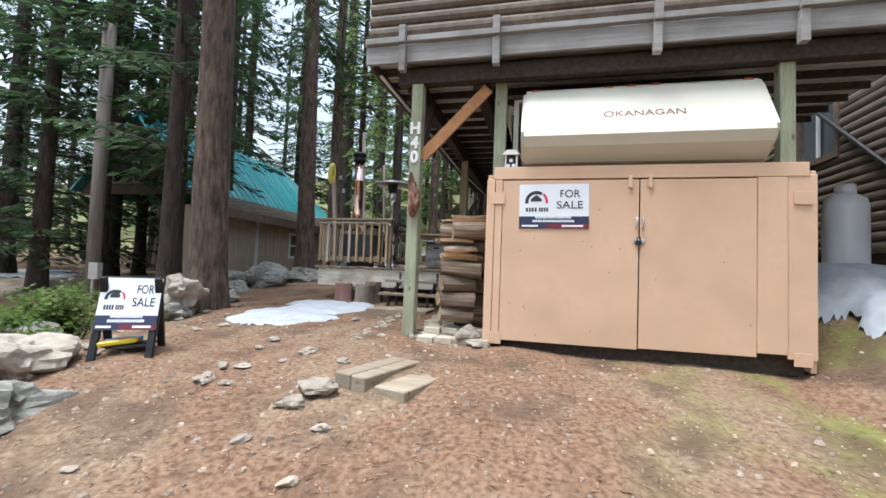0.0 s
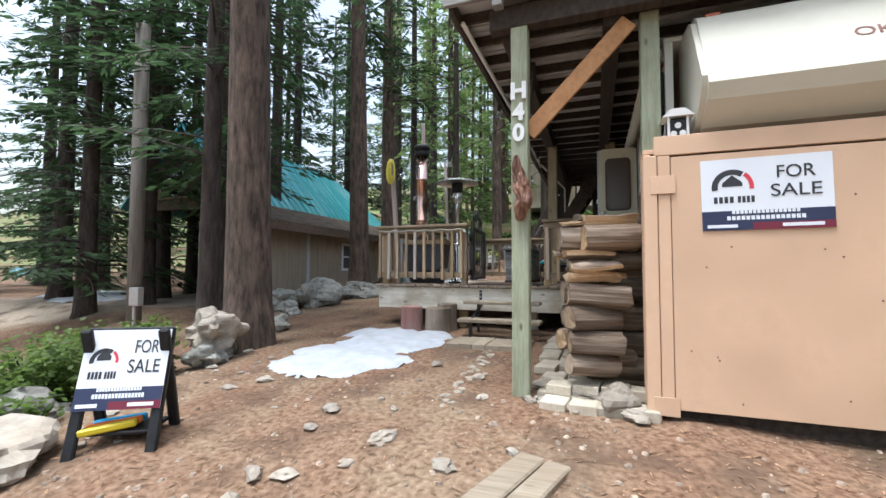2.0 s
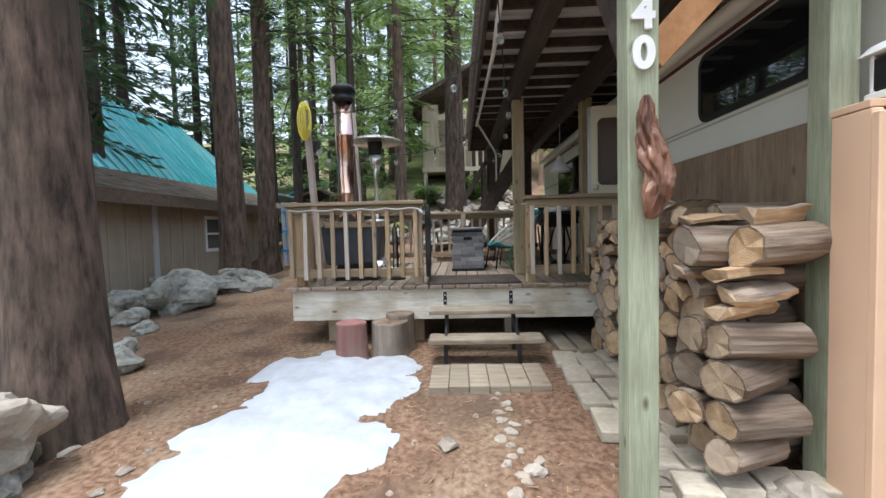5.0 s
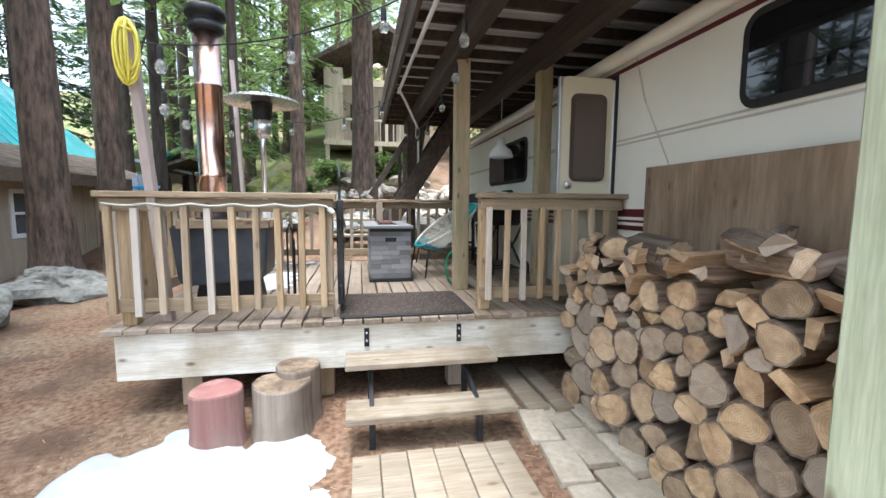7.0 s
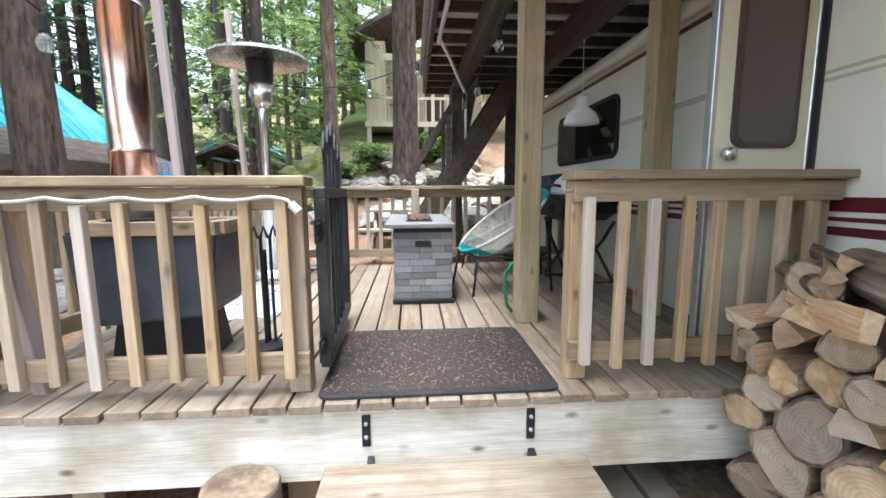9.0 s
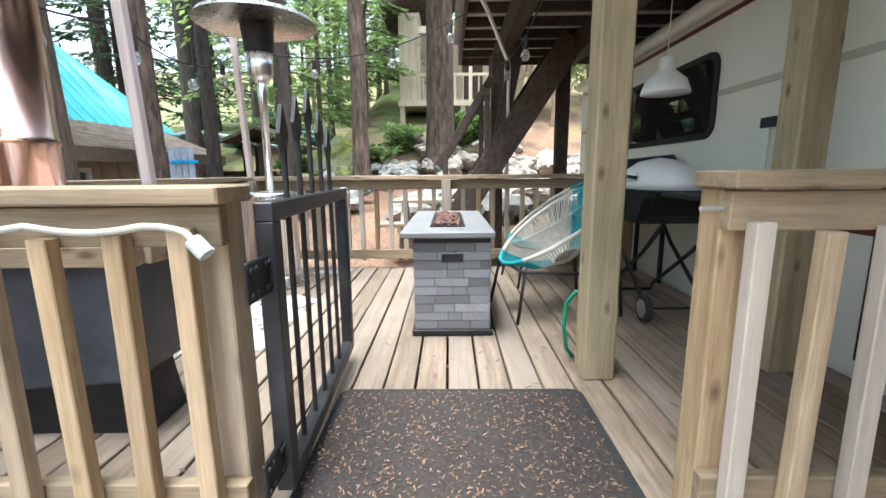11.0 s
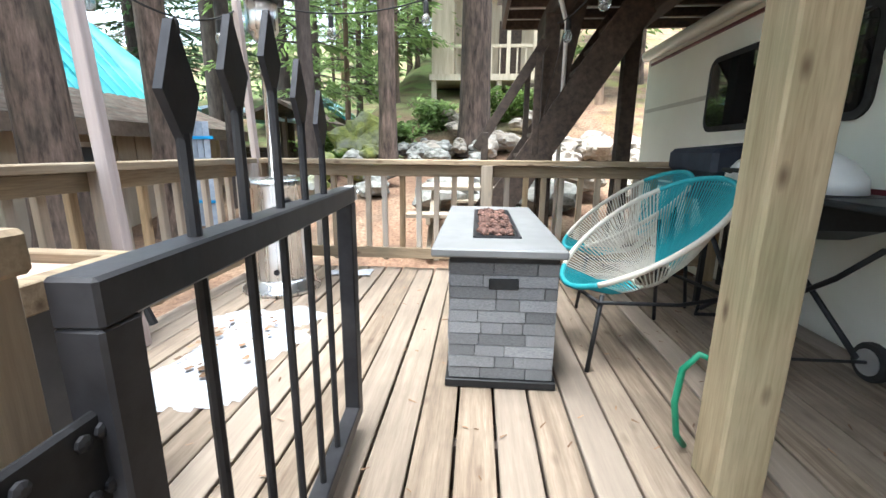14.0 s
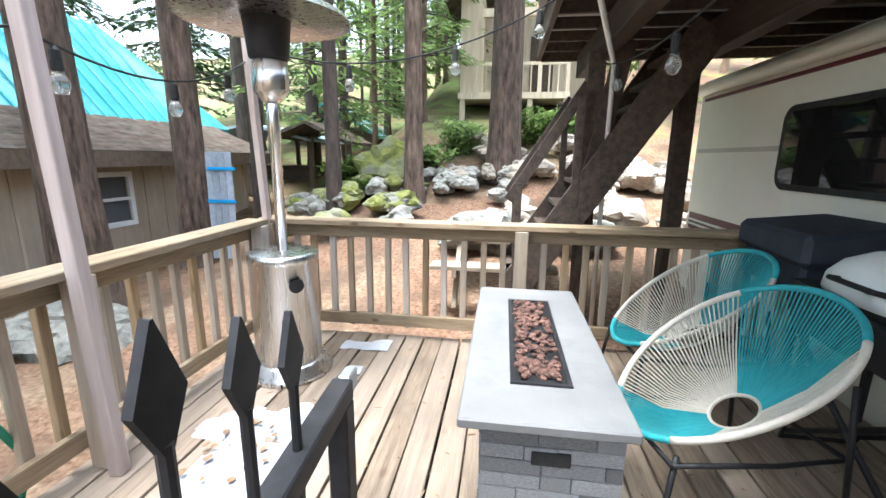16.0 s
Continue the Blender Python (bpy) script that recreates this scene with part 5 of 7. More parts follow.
# hose by the post
hs = thing("garden_hose", "green garden hose with brass end hanging by the post", "hose", (-1.42, 8.3, D))
part("hose", tube(bm_new(), [(-1.31, 8.25, 1.78), (-1.37, 8.27, 1.80), (-1.41, 8.28, 1.74), (-1.42, 8.28, 1.62), (-1.40, 8.28, 1.50), (-1.36, 8.30, 1.447)], 0.011, 8), M_green_hose, hs, smooth=True)
part("fitting", tube(bm_new(), [(-1.28, 8.25, 1.77), (-1.315, 8.25, 1.78)], 0.017, 8), mat("brass", (0.55, 0.38, 0.12), None, 0.3, 0.9, bump=0), hs)
solo("garden_hose", tube(bm_new(), [(-3.98, 8.45, 2.12), (-4.02, 8.42, 2.20), (-4.08, 8.36, 2.18), (-4.10, 8.33, 1.9), (-4.07, 8.3, 1.5), (-4.05, 8.36, 0.9), (-4.03, 8.6, 1.3), (-4.02, 8.7, 1.6), (-4.0, 8.55, 1.95), (-3.98, 8.45, 2.12)], 0.016, 8), M_green_hose, "bright green hose looped over the side railing", "hose", (-4.0, 8.4, 1.5), smooth=True)

# extension cord stapled to the front rail
pts = [(-3.95 + 0.0357 * k, 7.135, D + 0.845 - 0.016 * abs(math.sin(k * 0.42))) for k in range(40)]
ec = thing("extension_cord", "grey outdoor cord pinned along the front railing", "cord", (-3.2, 7.135, D + 0.84))
part("cord", tube(bm_new(), pts + [(-2.53, 7.12, D + 0.83), (-2.50, 7.115, D + 0.80)], 0.008, 6), mat("grey_cord", (0.42, 0.42, 0.36), (0.5, 0.5, 0.44), 0.5, bump=0), ec, smooth=True)
part("plug", tube(bm_new(), [(-2.515, 7.117, D + 0.815), (-2.485, 7.112, D + 0.785)], 0.018, 8), mat("pale_plug", (0.50, 0.58, 0.58), None, 0.5, bump=0), ec)
solo("gate_bolt", tube(bm_new(), [(-1.41, 7.242, 2.29), (-1.32, 7.242, 2.29)], 0.006, 8), M_alu, "steel slide bolt on the railing post", "bolt", (-1.36, 7.24, 2.29))

# ---- poles and string lights ----
solo("pole", bar(bm_new(), (-3.78, 8.86, D), (-3.90, 8.85, 4.6), 0.06, 0.06), M_pole, "pale pinkish wooden pole tied to the side railing", "pole", (-3.78, 8.86, D), "light poles")
solo("pole", bar(bm_new(), (-3.84, 10.36, D), (-3.97, 10.38, 4.2), 0.05, 0.05), M_pole, "pale pinkish wooden pole in the deck corner", "pole", (-3.84, 10.36, D), "light poles")
solo("pole", bar(bm_new(), (-3.66, 7.32, D), (-3.69, 7.05, 3.40), 0.06, 0.06), M_pole, "pale pinkish wooden pole with a coiled yellow cord", "pole", (-3.66, 7.32, D), "light poles")
yc = thing("coiled_cord", "bundle of bright yellow cord hung on the pole", "cord", (-3.69, 7.02, 3.2))
rng = random.Random(2)
for i in range(9):
    a = rng.uniform(0, 3.1)
    w, h = rng.uniform(0.03, 0.075), rng.uniform(0.14, 0.22)
    c, sn = math.cos(a), math.sin(a)
    part("loop", tube(bm_new(), [(-3.69 + c * w * math.sin(t), 7.02 + sn * w * math.sin(t), 3.30 - h * 0.5 + h * math.cos(t)) for t in (2 * math.pi * k / 18 for k in range(19))], 0.008, 5), M_yellow, yc, smooth=True)
part("binding", tube(bm_new(), [(-3.73, 7.0, 3.32), (-3.69, 6.97, 3.33), (-3.65, 7.0, 3.32), (-3.69, 7.06, 3.33), (-3.73, 7.0, 3.32)], 0.01, 5), M_yellow, yc, smooth=True)


def festoon(pts, sag, nb, label):
    f = thing("string_lights", label, "string lights", pts[0], "string lights")
    line = []
    for a, c in zip(pts, pts[1:]):
        a, c = Vector(a), Vector(c)
        for k in range(13):
            t = k / 12
            if line and k == 0:
                continue
            line.append(a.lerp(c, t) - Vector((0, 0, sag * 4 * t * (1 - t))))
    part("cable", tube(bm_new(), line, 0.006, 5), M_rubber, f)
    for i in range(nb):
        p = line[int((i + 0.5) * len(line) / nb)]
        s = part("socket", lathe(bm_new(), [(0.006, 0.0), (0.02, -0.02), (0.022, -0.09), (0.018, -0.095)][::-1], p, 10), M_rubber, f)
        part("bulb", lathe(bm_new(), [(0.004, -0.185), (0.022, -0.18), (0.034, -0.155), (0.034, -0.13), (0.016, -0.095)], p, 12), M_bulb, s, "clear glass bulb", smooth=True)


festoon([(-1.8, 5.6, 3.80), (-1.42, 8.05, 3.55), (-1.40, 11.2, 3.55)], 0.18, 6, "black string lights with clear bulbs along the eave")
festoon([(-1.80, 7.2, 3.86), (-3.69, 7.08, 3.28), (-3.88, 8.85, 3.25), (-3.95, 10.38, 3.45)], 0.16, 8, "black string lights with clear bulbs between the poles")
festoon([(-1.78, 10.5, 3.85), (-3.95, 10.38, 3.55)], 0.25, 4, "black string lights with clear bulbs across the back of the deck")

# ---- firewood ----
logs = []
for s in range(8):
    rg = random.Random(40 + s)
    b = bm_new()
    n = 14
    L = 0.42
    k0 = [1 + 0.10 * math.sin(a * 2 + s) + 0.06 * math.sin(a * 3 + 2 * s) + rg.uniform(-0.03, 0.03) for a in (2 * math.pi * i / n for i in range(n))]
    rings = []
    for j, x in enumerate((0, 0.012, 0.14, 0.28, L - 0.012, L)):
        rr = 0.96 if j in (0, 5) else 1.0
        rings.append([b.verts.new((x + (rg.uniform(-0.01, 0.01) if j in (0, 5) else 0), rr * k0[i] * math.cos(2 * math.pi * i / n) * (1 + rg.uniform(-0.03, 0.03)), rr * k0[i] * math.sin(2 * math.pi * i / n) * (1 + rg.uniform(-0.03, 0.03)))) for i in range(n)])
    for u, v in zip(rings, rings[1:]):
        for i in range(n):
            b.faces.new((u[i], u[(i + 1) % n], v[(i + 1) % n], v[i]))
    for ring in (rings[0], rings[-1]):
        c = b.verts.new(sum((v.co for v in ring), Vector()) / n + Vector((0.004 if ring is rings[0] else -0.004, 0, 0)))
        rim_ = [b.verts.new(c.co.lerp(v.co, 0.90)) for v in ring]        # bark shows as a thin rim
        for i in range(n):
            b.faces.new((ring[i], ring[(i + 1) % n], rim_[(i + 1) % n], rim_[i]))
            b.faces.new((rim_[i], rim_[(i + 1) % n], c)).material_index = 1
    logs.append(to_mesh("firewood_log", b, [M_bark_log, M_log_end]))
splits = []
for s in range(10):
    rg = random.Random(70 + s)
    b = bm_new()
    if s % 3 == 2:                                 # halved round
        out = [(-0.95, 0.1), (0.95, 0.15)] + [(0.95 * math.cos(a), -0.95 * math.sin(a)) for a in (0.5, 1.1, 1.7, 2.3, 2.8)]
    elif s % 3 == 1:                               # flat slab
        out = [(-0.95, 0.35), (0.2, 0.5), (0.95, 0.2), (0.85, -0.35), (0.1, -0.55), (-0.8, -0.4)]
    else:                                          # quarter wedge
        out = [(0.05, 0.95), (-0.35, 0.3), (-0.9, -0.45), (-0.5, -0.75), (0.35, -0.85), (0.9, -0.4), (0.5, 0.25)]
    out = [(u + rg.uniform(-0.14, 0.14), v + rg.uniform(-0.14, 0.14)) for u, v in out]
    rings, n = [], len(out)
    tw, px, pz = rg.uniform(-0.5, 0.5), rg.uniform(-0.25, 0.25), rg.uniform(-0.25, 0.25)
    for j in range(9):
        t = j / 8
        k = 1 + 0.12 * math.sin(3 * t + s) - (0.05 if j in (0, 8) else 0)
        ca, sa = math.cos(tw * t), math.sin(tw * t)
        rings.append([b.verts.new((0.42 * t + (rg.uniform(-0.018, 0.018) if j in (0, 8) else 0), k * (u * ca - v * sa) + px * 4 * t * (1 - t) + rg.uniform(-0.07, 0.07), k * (u * sa + v * ca) + pz * 4 * t * (1 - t) + rg.uniform(-0.07, 0.07))) for u, v in out])
    for u, v in zip(rings, rings[1:]):
        for q in range(n):
            b.faces.new((u[q], u[(q + 1) % n], v[(q + 1) % n], v[q])).material_index = 1 if out[q][1] + out[(q + 1) % n][1] < -0.75 else 0
    for ring in (rings[0], rings[-1]):
        b.faces.new(ring).material_index = 2
    splits.append(to_mesh("firewood_split", b, [M_split, M_bark_log, M_log_end]))
rng = random.Random(21)


def lay_log(x, y, z, r, kind=None, yaw=0.0):
    isl = kind if kind is not None else (rng.random() < 0.62)
    me = rng.choice(logs if isl else splits)
    o = new("firewood_log" if isl else "split_firewood", me)
    o.matrix_basis = pose(x, y, z, 0, 0, yaw) @ pose(0, 0, 0, rng.uniform(0, 360), rng.uniform(-2, 2), 0) @ Matrix.Diagonal((rng.uniform(0.95, 1.2), r, r, 1))
    tagged(o, "round cut log with pale end grain in the stack" if isl else "split wedge of firewood with pale faces in the stack", "firewood", group="stacked firewood")


# rows settle on the row below: each stack column keeps its own height
ys = np.arange(4.80, 7.02, 0.01)
height = np.array([ground_z(-0.55, v) - 0.01 for v in ys])
y = 4.85
tries = 0
while tries < 900:
    tries += 1
    frac = height.mean()
    r = rng.uniform(0.075, 0.12) if frac < 1.5 else rng.uniform(0.05, 0.085)
    # the lowest gap takes the next log
    best, bi = 9, None
    for i in range(0, len(ys), 3):
        lo, hi = max(0, i - int(r / 0.01)), min(len(ys), i + int(r / 0.01) + 1)
        if ys[i] - r < 4.76 or ys[i] + r > 7.05:
            continue
        h = max(height[k] + math.sqrt(max(0, r * r - (ys[k] - ys[i]) ** 2)) for k in range(lo, hi))
        if h < best:
            best, bi = h, i
    top = 2.05 - 0.10 * (ys[bi] - 5.0) / 2 + 0.06 * math.sin(ys[bi] * 5)
    if best + r > top:
        break
    lay_log(-0.66 + rng.uniform(-0.06, 0.05) - 0.05, ys[bi], best, r * 1.06, True if best < 1.5 and rng.random() < 0.88 else None, rng.uniform(4, 24))
    for k in range(len(ys)):
        dy = abs(ys[k] - ys[bi])
        if dy < r:
            height[k] = max(height[k], best + math.sqrt(r * r - dy * dy))
for (yy, x, r, yaw, kind) in ((6.75, -0.72, 0.075, 20, True), (6.4, -0.7, 0.09, 60, True), (5.95, -0.65, 0.10, 78, True), (5.45, -0.7, 0.06, 15, False), (5.2, -0.75, 0.07, 70, False), (5.0, -0.68, 0.09, 5, True), (6.1, -0.82, 0.055, 35, False)):
    k = int(np.clip((yy - 4.8) / 0.01, 0, len(ys) - 1))
    lo, hi = max(0, k - 12), min(len(ys), k + 13)
    lay_log(x, yy, height[lo:hi].max() + r * 0.9, r, kind, yaw)
# more loose pieces thrown on top
for i in range(22):
    yy = rng.uniform(4.9, 6.8)
    k = int(np.clip((yy - 4.8) / 0.01, 0, len(ys) - 1))
    r = rng.uniform(0.035, 0.065)
    lo, hi = max(0, k - 8), min(len(ys), k + 9)
    lay_log(-0.72 + rng.uniform(-0.12, 0.06), yy, height[lo:hi].max() + r * 0.75, r, rng.random() < 0.25, rng.choice((8, 25, 40, 62)) + rng.uniform(-12, 12))
    height[lo:hi] += r * 0.8
# the stack's end beside the shed: rounds below, split pieces above
z = ground_z(-0.6, 4.7) + 0.19
while z < 2.05:
    rd = z < 1.38 or rng.random() < 0.25
    r = rng.uniform(0.085, 0.115) if rd else rng.uniform(0.05, 0.085)
    for side in (-0.085, 0.085):
        o = new("firewood_log" if rd else "split_firewood", rng.choice(logs if rd else splits))
        o.matrix_basis = pose(-0.88 + rng.uniform(-0.07, 0.08) - side * 0.5, 4.69 + side + rng.uniform(-0.03, 0.03), z + r + rng.uniform(-0.015, 0.015), 0, 0, rng.uniform(10, 36)) @ pose(0, 0, 0, rng.uniform(0, 360), rng.uniform(-4, 4)) @ Matrix.Diagonal((rng.uniform(0.9, 1.15), r, r * rng.uniform(0.85, 1.0), 1))
        tagged(o, "round cut log at the end of the stack" if rd else "split wedge of firewood at the end of the stack", "firewood", group="stacked firewood")
    z += r * (1.75 if rd else 1.35)

# stumps by the steps
for x, y, r, h, red in ((-3.2, 6.78, 0.155, 0.37, True), (-2.82, 6.84, 0.185, 0.36, False), (-2.74, 7.0, 0.15, 0.40, False)):
    z = ground_z(x, y) - 0.02
    b = bm_new()
    n = 28
    rings = [[b.verts.new((x + r * k * math.cos(a) * (1 + 0.05 * math.sin(3 * a + x * 9) + 0.025 * noise.noise((a * 3, zz * 4, x * 5))), y + r * k * math.sin(a) * (1 + 0.05 * math.sin(3 * a + x * 9)), z + zz)) for a in (2 * math.pi * i / n for i in range(n))] for k, zz in ((1.1, 0), (1.02, 0.1), (1.0, h * 0.6), (0.99, h - 0.012), (0.95, h))]
    for u, v in zip(rings, rings[1:]):
        for i in range(n):
            b.faces.new((u[i], u[(i + 1) % n], v[(i + 1) % n], v[i]))
    f = b.faces.new(rings[-1])
    f.material_index = 1
    red_top = mat("faded_red_paint", (0.27, 0.105, 0.095), (0.38, 0.19, 0.17), 0.7, scale=6, bump=0.1, stain=(0.40, 0.30, 0.26), stain_scale=7, stain_amt=0.6)
    red_side = mat("faded_red_bark", (0.20, 0.09, 0.075), (0.30, 0.17, 0.15), 0.9, scale=14, stretch=GZ, bump=0.5, stain=(0.24, 0.19, 0.16), stain_scale=4)
    grey_side = mat("grey_stump_side", (0.14, 0.105, 0.08), (0.30, 0.245, 0.195), 0.9, scale=14, stretch=GZ, bump=0.6, stain=(0.10, 0.075, 0.055), stain_scale=3)
    stump_top = mat("cracked_stump_top", (0.13, 0.09, 0.06), (0.36, 0.27, 0.185), 0.9, scale=16, bump=0.6, stain=(0.09, 0.06, 0.04), stain_scale=9, stain_amt=0.7)
    solo("tree_stump", b, [red_side, red_top] if red else [grey_side, stump_top], "sawn stump seat with faded red paint" if red else "sawn grey stump seat with cracked top", "stump", (x, y, z), "stump seats")

# ---- snow patches ----
def snow_patch(name, pts, zfun, thick, label, seed, step=0.05, at=None):
    """A ragged sheet of snow over a blob of circles, thinning to its edge."""
    xs = [p[0] for p in pts]
    ys_ = [p[1] for p in pts]
    R = max(p[2] for p in pts)
    nx, ny = int((max(xs) - min(xs) + 2 * R) / step), int((max(ys_) - min(ys_) + 2 * R) / step)
    b = bm_new()
    grid = {}
    for j in range(ny + 1):
        for i in range(nx + 1):
            x, y = min(xs) - R + i * step, min(ys_) - R + j * step
            d = max(r - math.hypot(x - px, y - py) for px, py, r in pts)
            d += 0.16 * noise.noise((x * 2.3, y * 2.3, seed)) + 0.07 * noise.noise((x * 7, y * 7, seed + 5)) + 0.03 * noise.noise((x * 19, y * 19, seed + 5))
            if d > -0.03:
                h = thick * min(1, max(0, d) / 0.16) ** 0.6
                grid[i, j] = b.verts.new((x, y, zfun(x, y) - 0.012 + h + 0.22 * thick * noise.noise((x * 5, y * 5, seed)) * min(1, max(0, d) / 0.1)))
    for (i, j), v in list(grid.items()):
        q = [grid.get(k) for k in ((i, j), (i + 1, j), (i + 1, j + 1), (i, j + 1))]
        if all(q):
            b.faces.new(q)
    loose = [v for v in b.verts if not v.link_faces]
    bmesh.ops.delete(b, geom=loose, context="VERTS")
    ob = solo(name, b, M_snow, label, "snow", at or (pts[0][0], pts[0][1], zfun(*pts[0][:2])), "snow patches", smooth=True)
    return ob


snow_patch("snow_patch", [(-3.75, 6.4, 0.3), (-3.3, 6.6, 0.4), (-2.8, 6.55, 0.34), (-3.35, 5.95, 0.46), (-2.9, 5.95, 0.40), (-3.15, 5.35, 0.42), (-2.9, 5.15, 0.38), (-3.05, 4.85, 0.38), (-3.3, 4.8, 0.38), (-3.6, 5.25, 0.38), (-3.6, 4.85, 0.36)], ground_z, 0.055, "melting old white snow patch on the dirt", 3)
snow_patch("snow_patch", [(3.6, 5.6, 0.6), (4.2, 5.4, 0.7), (4.3, 6.3, 0.7), (3.9, 6.4, 0.6), (4.5, 4.9, 0.6), (3.9, 4.9, 0.5)], ground_z, 0.2, "snow bank beside the log-sided house", 9, 0.045)
snow_patch("snow_patch", [(-3.42, 9.25, 0.18), (-3.28, 8.95, 0.26), (-3.3, 8.6, 0.22), (-3.2, 9.3, 0.2)], lambda x, y: D + 0.012, 0.02, "thin icy snow with fallen leaves on the deck", 13, 0.03)
snow_patch("snow_patch", [(-3.2, 10.28, 0.09), (-3.0, 10.28, 0.08)], lambda x, y: D + 0.012, 0.03, "small icy ridge of snow under the back railing", 17, 0.03)
snow_patch("snow_patch", [(-14, 9, 1.0), (-16, 10, 1.2)], ground_z, 0.08, "old snow along the far track", 19, 0.15)
b = bm_new()
rng = random.Random(6)
for i in range(26):
    x, y = rng.uniform(-3.5, -3.15), rng.uniform(8.55, 9.3)
    s = rng.uniform(0.012, 0.028)
    a = rng.uniform(0, 6.28)
    vs = [b.verts.new((x + s * math.cos(a + k) * (1 if k % 2.2 < 1 else 0.55), y + s * math.sin(a + k), D + 0.034 + 0.006 * math.sin(3 * k))) for k in (0, 1.1, 2.2, 3.2, 4.2, 5.2)]
    b.faces.new(vs)
solo("fallen_leaves", b, M_litter, "brown fallen leaves frozen into the deck snow", "leaves", (-3.3, 8.9, D), kind="stuff")

# ---- neighbour's building with turquoise roof ----
nb = thing("neighbour_house", "beige boarded building with steep turquoise metal roof", "house", (-11, 12, 0.8))
NX = -8.45
for lo, hi in (((NX - 0.15, 9.45, 0.5), (NX, 12.95, 2.95)), ((NX - 0.15, 12.95, 0.5), (NX, 13.95, 1.62)), ((NX - 0.15, 12.95, 2.52), (NX, 13.95, 2.95)), ((NX - 0.15, 13.95, 0.5), (NX, 17.3, 2.95)), ((-9.9, 9.3, 0.0), (NX, 9.448, 2.95))):
    part("wall", box(bm_new(), lo, hi), M_beige, nb)
bat = to_mesh("batten", box(bm_new(), (0, -0.02, 0.5), (0.018, 0.02, 2.9)), M_beige)
y = 9.6
while y < 17.2:
    if not 12.9 < y < 14.0:
        piece("batten", bat, nb, pose(NX + 0.001, y, 0))
    y += 0.42
part("corner_trim", box(bm_new(), (NX + 0.002, 11.15, 0.6), (NX + 0.035, 11.28, 2.9)), mat("pale_trim", (0.50, 0.50, 0.50), (0.58, 0.58, 0.57), 0.7, bump=0.05), nb)
w = part("window", box(box(box(box(box(bm_new(), (NX - 0.02, 12.95, 1.62), (NX + 0.03, 13.03, 2.52)), (NX - 0.02, 13.87, 1.62), (NX + 0.03, 13.95, 2.52)), (NX - 0.02, 13.03, 1.62), (NX + 0.03, 13.87, 1.70)), (NX - 0.02, 13.03, 2.44), (NX + 0.03, 13.87, 2.52)), (NX - 0.02, 13.03, 2.05), (NX + 0.02, 13.87, 2.10)), M_white, nb, "white sash window")
part("pane", box(bm_new(), (NX - 0.06, 13.03, 1.70), (NX - 0.05, 13.87, 2.44)), glass("grey_glass", (0.10, 0.11, 0.12)), w)
low = prism(bm_new(), [(NX + 0.55, 2.78), (NX + 0.55, 2.86), (NX - 1.3, 3.62), (NX - 1.3, 3.50)], 9.0, 17.6)
part("lower_roof", low, M_shingle, nb, "mossy brown shingle lower roof")
part("eave_board", box(bm_new(), (NX + 0.56, 9.0, 2.62), (NX + 0.59, 17.6, 2.85)), M_brown_trim, nb)
part("soffit", box(bm_new(), (NX, 9.0, 2.70), (NX + 0.55, 17.6, 2.74)), M_brown_trim, nb)
RZ, RX = 5.7, -11.3                # ridge
tr = prism(bm_new(), [(NX - 0.95, 3.37), (NX - 0.95, 3.45), (RX, RZ), (-13.6, 3.45), (-13.6, 3.37), (RX, RZ - 0.1)], 9.4, 18.2)
for v in tr.verts:
    if v.co.y > 18 and v.co.z > 5:
        v.co.y, v.co.z = 16.6, v.co.z - 0.1
rf = part("roof", tr, M_teal_roof, nb, "turquoise ribbed metal roof")
sl = math.degrees(math.atan2(3.5, 2.8))
seam = to_mesh("seam", box(bm_new(), (-2.9, -0.02, 0.0), (0, 0.02, 0.03)), M_teal_roof)
slope = Vector((RX - NX + 0.95, 0, RZ - 3.45)).normalized()
y = 9.5
while y < 16.6:
    q = Matrix(((-slope.x, 0, slope.z, 0), (0, 1, 0, 0), (-slope.z, 0, -slope.x, 0), (0, 0, 0, 1)))
    piece("seam", seam, rf, Matrix.Translation((NX - 0.95, y, 3.45)) @ q)
    y += 0.3
gb = prism(bm_new(), [(NX - 1.1, 3.3), (RX, RZ - 0.12), (-13.4, 3.3)], 9.55, 9.7)
part("gable", gb, M_brown_trim, nb, "dark brown gable")
arch = [(RX + 0.9 * math.cos(radians(a)), 3.6 + 1.0 * math.sin(radians(a))) for a in range(0, 181, 15)]
aw_ = part("arched_window", prism(bm_new(), arch, 9.50, 9.545), M_beige, nb, "pale arched window frame")
part("pane", prism(bm_new(), [(RX + 0.8 * math.cos(radians(a)), 3.65 + 0.88 * math.sin(radians(a))) for a in range(0, 181, 15)], 9.48, 9.495), M_glass_dark, aw_)

# far roofs and the cabin on the hill
t2 = thing("far_cabin", "distant shed with turquoise roof", "house", (-9.5, 27, 2.5), "far houses")
part("wall", box(bm_new(), (-11.5, 26.2, 2.2), (-7.9, 29, 3.9)), M_brown_trim, t2)
part("roof", prism(bm_new(), [(-12.2, 3.6), (-10.0, 5.0), (-7.6, 3.55), (-7.6, 3.7), (-10.0, 5.15), (-12.2, 3.75)], 25.8, 29.3), M_teal_roof, t2)
t3 = thing("woodshed", "low open shed under a pale blue tarp roof", "shed", (-9.5, 21, 1.8))
part("roof", prism(bm_new(), [(-11.6, 3.25), (-9.4, 3.62), (-7.6, 3.2), (-7.6, 3.28), (-9.4, 3.70), (-11.6, 3.33)], 19.0, 22.0), M_tarp, t3)
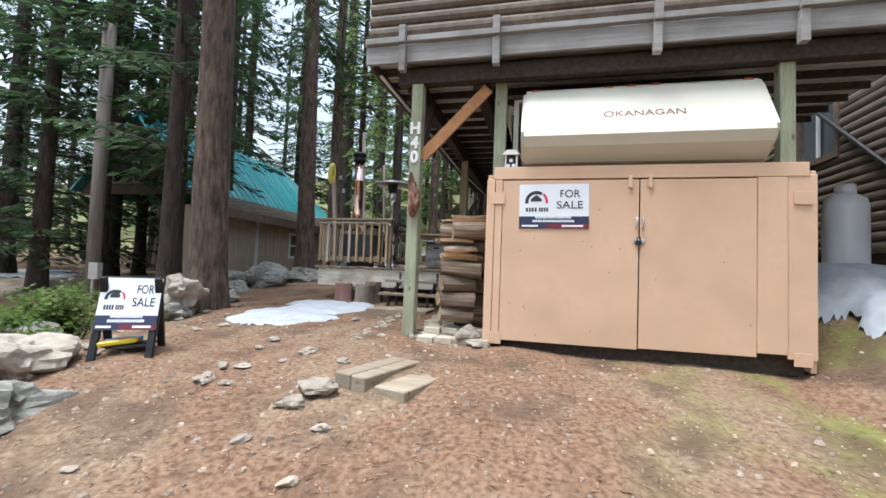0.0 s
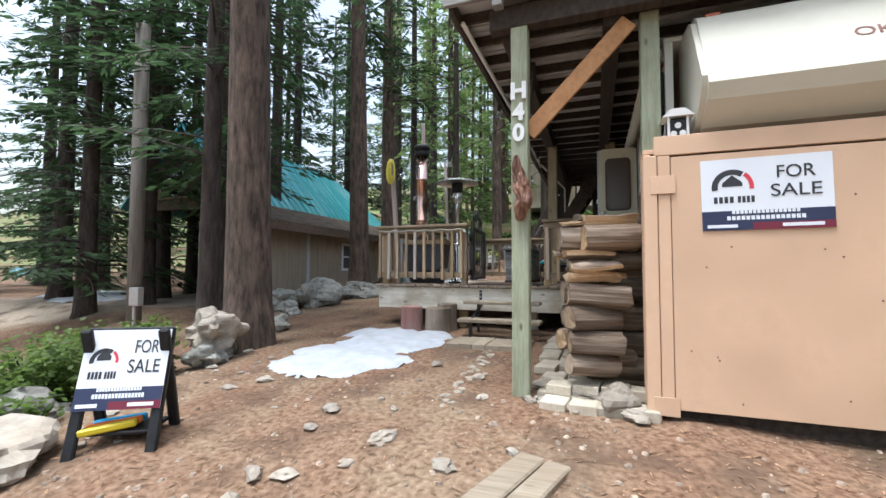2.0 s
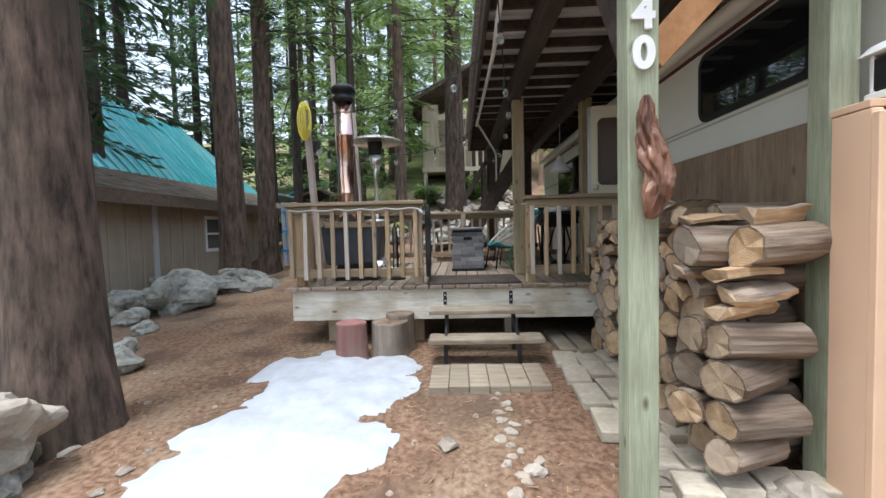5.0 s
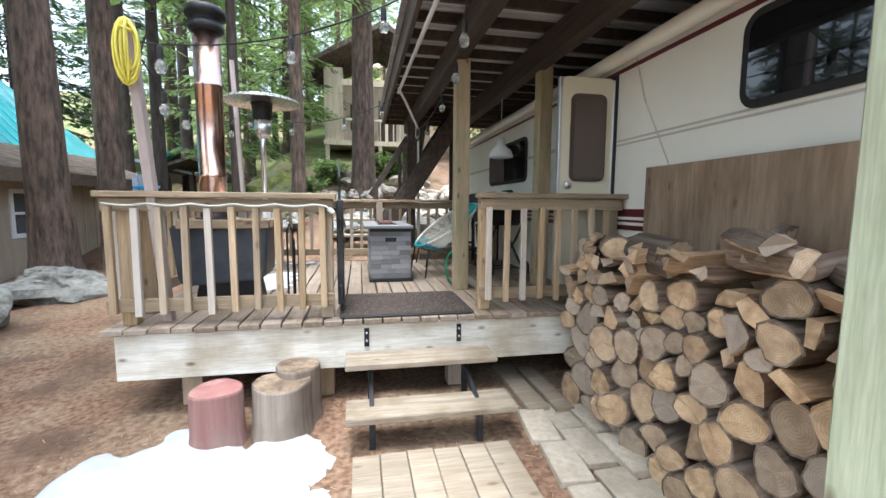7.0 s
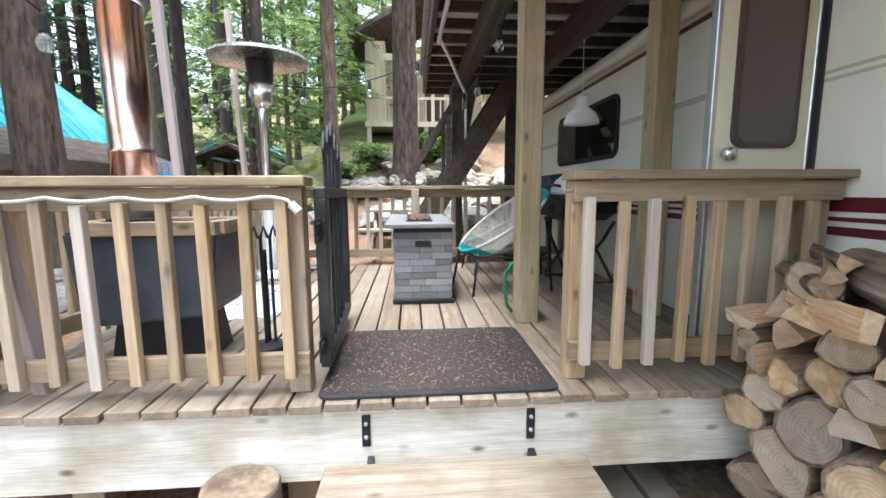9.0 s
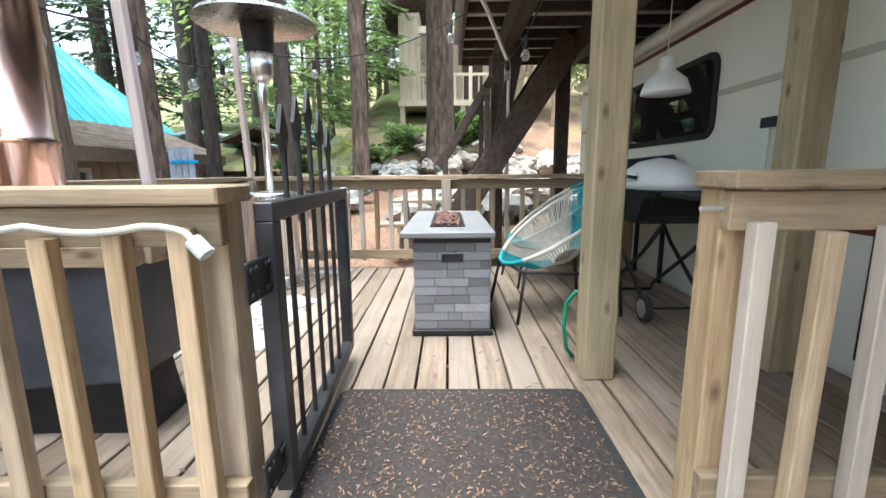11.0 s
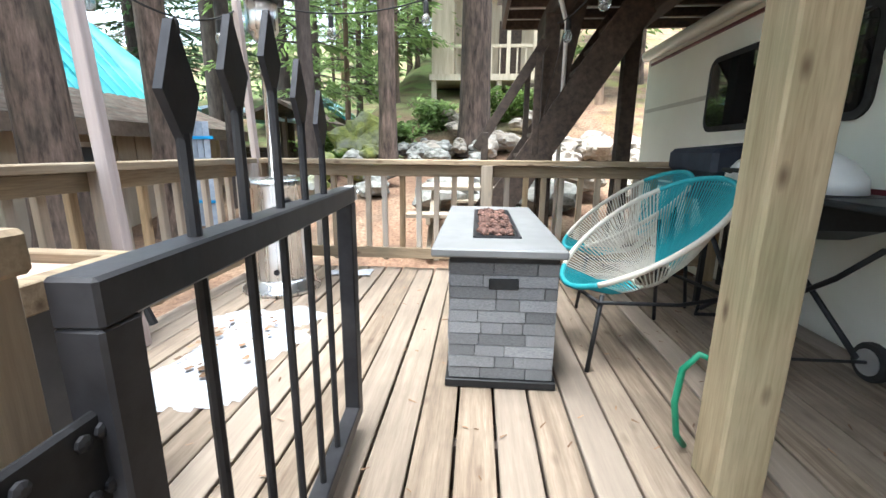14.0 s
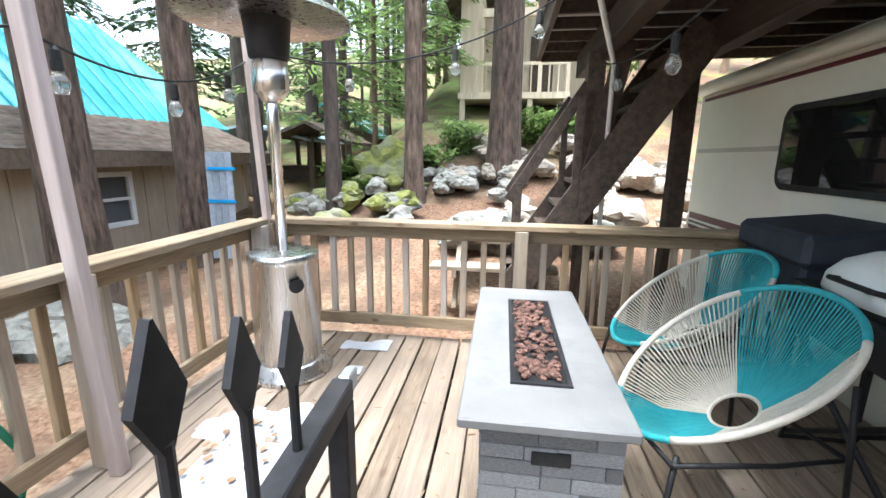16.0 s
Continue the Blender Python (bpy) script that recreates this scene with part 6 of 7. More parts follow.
part("end_roof", prism(bm_new(), [(-8.3, 3.25), (-7.3, 3.62), (-6.2, 3.1), (-6.2, 3.18), (-7.3, 3.72), (-8.3, 3.33)], 18.2, 20.5), M_shingle, t3)
for x in (-11.4, -9.4, -7.7):
    for y in (19.2, 21.8):
        part("post", box(bm_new(), (x, y, 1.2), (x + 0.12, y + 0.12, 3.35)), M_brown_trim, t3)
for k in range(6):
    part("board", box(bm_new(), (-11.0, 20.2, 1.6 + 0.15 * k), (-8.0 - 0.06 * (k % 3), 21.6, 1.74 + 0.15 * k), 0.01), M_dark, t3)
cb = thing("hill_cabin", "pale weathered cabin on stilts among the trees", "house", (-2, 21, 4))
part("wall", box(bm_new(), (-3.5, 20.3, 4.55), (-2.85, 23.5, 7.2)), M_cabin, cb)
part("wall", box(bm_new(), (-2.85, 21.6, 4.55), (0.6, 23.5, 7.0)), M_cabin, cb)
part("roof", prism(bm_new(), [(-4.0, 7.15), (-1.4, 8.6), (1.2, 7.0), (1.2, 7.15), (-1.4, 8.8), (-4.0, 7.3)], 19.9, 23.9), M_shingle, cb)
part("porch_floor", box(bm_new(), (-3.5, 19.7, 4.38), (-0.5, 21.59, 4.545)), M_cabin, cb)
for x in (-3.45, -2.4, -1.6, -0.65):
    part("stilt", box(bm_new(), (x, 19.75, ground_z(x, 19.75) - 0.2), (x + 0.14, 19.89, 4.38)), M_cabin, cb)
# No opening here: a dark sheet on the wall paints the doorway's shade
part("doorway", box(bm_new(), (-1.5, 21.57, 4.6), (-0.8, 21.598, 6.4)), M_dark, cb)
part("window", box(bm_new(), (-2.6, 21.57, 5.2), (-1.9, 21.598, 6.2)), M_glass_dark, cb)
part("porch_beam", box(bm_new(), (-2.845, 19.75, 6.45), (0.1, 19.9, 6.65)), M_cabin, cb)
part("porch_rail", box(bm_new(), (-2.845, 19.78, 5.25), (-0.6, 19.84, 5.33)), M_cabin, cb)
for x in (-2.1, -1.35, -0.62):
    part("porch_post", box(bm_new(), (x, 19.76, 4.55), (x + 0.1, 19.88, 6.45)), M_cabin, cb)
for k in range(9):
    part("baluster", box(bm_new(), (-2.75 + 0.24 * k, 19.79, 4.55), (-2.71 + 0.24 * k, 19.83, 5.25)), M_cabin, cb)
for i in range(4):
    part("porch_step", box(bm_new(), (-0.8, 19.4 - 0.28 * i, 4.2 - 0.19 * i), (0.1, 19.68 - 0.28 * i, 4.25 - 0.19 * i)), M_dark, cb)
for x, y in ((-31.5, 16), (-39, 21)):
    t4 = thing("far_cabin", "far cabin with turquoise roof beyond the track", "house", (x, y, -1.9), "far houses")
    part("wall", box(bm_new(), (x - 3, y, -2.6), (x + 2.2, y + 4, 0.1)), M_brown_trim, t4)
    part("roof", prism(bm_new(), [(x - 3.5, 0.1), (x - 0.4, 1.5), (x + 2.8, 0.0), (x + 2.8, 0.15), (x - 0.4, 1.7), (x - 3.5, 0.25)], y - 0.4, y + 4.4), M_teal_roof, t4)

# ---- log-sided house beside the shed ----
hs_ = thing("log_house", "brown half-log sided house wall with white trim", "house", (5.0, 8, 1.7))
HX = 4.75
part("wall", box(box(box(bm_new(), (HX, 2.4, 1.9), (HX + 0.2, 7.35, 7.5)), (HX, 8.5, 1.9), (HX + 0.2, 14, 7.5)), (HX, 7.35, 1.9), (HX + 0.2, 8.5, 3.55)), M_log_siding, hs_)
part("wall", box(bm_new(), (HX, 7.35, 4.5), (HX + 0.2, 8.5, 7.5)), M_log_siding, hs_)
# Dark strip stands for the shade beneath the house
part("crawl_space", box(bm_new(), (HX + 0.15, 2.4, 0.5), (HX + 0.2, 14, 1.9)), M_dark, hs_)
for i in range(40):
    z = 1.98 + 0.14 * i
    for y0, y1 in (((2.4, 7.33), (8.52, 14)) if 3.5 < z < 4.56 else ((2.4, 14),)):
        b = bm_new()
        prism(b, [(HX - 0.001, z - 0.068), (HX - 0.03, z - 0.055), (HX - 0.045, z - 0.02), (HX - 0.045, z + 0.02), (HX - 0.03, z + 0.055), (HX - 0.001, z + 0.068)], y0, y1)
        part("log_board", b, M_log_siding, hs_)
part("trim_board", box(bm_new(), (HX - 0.075, 2.4, 4.60), (HX - 0.047, 14, 4.76)), M_white, hs_, "white band board")
wn_ = part("window", box(box(box(bm_new(), (HX - 0.06, 7.33, 3.5), (HX + 0.02, 7.43, 4.55)), (HX - 0.06, 8.42, 3.5), (HX + 0.02, 8.52, 4.55)), (HX - 0.07, 7.33, 3.42), (HX + 0.02, 8.52, 3.52)), M_brown_trim, hs_, "dark framed window")
part("mullion", box(bm_new(), (HX - 0.02, 7.88, 3.53), (HX + 0.01, 7.95, 4.55)), M_white, wn_)
part("pane", box(bm_new(), (HX + 0.05, 7.43, 3.53), (HX + 0.06, 8.42, 4.52)), glass("window_glass", (0.12, 0.14, 0.15)), wn_)
part("slanting_pipe", tube(bm_new(), [(HX - 0.09, 8.2, 4.62), (HX - 0.09, 5.6, 2.4)], 0.035, 8), M_black, hs_, "dark slanting stair rail")
part("roof", prism(bm_new(), [(HX - 0.5, 7.5), (HX - 0.5, 7.6), (HX + 5, 10.0), (HX + 5, 9.9)], 2, 14.4), M_shingle, hs_)
pt = thing("propane_tank", "tall white upright propane tank standing in snow", "propane tank", (4.12, 6.2, 1.55))
z0 = ground_z(4.12, 6.2)
part("tank", lathe(bm_new(), [(0.2, z0 - 0.05), (0.23, z0 + 0.05), (0.235, z0 + 0.2), (0.235, 2.45), (0.21, 2.55), (0.12, 2.61), (0.10, 2.62)], (4.12, 6.2, 0), 28), M_tank, pt, smooth=True)
part("collar", lathe(bm_new(), [(0.11, 2.60), (0.11, 2.74), (0.10, 2.74), (0.10, 2.61)], (4.12, 6.2, 0), 20), M_tank, pt, smooth=True)
part("valve", lathe(bm_new(), [(0.03, 2.6), (0.03, 2.70)], (4.12, 6.2, 0), 8), M_alu, pt)

# ---- rocks ----
def boulder(x, y, size, seed, m=None, label="grey lichen-spotted boulder on the dirt", sink=0.25, z=None, grp="boulders"):
    zz = (ground_z(x, y) if z is None else z) + size[2] * (1 - 2 * sink)
    solo("boulder", rock(bm_new(), (x, y, zz), size, seed, 4 if size[0] > 0.22 and y < 12 else 3 if size[0] > 0.09 else 2, 0.38), m or M_rock, label, "boulder", (x, y, zz - size[2] * (1 - 2 * sink)), grp)


for i, (x, y, s) in enumerate(((-6.75, 9.4, (0.55, 0.45, 0.42)), (-6.6, 11.1, (0.8, 0.5, 0.34)), (-6.9, 8.5, (0.2, 0.17, 0.14)), (-6.3, 8.0, (0.16, 0.14, 0.1)), (-7.3, 8.9, (0.35, 0.3, 0.3)),
                               (-5.6, 6.8, (0.2, 0.16, 0.13)), (-5.3, 6.1, (0.18, 0.14, 0.11)), (-6.0, 7.3, (0.14, 0.14, 0.1)), (-7.6, 10.3, (0.4, 0.4, 0.3)))):
    boulder(x, y, s, 100 + i)
boulder(-4.75, 4.75, (0.26, 0.22, 0.22), 120, M_pale_rock, "pale tan boulder on a darker stone", 0.1, ground_z(-4.75, 4.75) + 0.16)
boulder(-4.75, 4.7, (0.24, 0.2, 0.16), 121, M_rock)
boulder(-4.95, 5.1, (0.25, 0.2, 0.24), 122, M_moss, "mossy boulder at the foot of the big tree")
for i, (x, y, s) in enumerate(((-4.3, 2.5, (0.45, 0.35, 0.26)), (-3.5, 1.75, (0.42, 0.34, 0.24)), (-3.3, 1.35, (0.35, 0.28, 0.2)), (-4.9, 3.1, (0.35, 0.3, 0.2)), (-4.4, 1.6, (0.5, 0.4, 0.25)))):
    boulder(x, y, s, 140 + i, M_rock if i != 0 else M_pale_rock, sink=0.35)
# flat stones by the post
for i, (x, y, s) in enumerate(((-0.95, 4.85, (0.20, 0.15, 0.05)), (-0.72, 4.72, (0.19, 0.15, 0.06)), (-0.52, 4.55, (0.15, 0.13, 0.11)), (-0.98, 4.5, (0.13, 0.09, 0.03)), (-0.8, 4.45, (0.1, 0.08, 0.03)), (-0.4, 4.4, (0.1, 0.08, 0.05)), (-1.02, 5.0, (0.15, 0.12, 0.05)))):
    boulder(x, y, s, 160 + i, M_pale_rock, "pale flat broken stone by the post", 0.2, grp="flat stones")
for i, (x, y, s) in enumerate(((-1.5, 2.55, (0.10, 0.08, 0.05)), (-2.45, 2.75, (0.13, 0.07, 0.04)), (-1.25, 1.5, (0.07, 0.05, 0.03)), (-0.6, 1.6, (0.05, 0.04, 0.03)), (-2.0, 3.6, (0.1, 0.07, 0.03)), (-2.6, 3.9, (0.08, 0.06, 0.03)), (3.1, 3.6, (0.16, 0.12, 0.06)), (2.9, 3.2, (0.14, 0.1, 0.05)), (-1.5, 3.4, (0.09, 0.06, 0.03)), (-1.1, 2.3, (0.06, 0.05, 0.03)))):
    boulder(x, y, s, 180 + i, M_pale_rock, "pale loose stone lying on the dirt", 0.3, grp="loose stones")
rng = random.Random(51)
for i in range(46):
    x, y = rng.uniform(-4.6, -0.9), rng.uniform(0.9, 5.2)
    if -3.9 < x < -2.4 and y > 4.3:
        x -= 1.5
    q = rng.uniform(0.025, 0.075)
    boulder(x, y, (q, q * rng.uniform(0.6, 0.9), q * rng.uniform(0.3, 0.5)), 700 + i, M_pale_rock, "pale loose stone lying on the dirt", 0.3, grp="loose stones")
# hillside rock wall behind the deck
rng = random.Random(33)
k = 0
for (cx, cy, w, d, n, big) in ((-3.2, 15.6, 1.3, 0.7, 34, 0.17), (-1.6, 16.6, 1.6, 0.9, 40, 0.2), (-2.0, 13.6, 0.9, 0.5, 14, 0.2), (0.0, 15.0, 1.2, 1.5, 34, 0.24), (-4.6, 14.5, 0.9, 1.2, 26, 0.2), (-5.6, 15.5, 0.9, 1.4, 16, 0.22)):
    for i in range(n):
        x, y = cx + rng.uniform(-w, w), cy + rng.uniform(-d, d)
        s = big * rng.uniform(0.5, 1.25)
        k += 1
        moss = cx < -4 and rng.random() < 0.6
        boulder(x, y, (s * 1.2, s, s * 0.75), 300 + k, M_moss if moss else M_pale_rock if cx > -2.5 else M_rock, "mossy stone on the bank behind the deck" if moss else "broken stone in the bank behind the deck", 0.2, ground_z(x, y) + rng.uniform(0, 0.25), grp="bank stones")
boulder(-4.55, 16.0, (0.55, 0.5, 0.5), 280, M_moss, "large moss-covered boulder behind the deck", 0.2, 2.3)
boulder(-2.4, 13.3, (0.75, 0.5, 0.35), 281, M_rock, "large flat grey rock in the bank")
boulder(-1.2, 13.4, (0.6, 0.45, 0.3), 282, M_rock, "large flat grey rock in the bank")

# pebbles and litter
b = bm_new()
rng = random.Random(17)
pv, pf_ = [], []
for i in range(3000):
    x, y = rng.uniform(-5.2, 3.6), rng.triangular(-0.6, 7.0, 2.0)
    if noise.noise((x * 0.9, y * 0.9, 4)) < -0.25 and rng.random() < 0.7:
        continue
    s = 0.006 + 0.022 * rng.random() ** 3 + (0.02 if rng.random() < 0.04 else 0)
    z = ground_z(x, y)
    a = rng.uniform(0, 6.28)
    o = len(pv)
    for kk in range(5):
        r = s * rng.uniform(0.7, 1.25)
        pv.append((x + r * math.cos(a + kk * 1.257), y + r * math.sin(a + kk * 1.257), z - 0.002))
    for kk in range(5):
        r = s * rng.uniform(0.45, 0.75)
        pv.append((x + r * math.cos(a + kk * 1.257), y + r * math.sin(a + kk * 1.257), z + s * rng.uniform(0.35, 0.65)))
    pf_.append((o + 5, o + 6, o + 7, o + 8, o + 9))
    for kk in range(5):
        pf_.append((o + kk, o + (kk + 1) % 5, o + 5 + (kk + 1) % 5, o + 5 + kk))
pm = bpy.data.meshes.new("gravel")
pm.from_pydata(pv, [], pf_)
pm.materials.append(M_pebble)
tagged(new("gravel", pm), "small pale pebbles strewn over the dirt", "gravel", kind="stuff")
b.free()


def litter(name, area, zfun, count, length, seed, label, material):
    rg = random.Random(seed)
    v, f = [], []
    for i in range(count):
        x, y = rg.uniform(area[0], area[1]), rg.uniform(area[2], area[3])
        z = zfun(x, y) + 0.003
        a = rg.uniform(0, 6.28)
        L, w = length * rg.uniform(0.5, 1.5), 0.0022 + length * 0.03
        dx, dy = math.cos(a) * L / 2, math.sin(a) * L / 2
        nx_, ny_ = -math.sin(a) * w, math.cos(a) * w
        o = len(v)
        v += [(x - dx - nx_, y - dy - ny_, z), (x + dx - nx_, y + dy - ny_, z + rg.uniform(0, 0.008)), (x + dx + nx_, y + dy + ny_, z + 0.004), (x - dx + nx_, y - dy + ny_, z + 0.002)]
        f.append((o, o + 1, o + 2, o + 3))
    me = bpy.data.meshes.new(name)
    me.from_pydata(v, [], f)
    me.materials.append(material)
    return tagged(new(name, me), label, "litter", kind="stuff")


litter("needle_litter", (-5, 3.4, -0.4, 7.0), ground_z, 9000, 0.045, 3, "brown conifer needles and twigs on the dirt", M_litter)
litter("mat_needles", (-2.44, -1.45, 7.16, 7.94), lambda x, y: D + 0.018, 1500, 0.012, 4, "dry needles caught on the doormat", mat("dry_needles", (0.11, 0.065, 0.04), (0.20, 0.13, 0.085), 0.9, scale=30, bump=0, vary=0.4, island=True))
litter("deck_needles", (-3.8, -0.6, 7.1, 10.3), lambda x, y: D + 0.001, 260, 0.03, 5, "few dry needles on the deck", M_litter)

# ---- wooden step blocks, slabs and pavers ----
ws = thing("step_block", "low pale plank step block set into the slope", "step", (-1.05, 3.2, 0.4), "slope steps")
q = pose(-1.07, 3.26, 0.50, 0, 0, -17)
part("plank", box(bm_new(), (-0.17, -0.40, -0.2), (-0.003, 0.40, 0.06), 0.01, q), M_slab, ws)
part("plank", box(bm_new(), (0.003, -0.40, -0.2), (0.15, 0.40, 0.055), 0.01, q), M_slab, ws)
ws = thing("step_block", "lower pale plank step block set into the slope", "step", (-0.7, 3.0, 0.3), "slope steps")
q = pose(-0.74, 3.14, 0.475, 0, 0, -17)
part("plank", box(bm_new(), (-0.12, -0.36, -0.25), (0.17, 0.36, 0.03), 0.01, q), M_slab, ws)
boulder(-1.42, 2.82, (0.16, 0.13, 0.06), 290, M_pale_rock, "pale flat stone beside the step block", 0.2)
walkp = thing("plank_landing", "worn square plank landing before the steps", "landing", (-1.9, 6.2, 0.78), kind="structure")
for i in range(6):
    x = -2.36 + 0.162 * i
    part("plank", box(bm_new(), (x, 5.86, 0.70), (x + 0.157, 6.42, ground_z(-1.9, 6.15) + 0.035 + 0.004 * (i % 3)), 0.005), M_slab, walkp)
pv_mesh = to_mesh("paver", box(bm_new(), (-0.098, -0.195, -0.07), (0.098, 0.195, 0.0), 0.006), M_paver)
path = thing("paver_path", "pale paving bricks laid beside the woodpile", "path", (-0.95, 5.6, 0.78), kind="structure")
rng = random.Random(9)
for j in range(5):
    for i in range(3):
        if j == 0 and i == 0:
            continue
        x, y = -1.12 + 0.203 * i + rng.uniform(-0.012, 0.012), 4.98 + 0.40 * j + rng.uniform(-0.015, 0.015) + 0.1 * (i % 2)
        piece("paver", pv_mesh, path, pose(x, y, ground_z(x, y) + 0.045 + rng.uniform(-0.01, 0.01), rng.uniform(-1.5, 1.5), rng.uniform(-1.5, 1.5), rng.uniform(-3, 3) + (1 if i else -4)))
pile = thing("paver_pile", "loose pale paving bricks stacked by the post", "bricks", (-0.9, 5.0, 0.7))
for layer, (y, cols, x0) in enumerate(((4.46, 4, -0.98), (4.68, 4, -1.02), (4.68, 4, -0.95), (4.90, 3, -1.06), (4.90, 3, -1.02))):
    for k in range(cols):
        x = x0 + 0.205 * k + rng.uniform(-0.02, 0.02)
        lift = 0.115 if layer in (2, 4) else 0.035
        piece("brick", pv_mesh, pile, pose(x, y + rng.uniform(-0.03, 0.03), ground_z(-0.7, 4.68) + lift + rng.uniform(-0.004, 0.004), rng.uniform(-2, 2), rng.uniform(-2, 2), rng.uniform(-9, 9)) @ Matrix.Diagonal((0.98, 0.5, 1.1, 1)))
curb = bm_new()
rng = random.Random(14)
for i in range(26):
    y = 4.2 + 0.075 * i
    q = rng.uniform(0.6, 1.3)
    rock(curb, (-1.8 + 0.05 * math.sin(i * 1.7), y + rng.uniform(-0.02, 0.02), ground_z(-1.8, y)), (0.03 * q, 0.045 * q, 0.016), 500 + i, 2, 0.4)
solo("stone_edging", curb, M_pale_rock, "line of small pale edging stones along the path", "edging", (-1.8, 5, 0.7), kind="stuff")
solo("fallen_board", box(box(bm_new(), (-1.12, 6.75, ground_z(-1, 7)), (-0.95, 7.6, ground_z(-1, 7) + 0.05), 0.005), (-0.92, 6.7, ground_z(-0.9, 7) + 0.002), (-0.78, 7.5, ground_z(-0.9, 7) + 0.055), 0.005), M_slab, "grey boards lying under the deck edge", "boards", (-1, 7.1, 0.8))

# lantern on the shed
ln = thing("garden_lantern", "small white square lantern on the shed top", "lantern", (-0.1, 4.6, 2.58))
part("body", box(bm_new(), (-0.15, 4.53, 2.62), (-0.02, 4.66, 2.77), 0.008), M_black, ln)
for x in (-0.155, -0.03):
    for y in (4.525, 4.65):
        part("corner", box(bm_new(), (x, y, 2.61), (x + 0.018, y + 0.018, 2.785), 0.003), M_white, ln)
part("roof", prism(bm_new(), [(-0.19, 2.785), (0.02, 2.785), (-0.04, 2.84), (-0.13, 2.84)], 4.50, 4.69), M_white, ln)
part("base", box(bm_new(), (-0.17, 4.51, 2.575), (0.0, 4.68, 2.61), 0.005), M_white, ln)
for x, z in ((-0.115, 2.66), (-0.055, 2.66), (-0.085, 2.72)):
    b = lathe(bm_new(), [(0.022, 0), (0.022, 0.004)], n=12)
    bmesh.ops.transform(b, matrix=pose(x, 4.529, z, 90), verts=b.verts)
    part("pane_ornament", b, M_white, ln)

# picnic table behind the deck
pn = thing("picnic_table", "weathered wooden picnic table behind the deck", "picnic table", (-2.3, 12.2, 1.4))
for i in range(5):
    part("top_board", box(bm_new(), (-2.75, 11.9 + 0.15 * i, 1.98), (-1.6, 12.04 + 0.15 * i, 2.02), 0.004), M_slab, pn)
for y in (11.45, 12.85):
    part("bench", box(bm_new(), (-2.85, y, 1.72), (-1.6, y + 0.24, 1.76), 0.004), M_slab, pn)
for x in (-2.6, -1.8):
    part("leg_frame", bar(bm_new(), (x, 11.5, 1.30), (x, 12.1, 1.97), 0.05, 0.09), M_slab, pn)
    part("leg_frame", bar(bm_new(), (x, 13.0, 1.30), (x, 12.4, 1.97), 0.05, 0.09), M_slab, pn)
    part("cross_bar", bar(bm_new(), (x, 11.45, 1.69), (x, 13.08, 1.69), 0.05, 0.09), M_slab, pn)

# utility pole with meter box, sled against a tree
up = thing("utility_pole", "old grey wooden utility pole with a meter box", "pole", (-9.2, 6.9, 0.2))
part("pole", tube(bm_new(), [(-9.2, 6.9, -0.3), (-9.25, 6.9, 6.6)], 0.13, 14), M_grey_pole, up, smooth=True)
part("meter_box", box(bm_new(), (-9.05, 6.68, 0.95), (-8.8, 6.8, 1.3), 0.01), M_alu, up, "grey meter box")
part("conduit", tube(bm_new(), [(-9.0, 6.76, 0.0), (-9.0, 6.76, 0.95)], 0.03, 8), M_alu, up)
sd = thing("sled", "old blue and grey wooden sled leaning on a tree", "sled", (-6.4, 13.4, 1.2))
for i in range(4):
    part("slat", bar(bm_new(), (-6.62 + 0.11 * i, 13.45, 1.2), (-6.72 + 0.11 * i, 13.62, 2.85), 0.09, 0.015), mat("blue_grey_slat", (0.22, 0.25, 0.30), (0.32, 0.35, 0.38), 0.7, scale=14, bump=0.1), sd)
for z in (1.6, 2.1, 2.6):
    part("cross_bar", bar(bm_new(), (-6.72, 13.43 + 0.1 * (z - 1.2), z), (-6.25, 13.43 + 0.1 * (z - 1.2), z), 0.03, 0.05), M_toy[2], sd)

# ---- trees ----
def trunk_bm(x, y, r, h, lean=(0, 0), z0=None, flare=1.5, n=16):
    z0 = ground_z(x, y) - 0.15 if z0 is None else z0
    b = bm_new()
    rings = []
    for k, t in enumerate((0, 0.012, 0.035, 0.08, 0.2, 0.4, 0.6, 0.8, 1.0)):
        z = z0 + h * t
        rr = r * (flare - (flare - 1) * min(1, t / 0.05) ** 0.5) * (1 - 0.72 * t)
        ring = []
        for i in range(n):
            a = 2 * math.pi * i / n
            kk = 1 + (0.13 * math.sin(a * 4 + x) * max(0, 1 - t / 0.05) if t < 0.05 else 0) + 0.06 * noise.noise((math.cos(a) * 2, math.sin(a) * 2, z * 0.8 + x))
            ring.append(b.verts.new((x + lean[0] * t * h + rr * kk * math.cos(a), y + lean[1] * t * h + rr * kk * math.sin(a), z)))
        rings.append(ring)
    for u, v in zip(rings, rings[1:]):
        for i in range(n):
            b.faces.new((u[i], u[(i + 1) % n], v[(i + 1) % n], v[i]))
    b.faces.new(rings[-1])
    return b


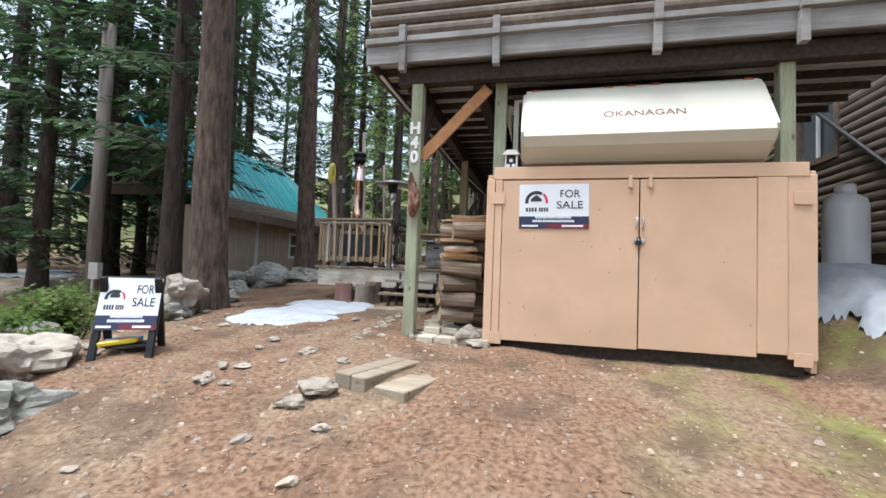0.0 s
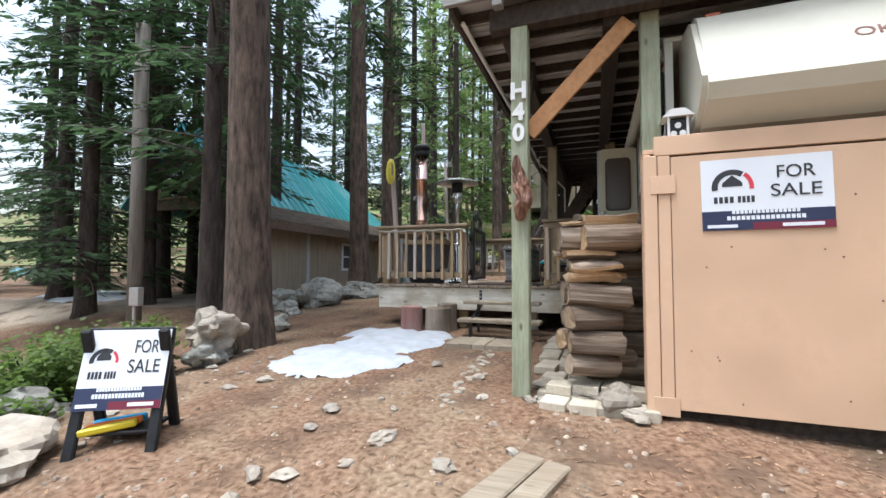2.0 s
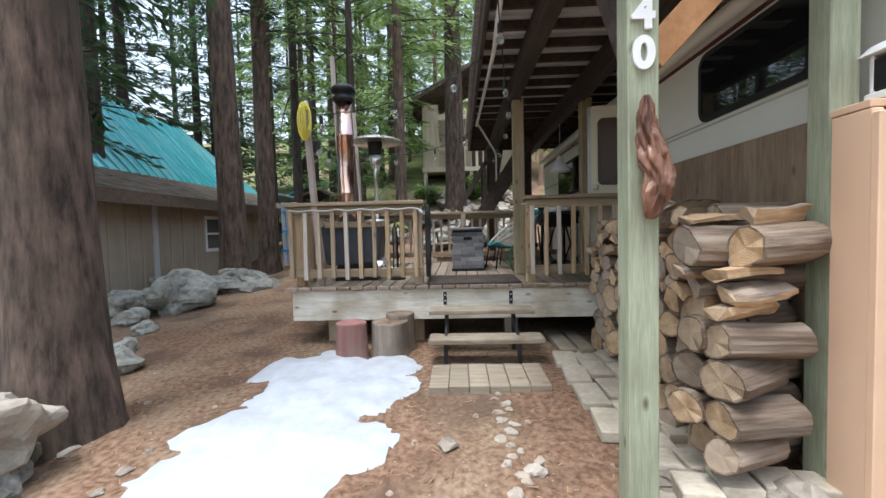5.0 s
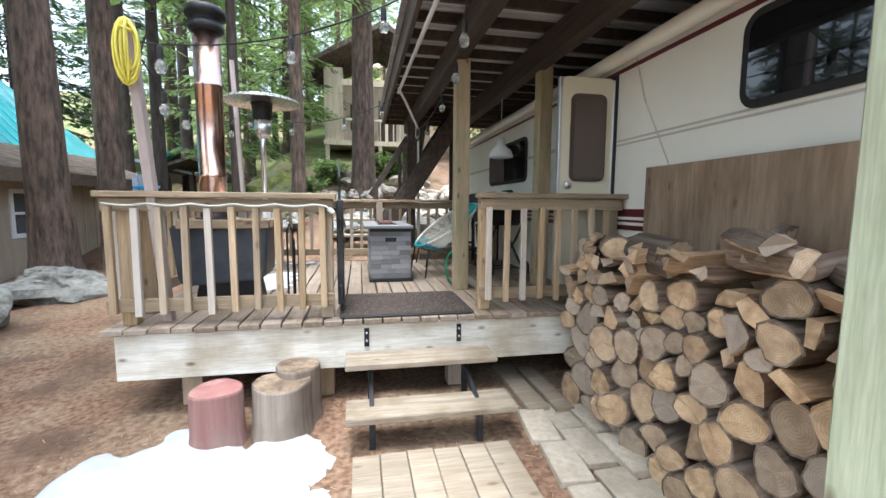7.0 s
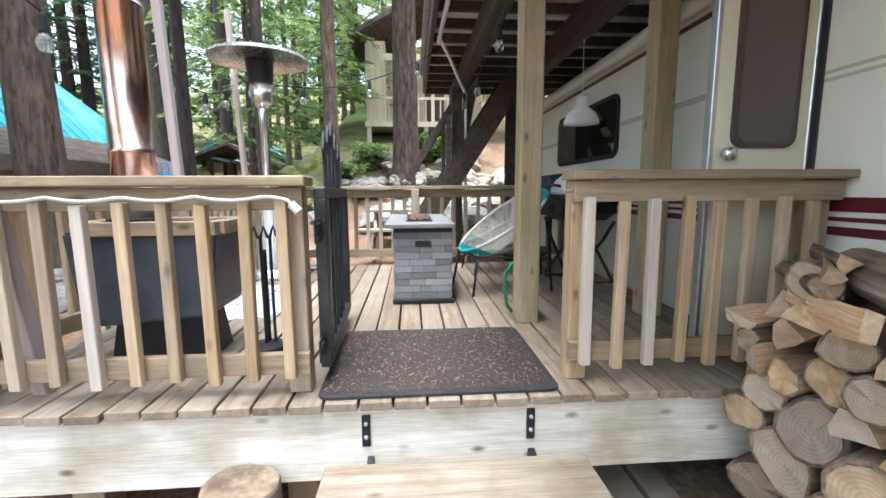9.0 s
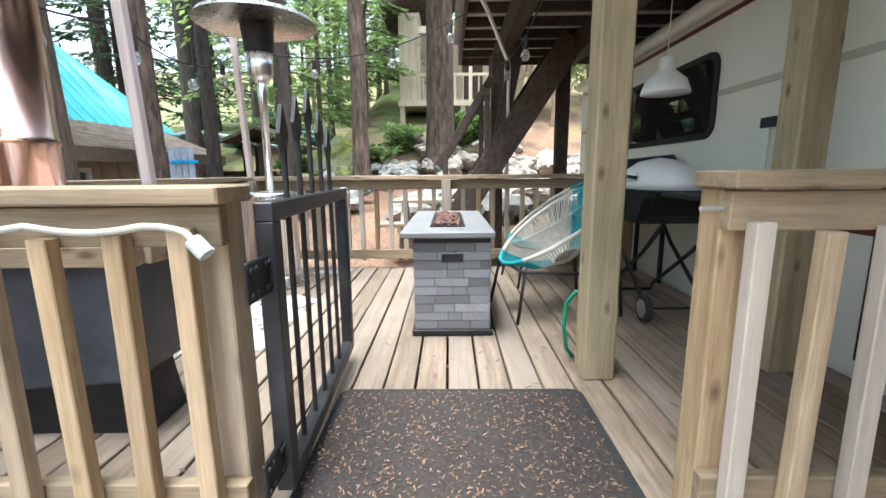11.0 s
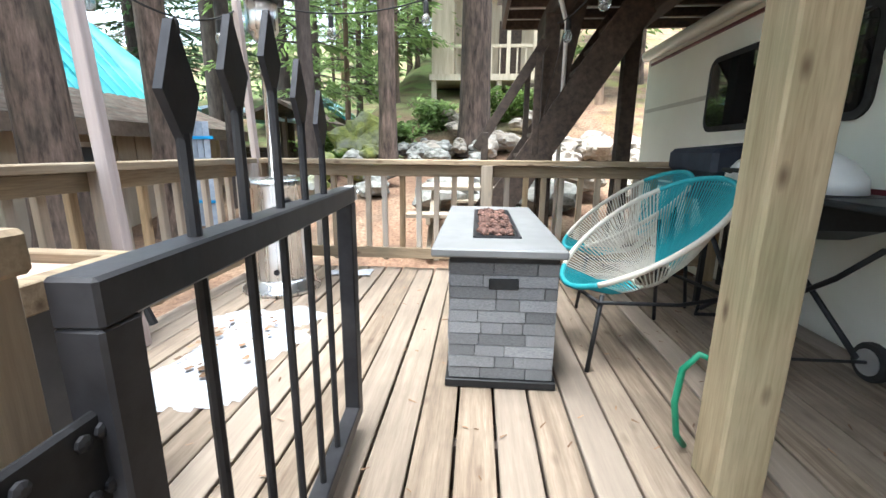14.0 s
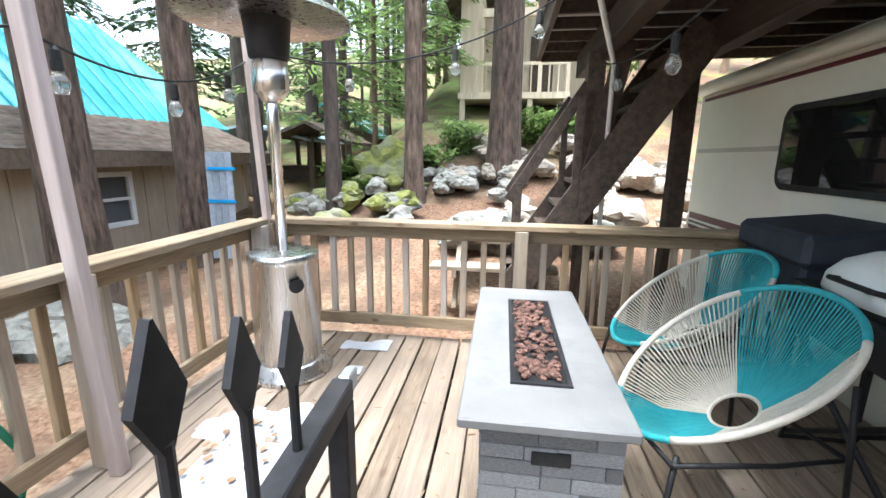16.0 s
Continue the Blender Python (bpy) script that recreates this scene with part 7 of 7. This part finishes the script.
def crown_mesh(name, seed, h, low, reach, branches, per, material, leaf=0.2):
    """Drooping conifer boughs: limbs set with many flat sprays of needles."""
    rg = random.Random(seed)
    v, f, mi = [], [], []
    for i in range(branches):
        t = (i + rg.random()) / branches
        z = low + (h - low) * t ** 1.15
        L = reach * (1 - 0.8 * t) * rg.uniform(0.45, 1.15) + 0.25
        a = rg.uniform(0, 6.283)
        droop = rg.uniform(0.12, 0.5)
        d = (math.cos(a), math.sin(a))
        o = len(v)
        w = 0.012 + 0.008 * L
        for s in range(5):
            u = s / 4
            p = (d[0] * L * u, d[1] * L * u, z + 0.12 * L * u - droop * L * u * u)
            ww = w * (1 - 0.8 * u)
            v += [(p[0] - d[1] * ww, p[1] + d[0] * ww, p[2]), (p[0] + d[1] * ww, p[1] - d[0] * ww, p[2]), (p[0], p[1], p[2] + ww * 1.6)]
        for s in range(4):
            for k in range(3):
                q0, q1 = o + 3 * s + k, o + 3 * s + (k + 1) % 3
                f.append((q0, q1, q1 + 3, q0 + 3))
                mi.append(1)
        for k in range(per):
            u = rg.uniform(0.12, 1.0)
            side = rg.choice((-1, 1))
            ln_ = leaf * rg.uniform(0.5, 1.3) * (1.25 - 0.5 * u) * (0.6 + 0.3 * L)
            an = a + side * rg.uniform(0.35, 1.25)
            off = rg.uniform(0, 1) * (1 - u * 0.7) * 0.36 * L
            p = (d[0] * L * u + math.cos(an) * off, d[1] * L * u + math.sin(an) * off, z + 0.12 * L * u - droop * L * u * u - 0.25 * off + rg.uniform(-0.04, 0.04))
            dz = -rg.uniform(0.1, 0.6) * ln_
            ex, ey = math.cos(an) * ln_, math.sin(an) * ln_
            wd = ln_ * rg.uniform(0.10, 0.21)
            px, py = -math.sin(an) * wd, math.cos(an) * wd
            tz = rg.uniform(-0.35, 0.35) * wd * 2
            o = len(v)
            v += [p, (p[0] + ex * 0.45 + px, p[1] + ey * 0.45 + py, p[2] + dz * 0.35 + tz), (p[0] + ex, p[1] + ey, p[2] + dz), (p[0] + ex * 0.4 - px, p[1] + ey * 0.4 - py, p[2] + dz * 0.3 - tz)]
            f.append((o, o + 1, o + 2, o + 3))
            mi.append(0)
    me = bpy.data.meshes.new(name)
    me.from_pydata(v, [], f)
    me.materials.append(material)
    me.materials.append(M_bark_dark)
    me.polygons.foreach_set("material_index", mi)
    return me


CR = {}
for s in range(3):
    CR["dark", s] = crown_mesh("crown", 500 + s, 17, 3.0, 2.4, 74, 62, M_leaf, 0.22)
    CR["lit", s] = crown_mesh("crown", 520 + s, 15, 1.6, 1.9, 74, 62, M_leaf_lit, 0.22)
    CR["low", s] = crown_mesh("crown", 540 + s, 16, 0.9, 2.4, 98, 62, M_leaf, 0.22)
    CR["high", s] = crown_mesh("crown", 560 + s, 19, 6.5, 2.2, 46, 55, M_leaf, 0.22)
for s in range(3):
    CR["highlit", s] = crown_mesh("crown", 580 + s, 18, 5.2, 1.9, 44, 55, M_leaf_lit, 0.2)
rng = random.Random(77)


def tree(x, y, r, crown="dark", h=None, lean=(0, 0), bark=None, label=None, scale=None):
    h = h or rng.uniform(16, 20)
    z0 = ground_z(x, y) - 0.15
    t = thing("conifer_tree", label or ("tall conifer with drooping green boughs" if crown else "bare lower trunk of a tall conifer"), "tree", (x, y, z0 + 0.15), "forest trees")
    part("trunk", trunk_bm(x, y, r, h, lean), bark or M_bark_dark, t, smooth=True)
    if crown:
        k = scale or rng.uniform(0.85, 1.15)
        me = CR[crown, rng.randrange(3)]
        c = piece("crown", me, t, pose(x + lean[0] * 4, y + lean[1] * 4, z0, 0, 0, rng.uniform(0, 360)) @ Matrix.Diagonal((k, k, 1.0, 1)))
    return t


tree(-4.86, 5.38, 0.285, "high", 21, (-0.025, 0.0), M_bark, "large conifer with thick scaly grey-brown bark")
tree(-6.95, 11.6, 0.29, "high", 20, (-0.02, 0.0), M_bark, "rough-barked conifer beside the deck")
tree(-7.25, 13.9, 0.25, "high", 20, (-0.006, 0), M_bark, "rough-barked conifer beside the neighbour's wall")
tree(-6.95, 15.4, 0.15, "highlit", 19, (-0.004, 0), M_bark_dark)
tree(-3.75, 15.0, 0.17, "highlit", 17, (0, 0), M_bark, "slim conifer on the stony bank")
tree(-2.17, 16.45, 0.33, "highlit", 20, (0, 0), M_bark, "large rough-barked conifer on the stony bank")
tree(-5.0, 14.4, 0.13, "highlit", 16)
for x, y, r, c in ((-9.8, 11.4, 0.2, "high"), (-6.9, 6.55, 0.17, "dark"), (-8.5, 8.3, 0.15, "dark"), (-11.7, 7.5, 0.2, "low"), (-11.3, 8.6, 0.2, "dark"), (-12.5, 9.9, 0.22, "dark"), (-12.9, 11.2, 0.18, "low"), (-15.4, 9.0, 0.25, "low"),
                   (-12.4, 20.5, 0.2, "dark"), (-14.2, 22.2, 0.22, "low"), (-9.1, 18.4, 0.22, "highlit"), (-12.5, 24.7, 0.25, "dark"), (-8.3, 20.9, 0.22, "highlit"), (-10.8, 26.6, 0.22, "lit"), (-8.5, 24.3, 0.2, "lit"), (-18.5, 12, 0.25, "low"), (-20, 15, 0.25, "dark"), (-17, 17, 0.22, "dark"), (-22, 9, 0.25, "low"), (-18, 5, 0.25, "low"), (-24, 13, 0.3, "low"), (-14.5, 13.5, 0.25, "high"), (-14, 17.5, 0.22, "dark"), (-15.5, 19.5, 0.2, "low"), (-16, 14.5, 0.22, "dark"), (-17.5, 21, 0.2, "low")):
    tree(x, y, r, c)
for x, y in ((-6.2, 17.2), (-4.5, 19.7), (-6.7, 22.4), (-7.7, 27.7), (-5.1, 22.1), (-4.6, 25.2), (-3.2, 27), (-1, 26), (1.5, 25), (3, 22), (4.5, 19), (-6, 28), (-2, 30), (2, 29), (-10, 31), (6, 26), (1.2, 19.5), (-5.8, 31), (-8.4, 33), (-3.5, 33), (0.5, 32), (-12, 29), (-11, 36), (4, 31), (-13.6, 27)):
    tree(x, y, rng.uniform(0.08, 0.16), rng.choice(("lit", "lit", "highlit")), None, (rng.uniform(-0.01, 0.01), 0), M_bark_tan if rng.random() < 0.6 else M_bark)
for i in range(36):
    a = rng.uniform(-1.45, 1.25)
    d = rng.uniform(26, 62)
    x, y = -2 + d * math.sin(a), 4 + d * math.cos(a)
    if x > -6 and y < 31:
        continue
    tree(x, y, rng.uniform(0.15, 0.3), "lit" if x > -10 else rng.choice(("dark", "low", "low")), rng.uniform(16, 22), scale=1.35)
for x, y in ((-8, -6), (-13, -3), (-16, 1), (-3, -13), (4, -14), (9, -9), (13, -4), (14, 3), (-10, -12), (11, 10), (13, 16)):
    tree(x, y, 0.25, "low")

# shrubs: leafy clumps
def shrub(x, y, rad, h, seed, m, label, count=900, leaf=0.05, z=None):
    rg = random.Random(seed)
    z0 = ground_z(x, y) if z is None else z
    v, f = [], []
    stems = [(rg.gauss(0, rad * 0.35), rg.gauss(0, rad * 0.35)) for _ in range(14)]
    for i in range(count):
        sx, sy = rg.choice(stems)
        t = rg.random() ** 0.6
        p = Vector((x + sx * (0.4 + t) + rg.gauss(0, rad * 0.13), y + sy * (0.4 + t) + rg.gauss(0, rad * 0.13), z0 + h * t * rg.uniform(0.6, 1.05) * (1 - 0.3 * math.hypot(sx, sy) / rad)))
        a, e = rg.uniform(0, 6.28), rg.uniform(-0.5, 0.7)
        L = leaf * rg.uniform(0.6, 1.4)
        d = Vector((math.cos(a) * math.cos(e), math.sin(a) * math.cos(e), math.sin(e))) * L
        n_ = d.cross(Vector((rg.uniform(-1, 1), rg.uniform(-1, 1), 1))).normalized() * L * 0.35
        o = len(v)
        v += [tuple(p), tuple(p + d * 0.5 + n_), tuple(p + d), tuple(p + d * 0.5 - n_)]
        f.append((o, o + 1, o + 2, o + 3))
    me = bpy.data.meshes.new("leaves")
    me.from_pydata(v, [], f)
    me.materials.append(m)
    t_ = thing("shrub", label, "shrub", (x, y, z0), "shrubs")
    ROOT[t_] = Vector((0, 0, 0))
    t_.location = (0, 0, 0)
    lo = new("leaves", me)
    lo.parent = t_
    ROOT[lo] = Vector((0, 0, 0))
    st_ = bm_new()
    for sx, sy in stems:
        tube(st_, [(x + sx * 0.3, y + sy * 0.3, z0 - 0.05), (x + sx, y + sy, z0 + h * 0.7)], 0.008, 4, r_end=0.003)
    part("stems", st_, M_bark_dark, t_)


for i, (x, y, r, h) in enumerate(((-5.2, 3.5, 0.6, 0.75), (-5.8, 4.1, 0.65, 0.8), (-5.1, 4.3, 0.5, 0.65), (-6.2, 3.3, 0.7, 0.8), (-5.0, 2.9, 0.45, 0.5), (-6.8, 4.0, 0.7, 0.75))):
    shrub(x, y, r, h, 600 + i, M_shrub, "fresh green low shrub by the drive", 1700, 0.06)
for i, (x, y, r, h) in enumerate(((-3.3, 17.3, 0.8, 0.8), (-1.6, 17.8, 0.9, 0.9), (-0.6, 18.2, 0.8, 0.8), (-4.9, 15.3, 0.6, 0.4), (-4.0, 16.6, 0.7, 0.6), (-5.4, 16.6, 0.7, 0.6))):
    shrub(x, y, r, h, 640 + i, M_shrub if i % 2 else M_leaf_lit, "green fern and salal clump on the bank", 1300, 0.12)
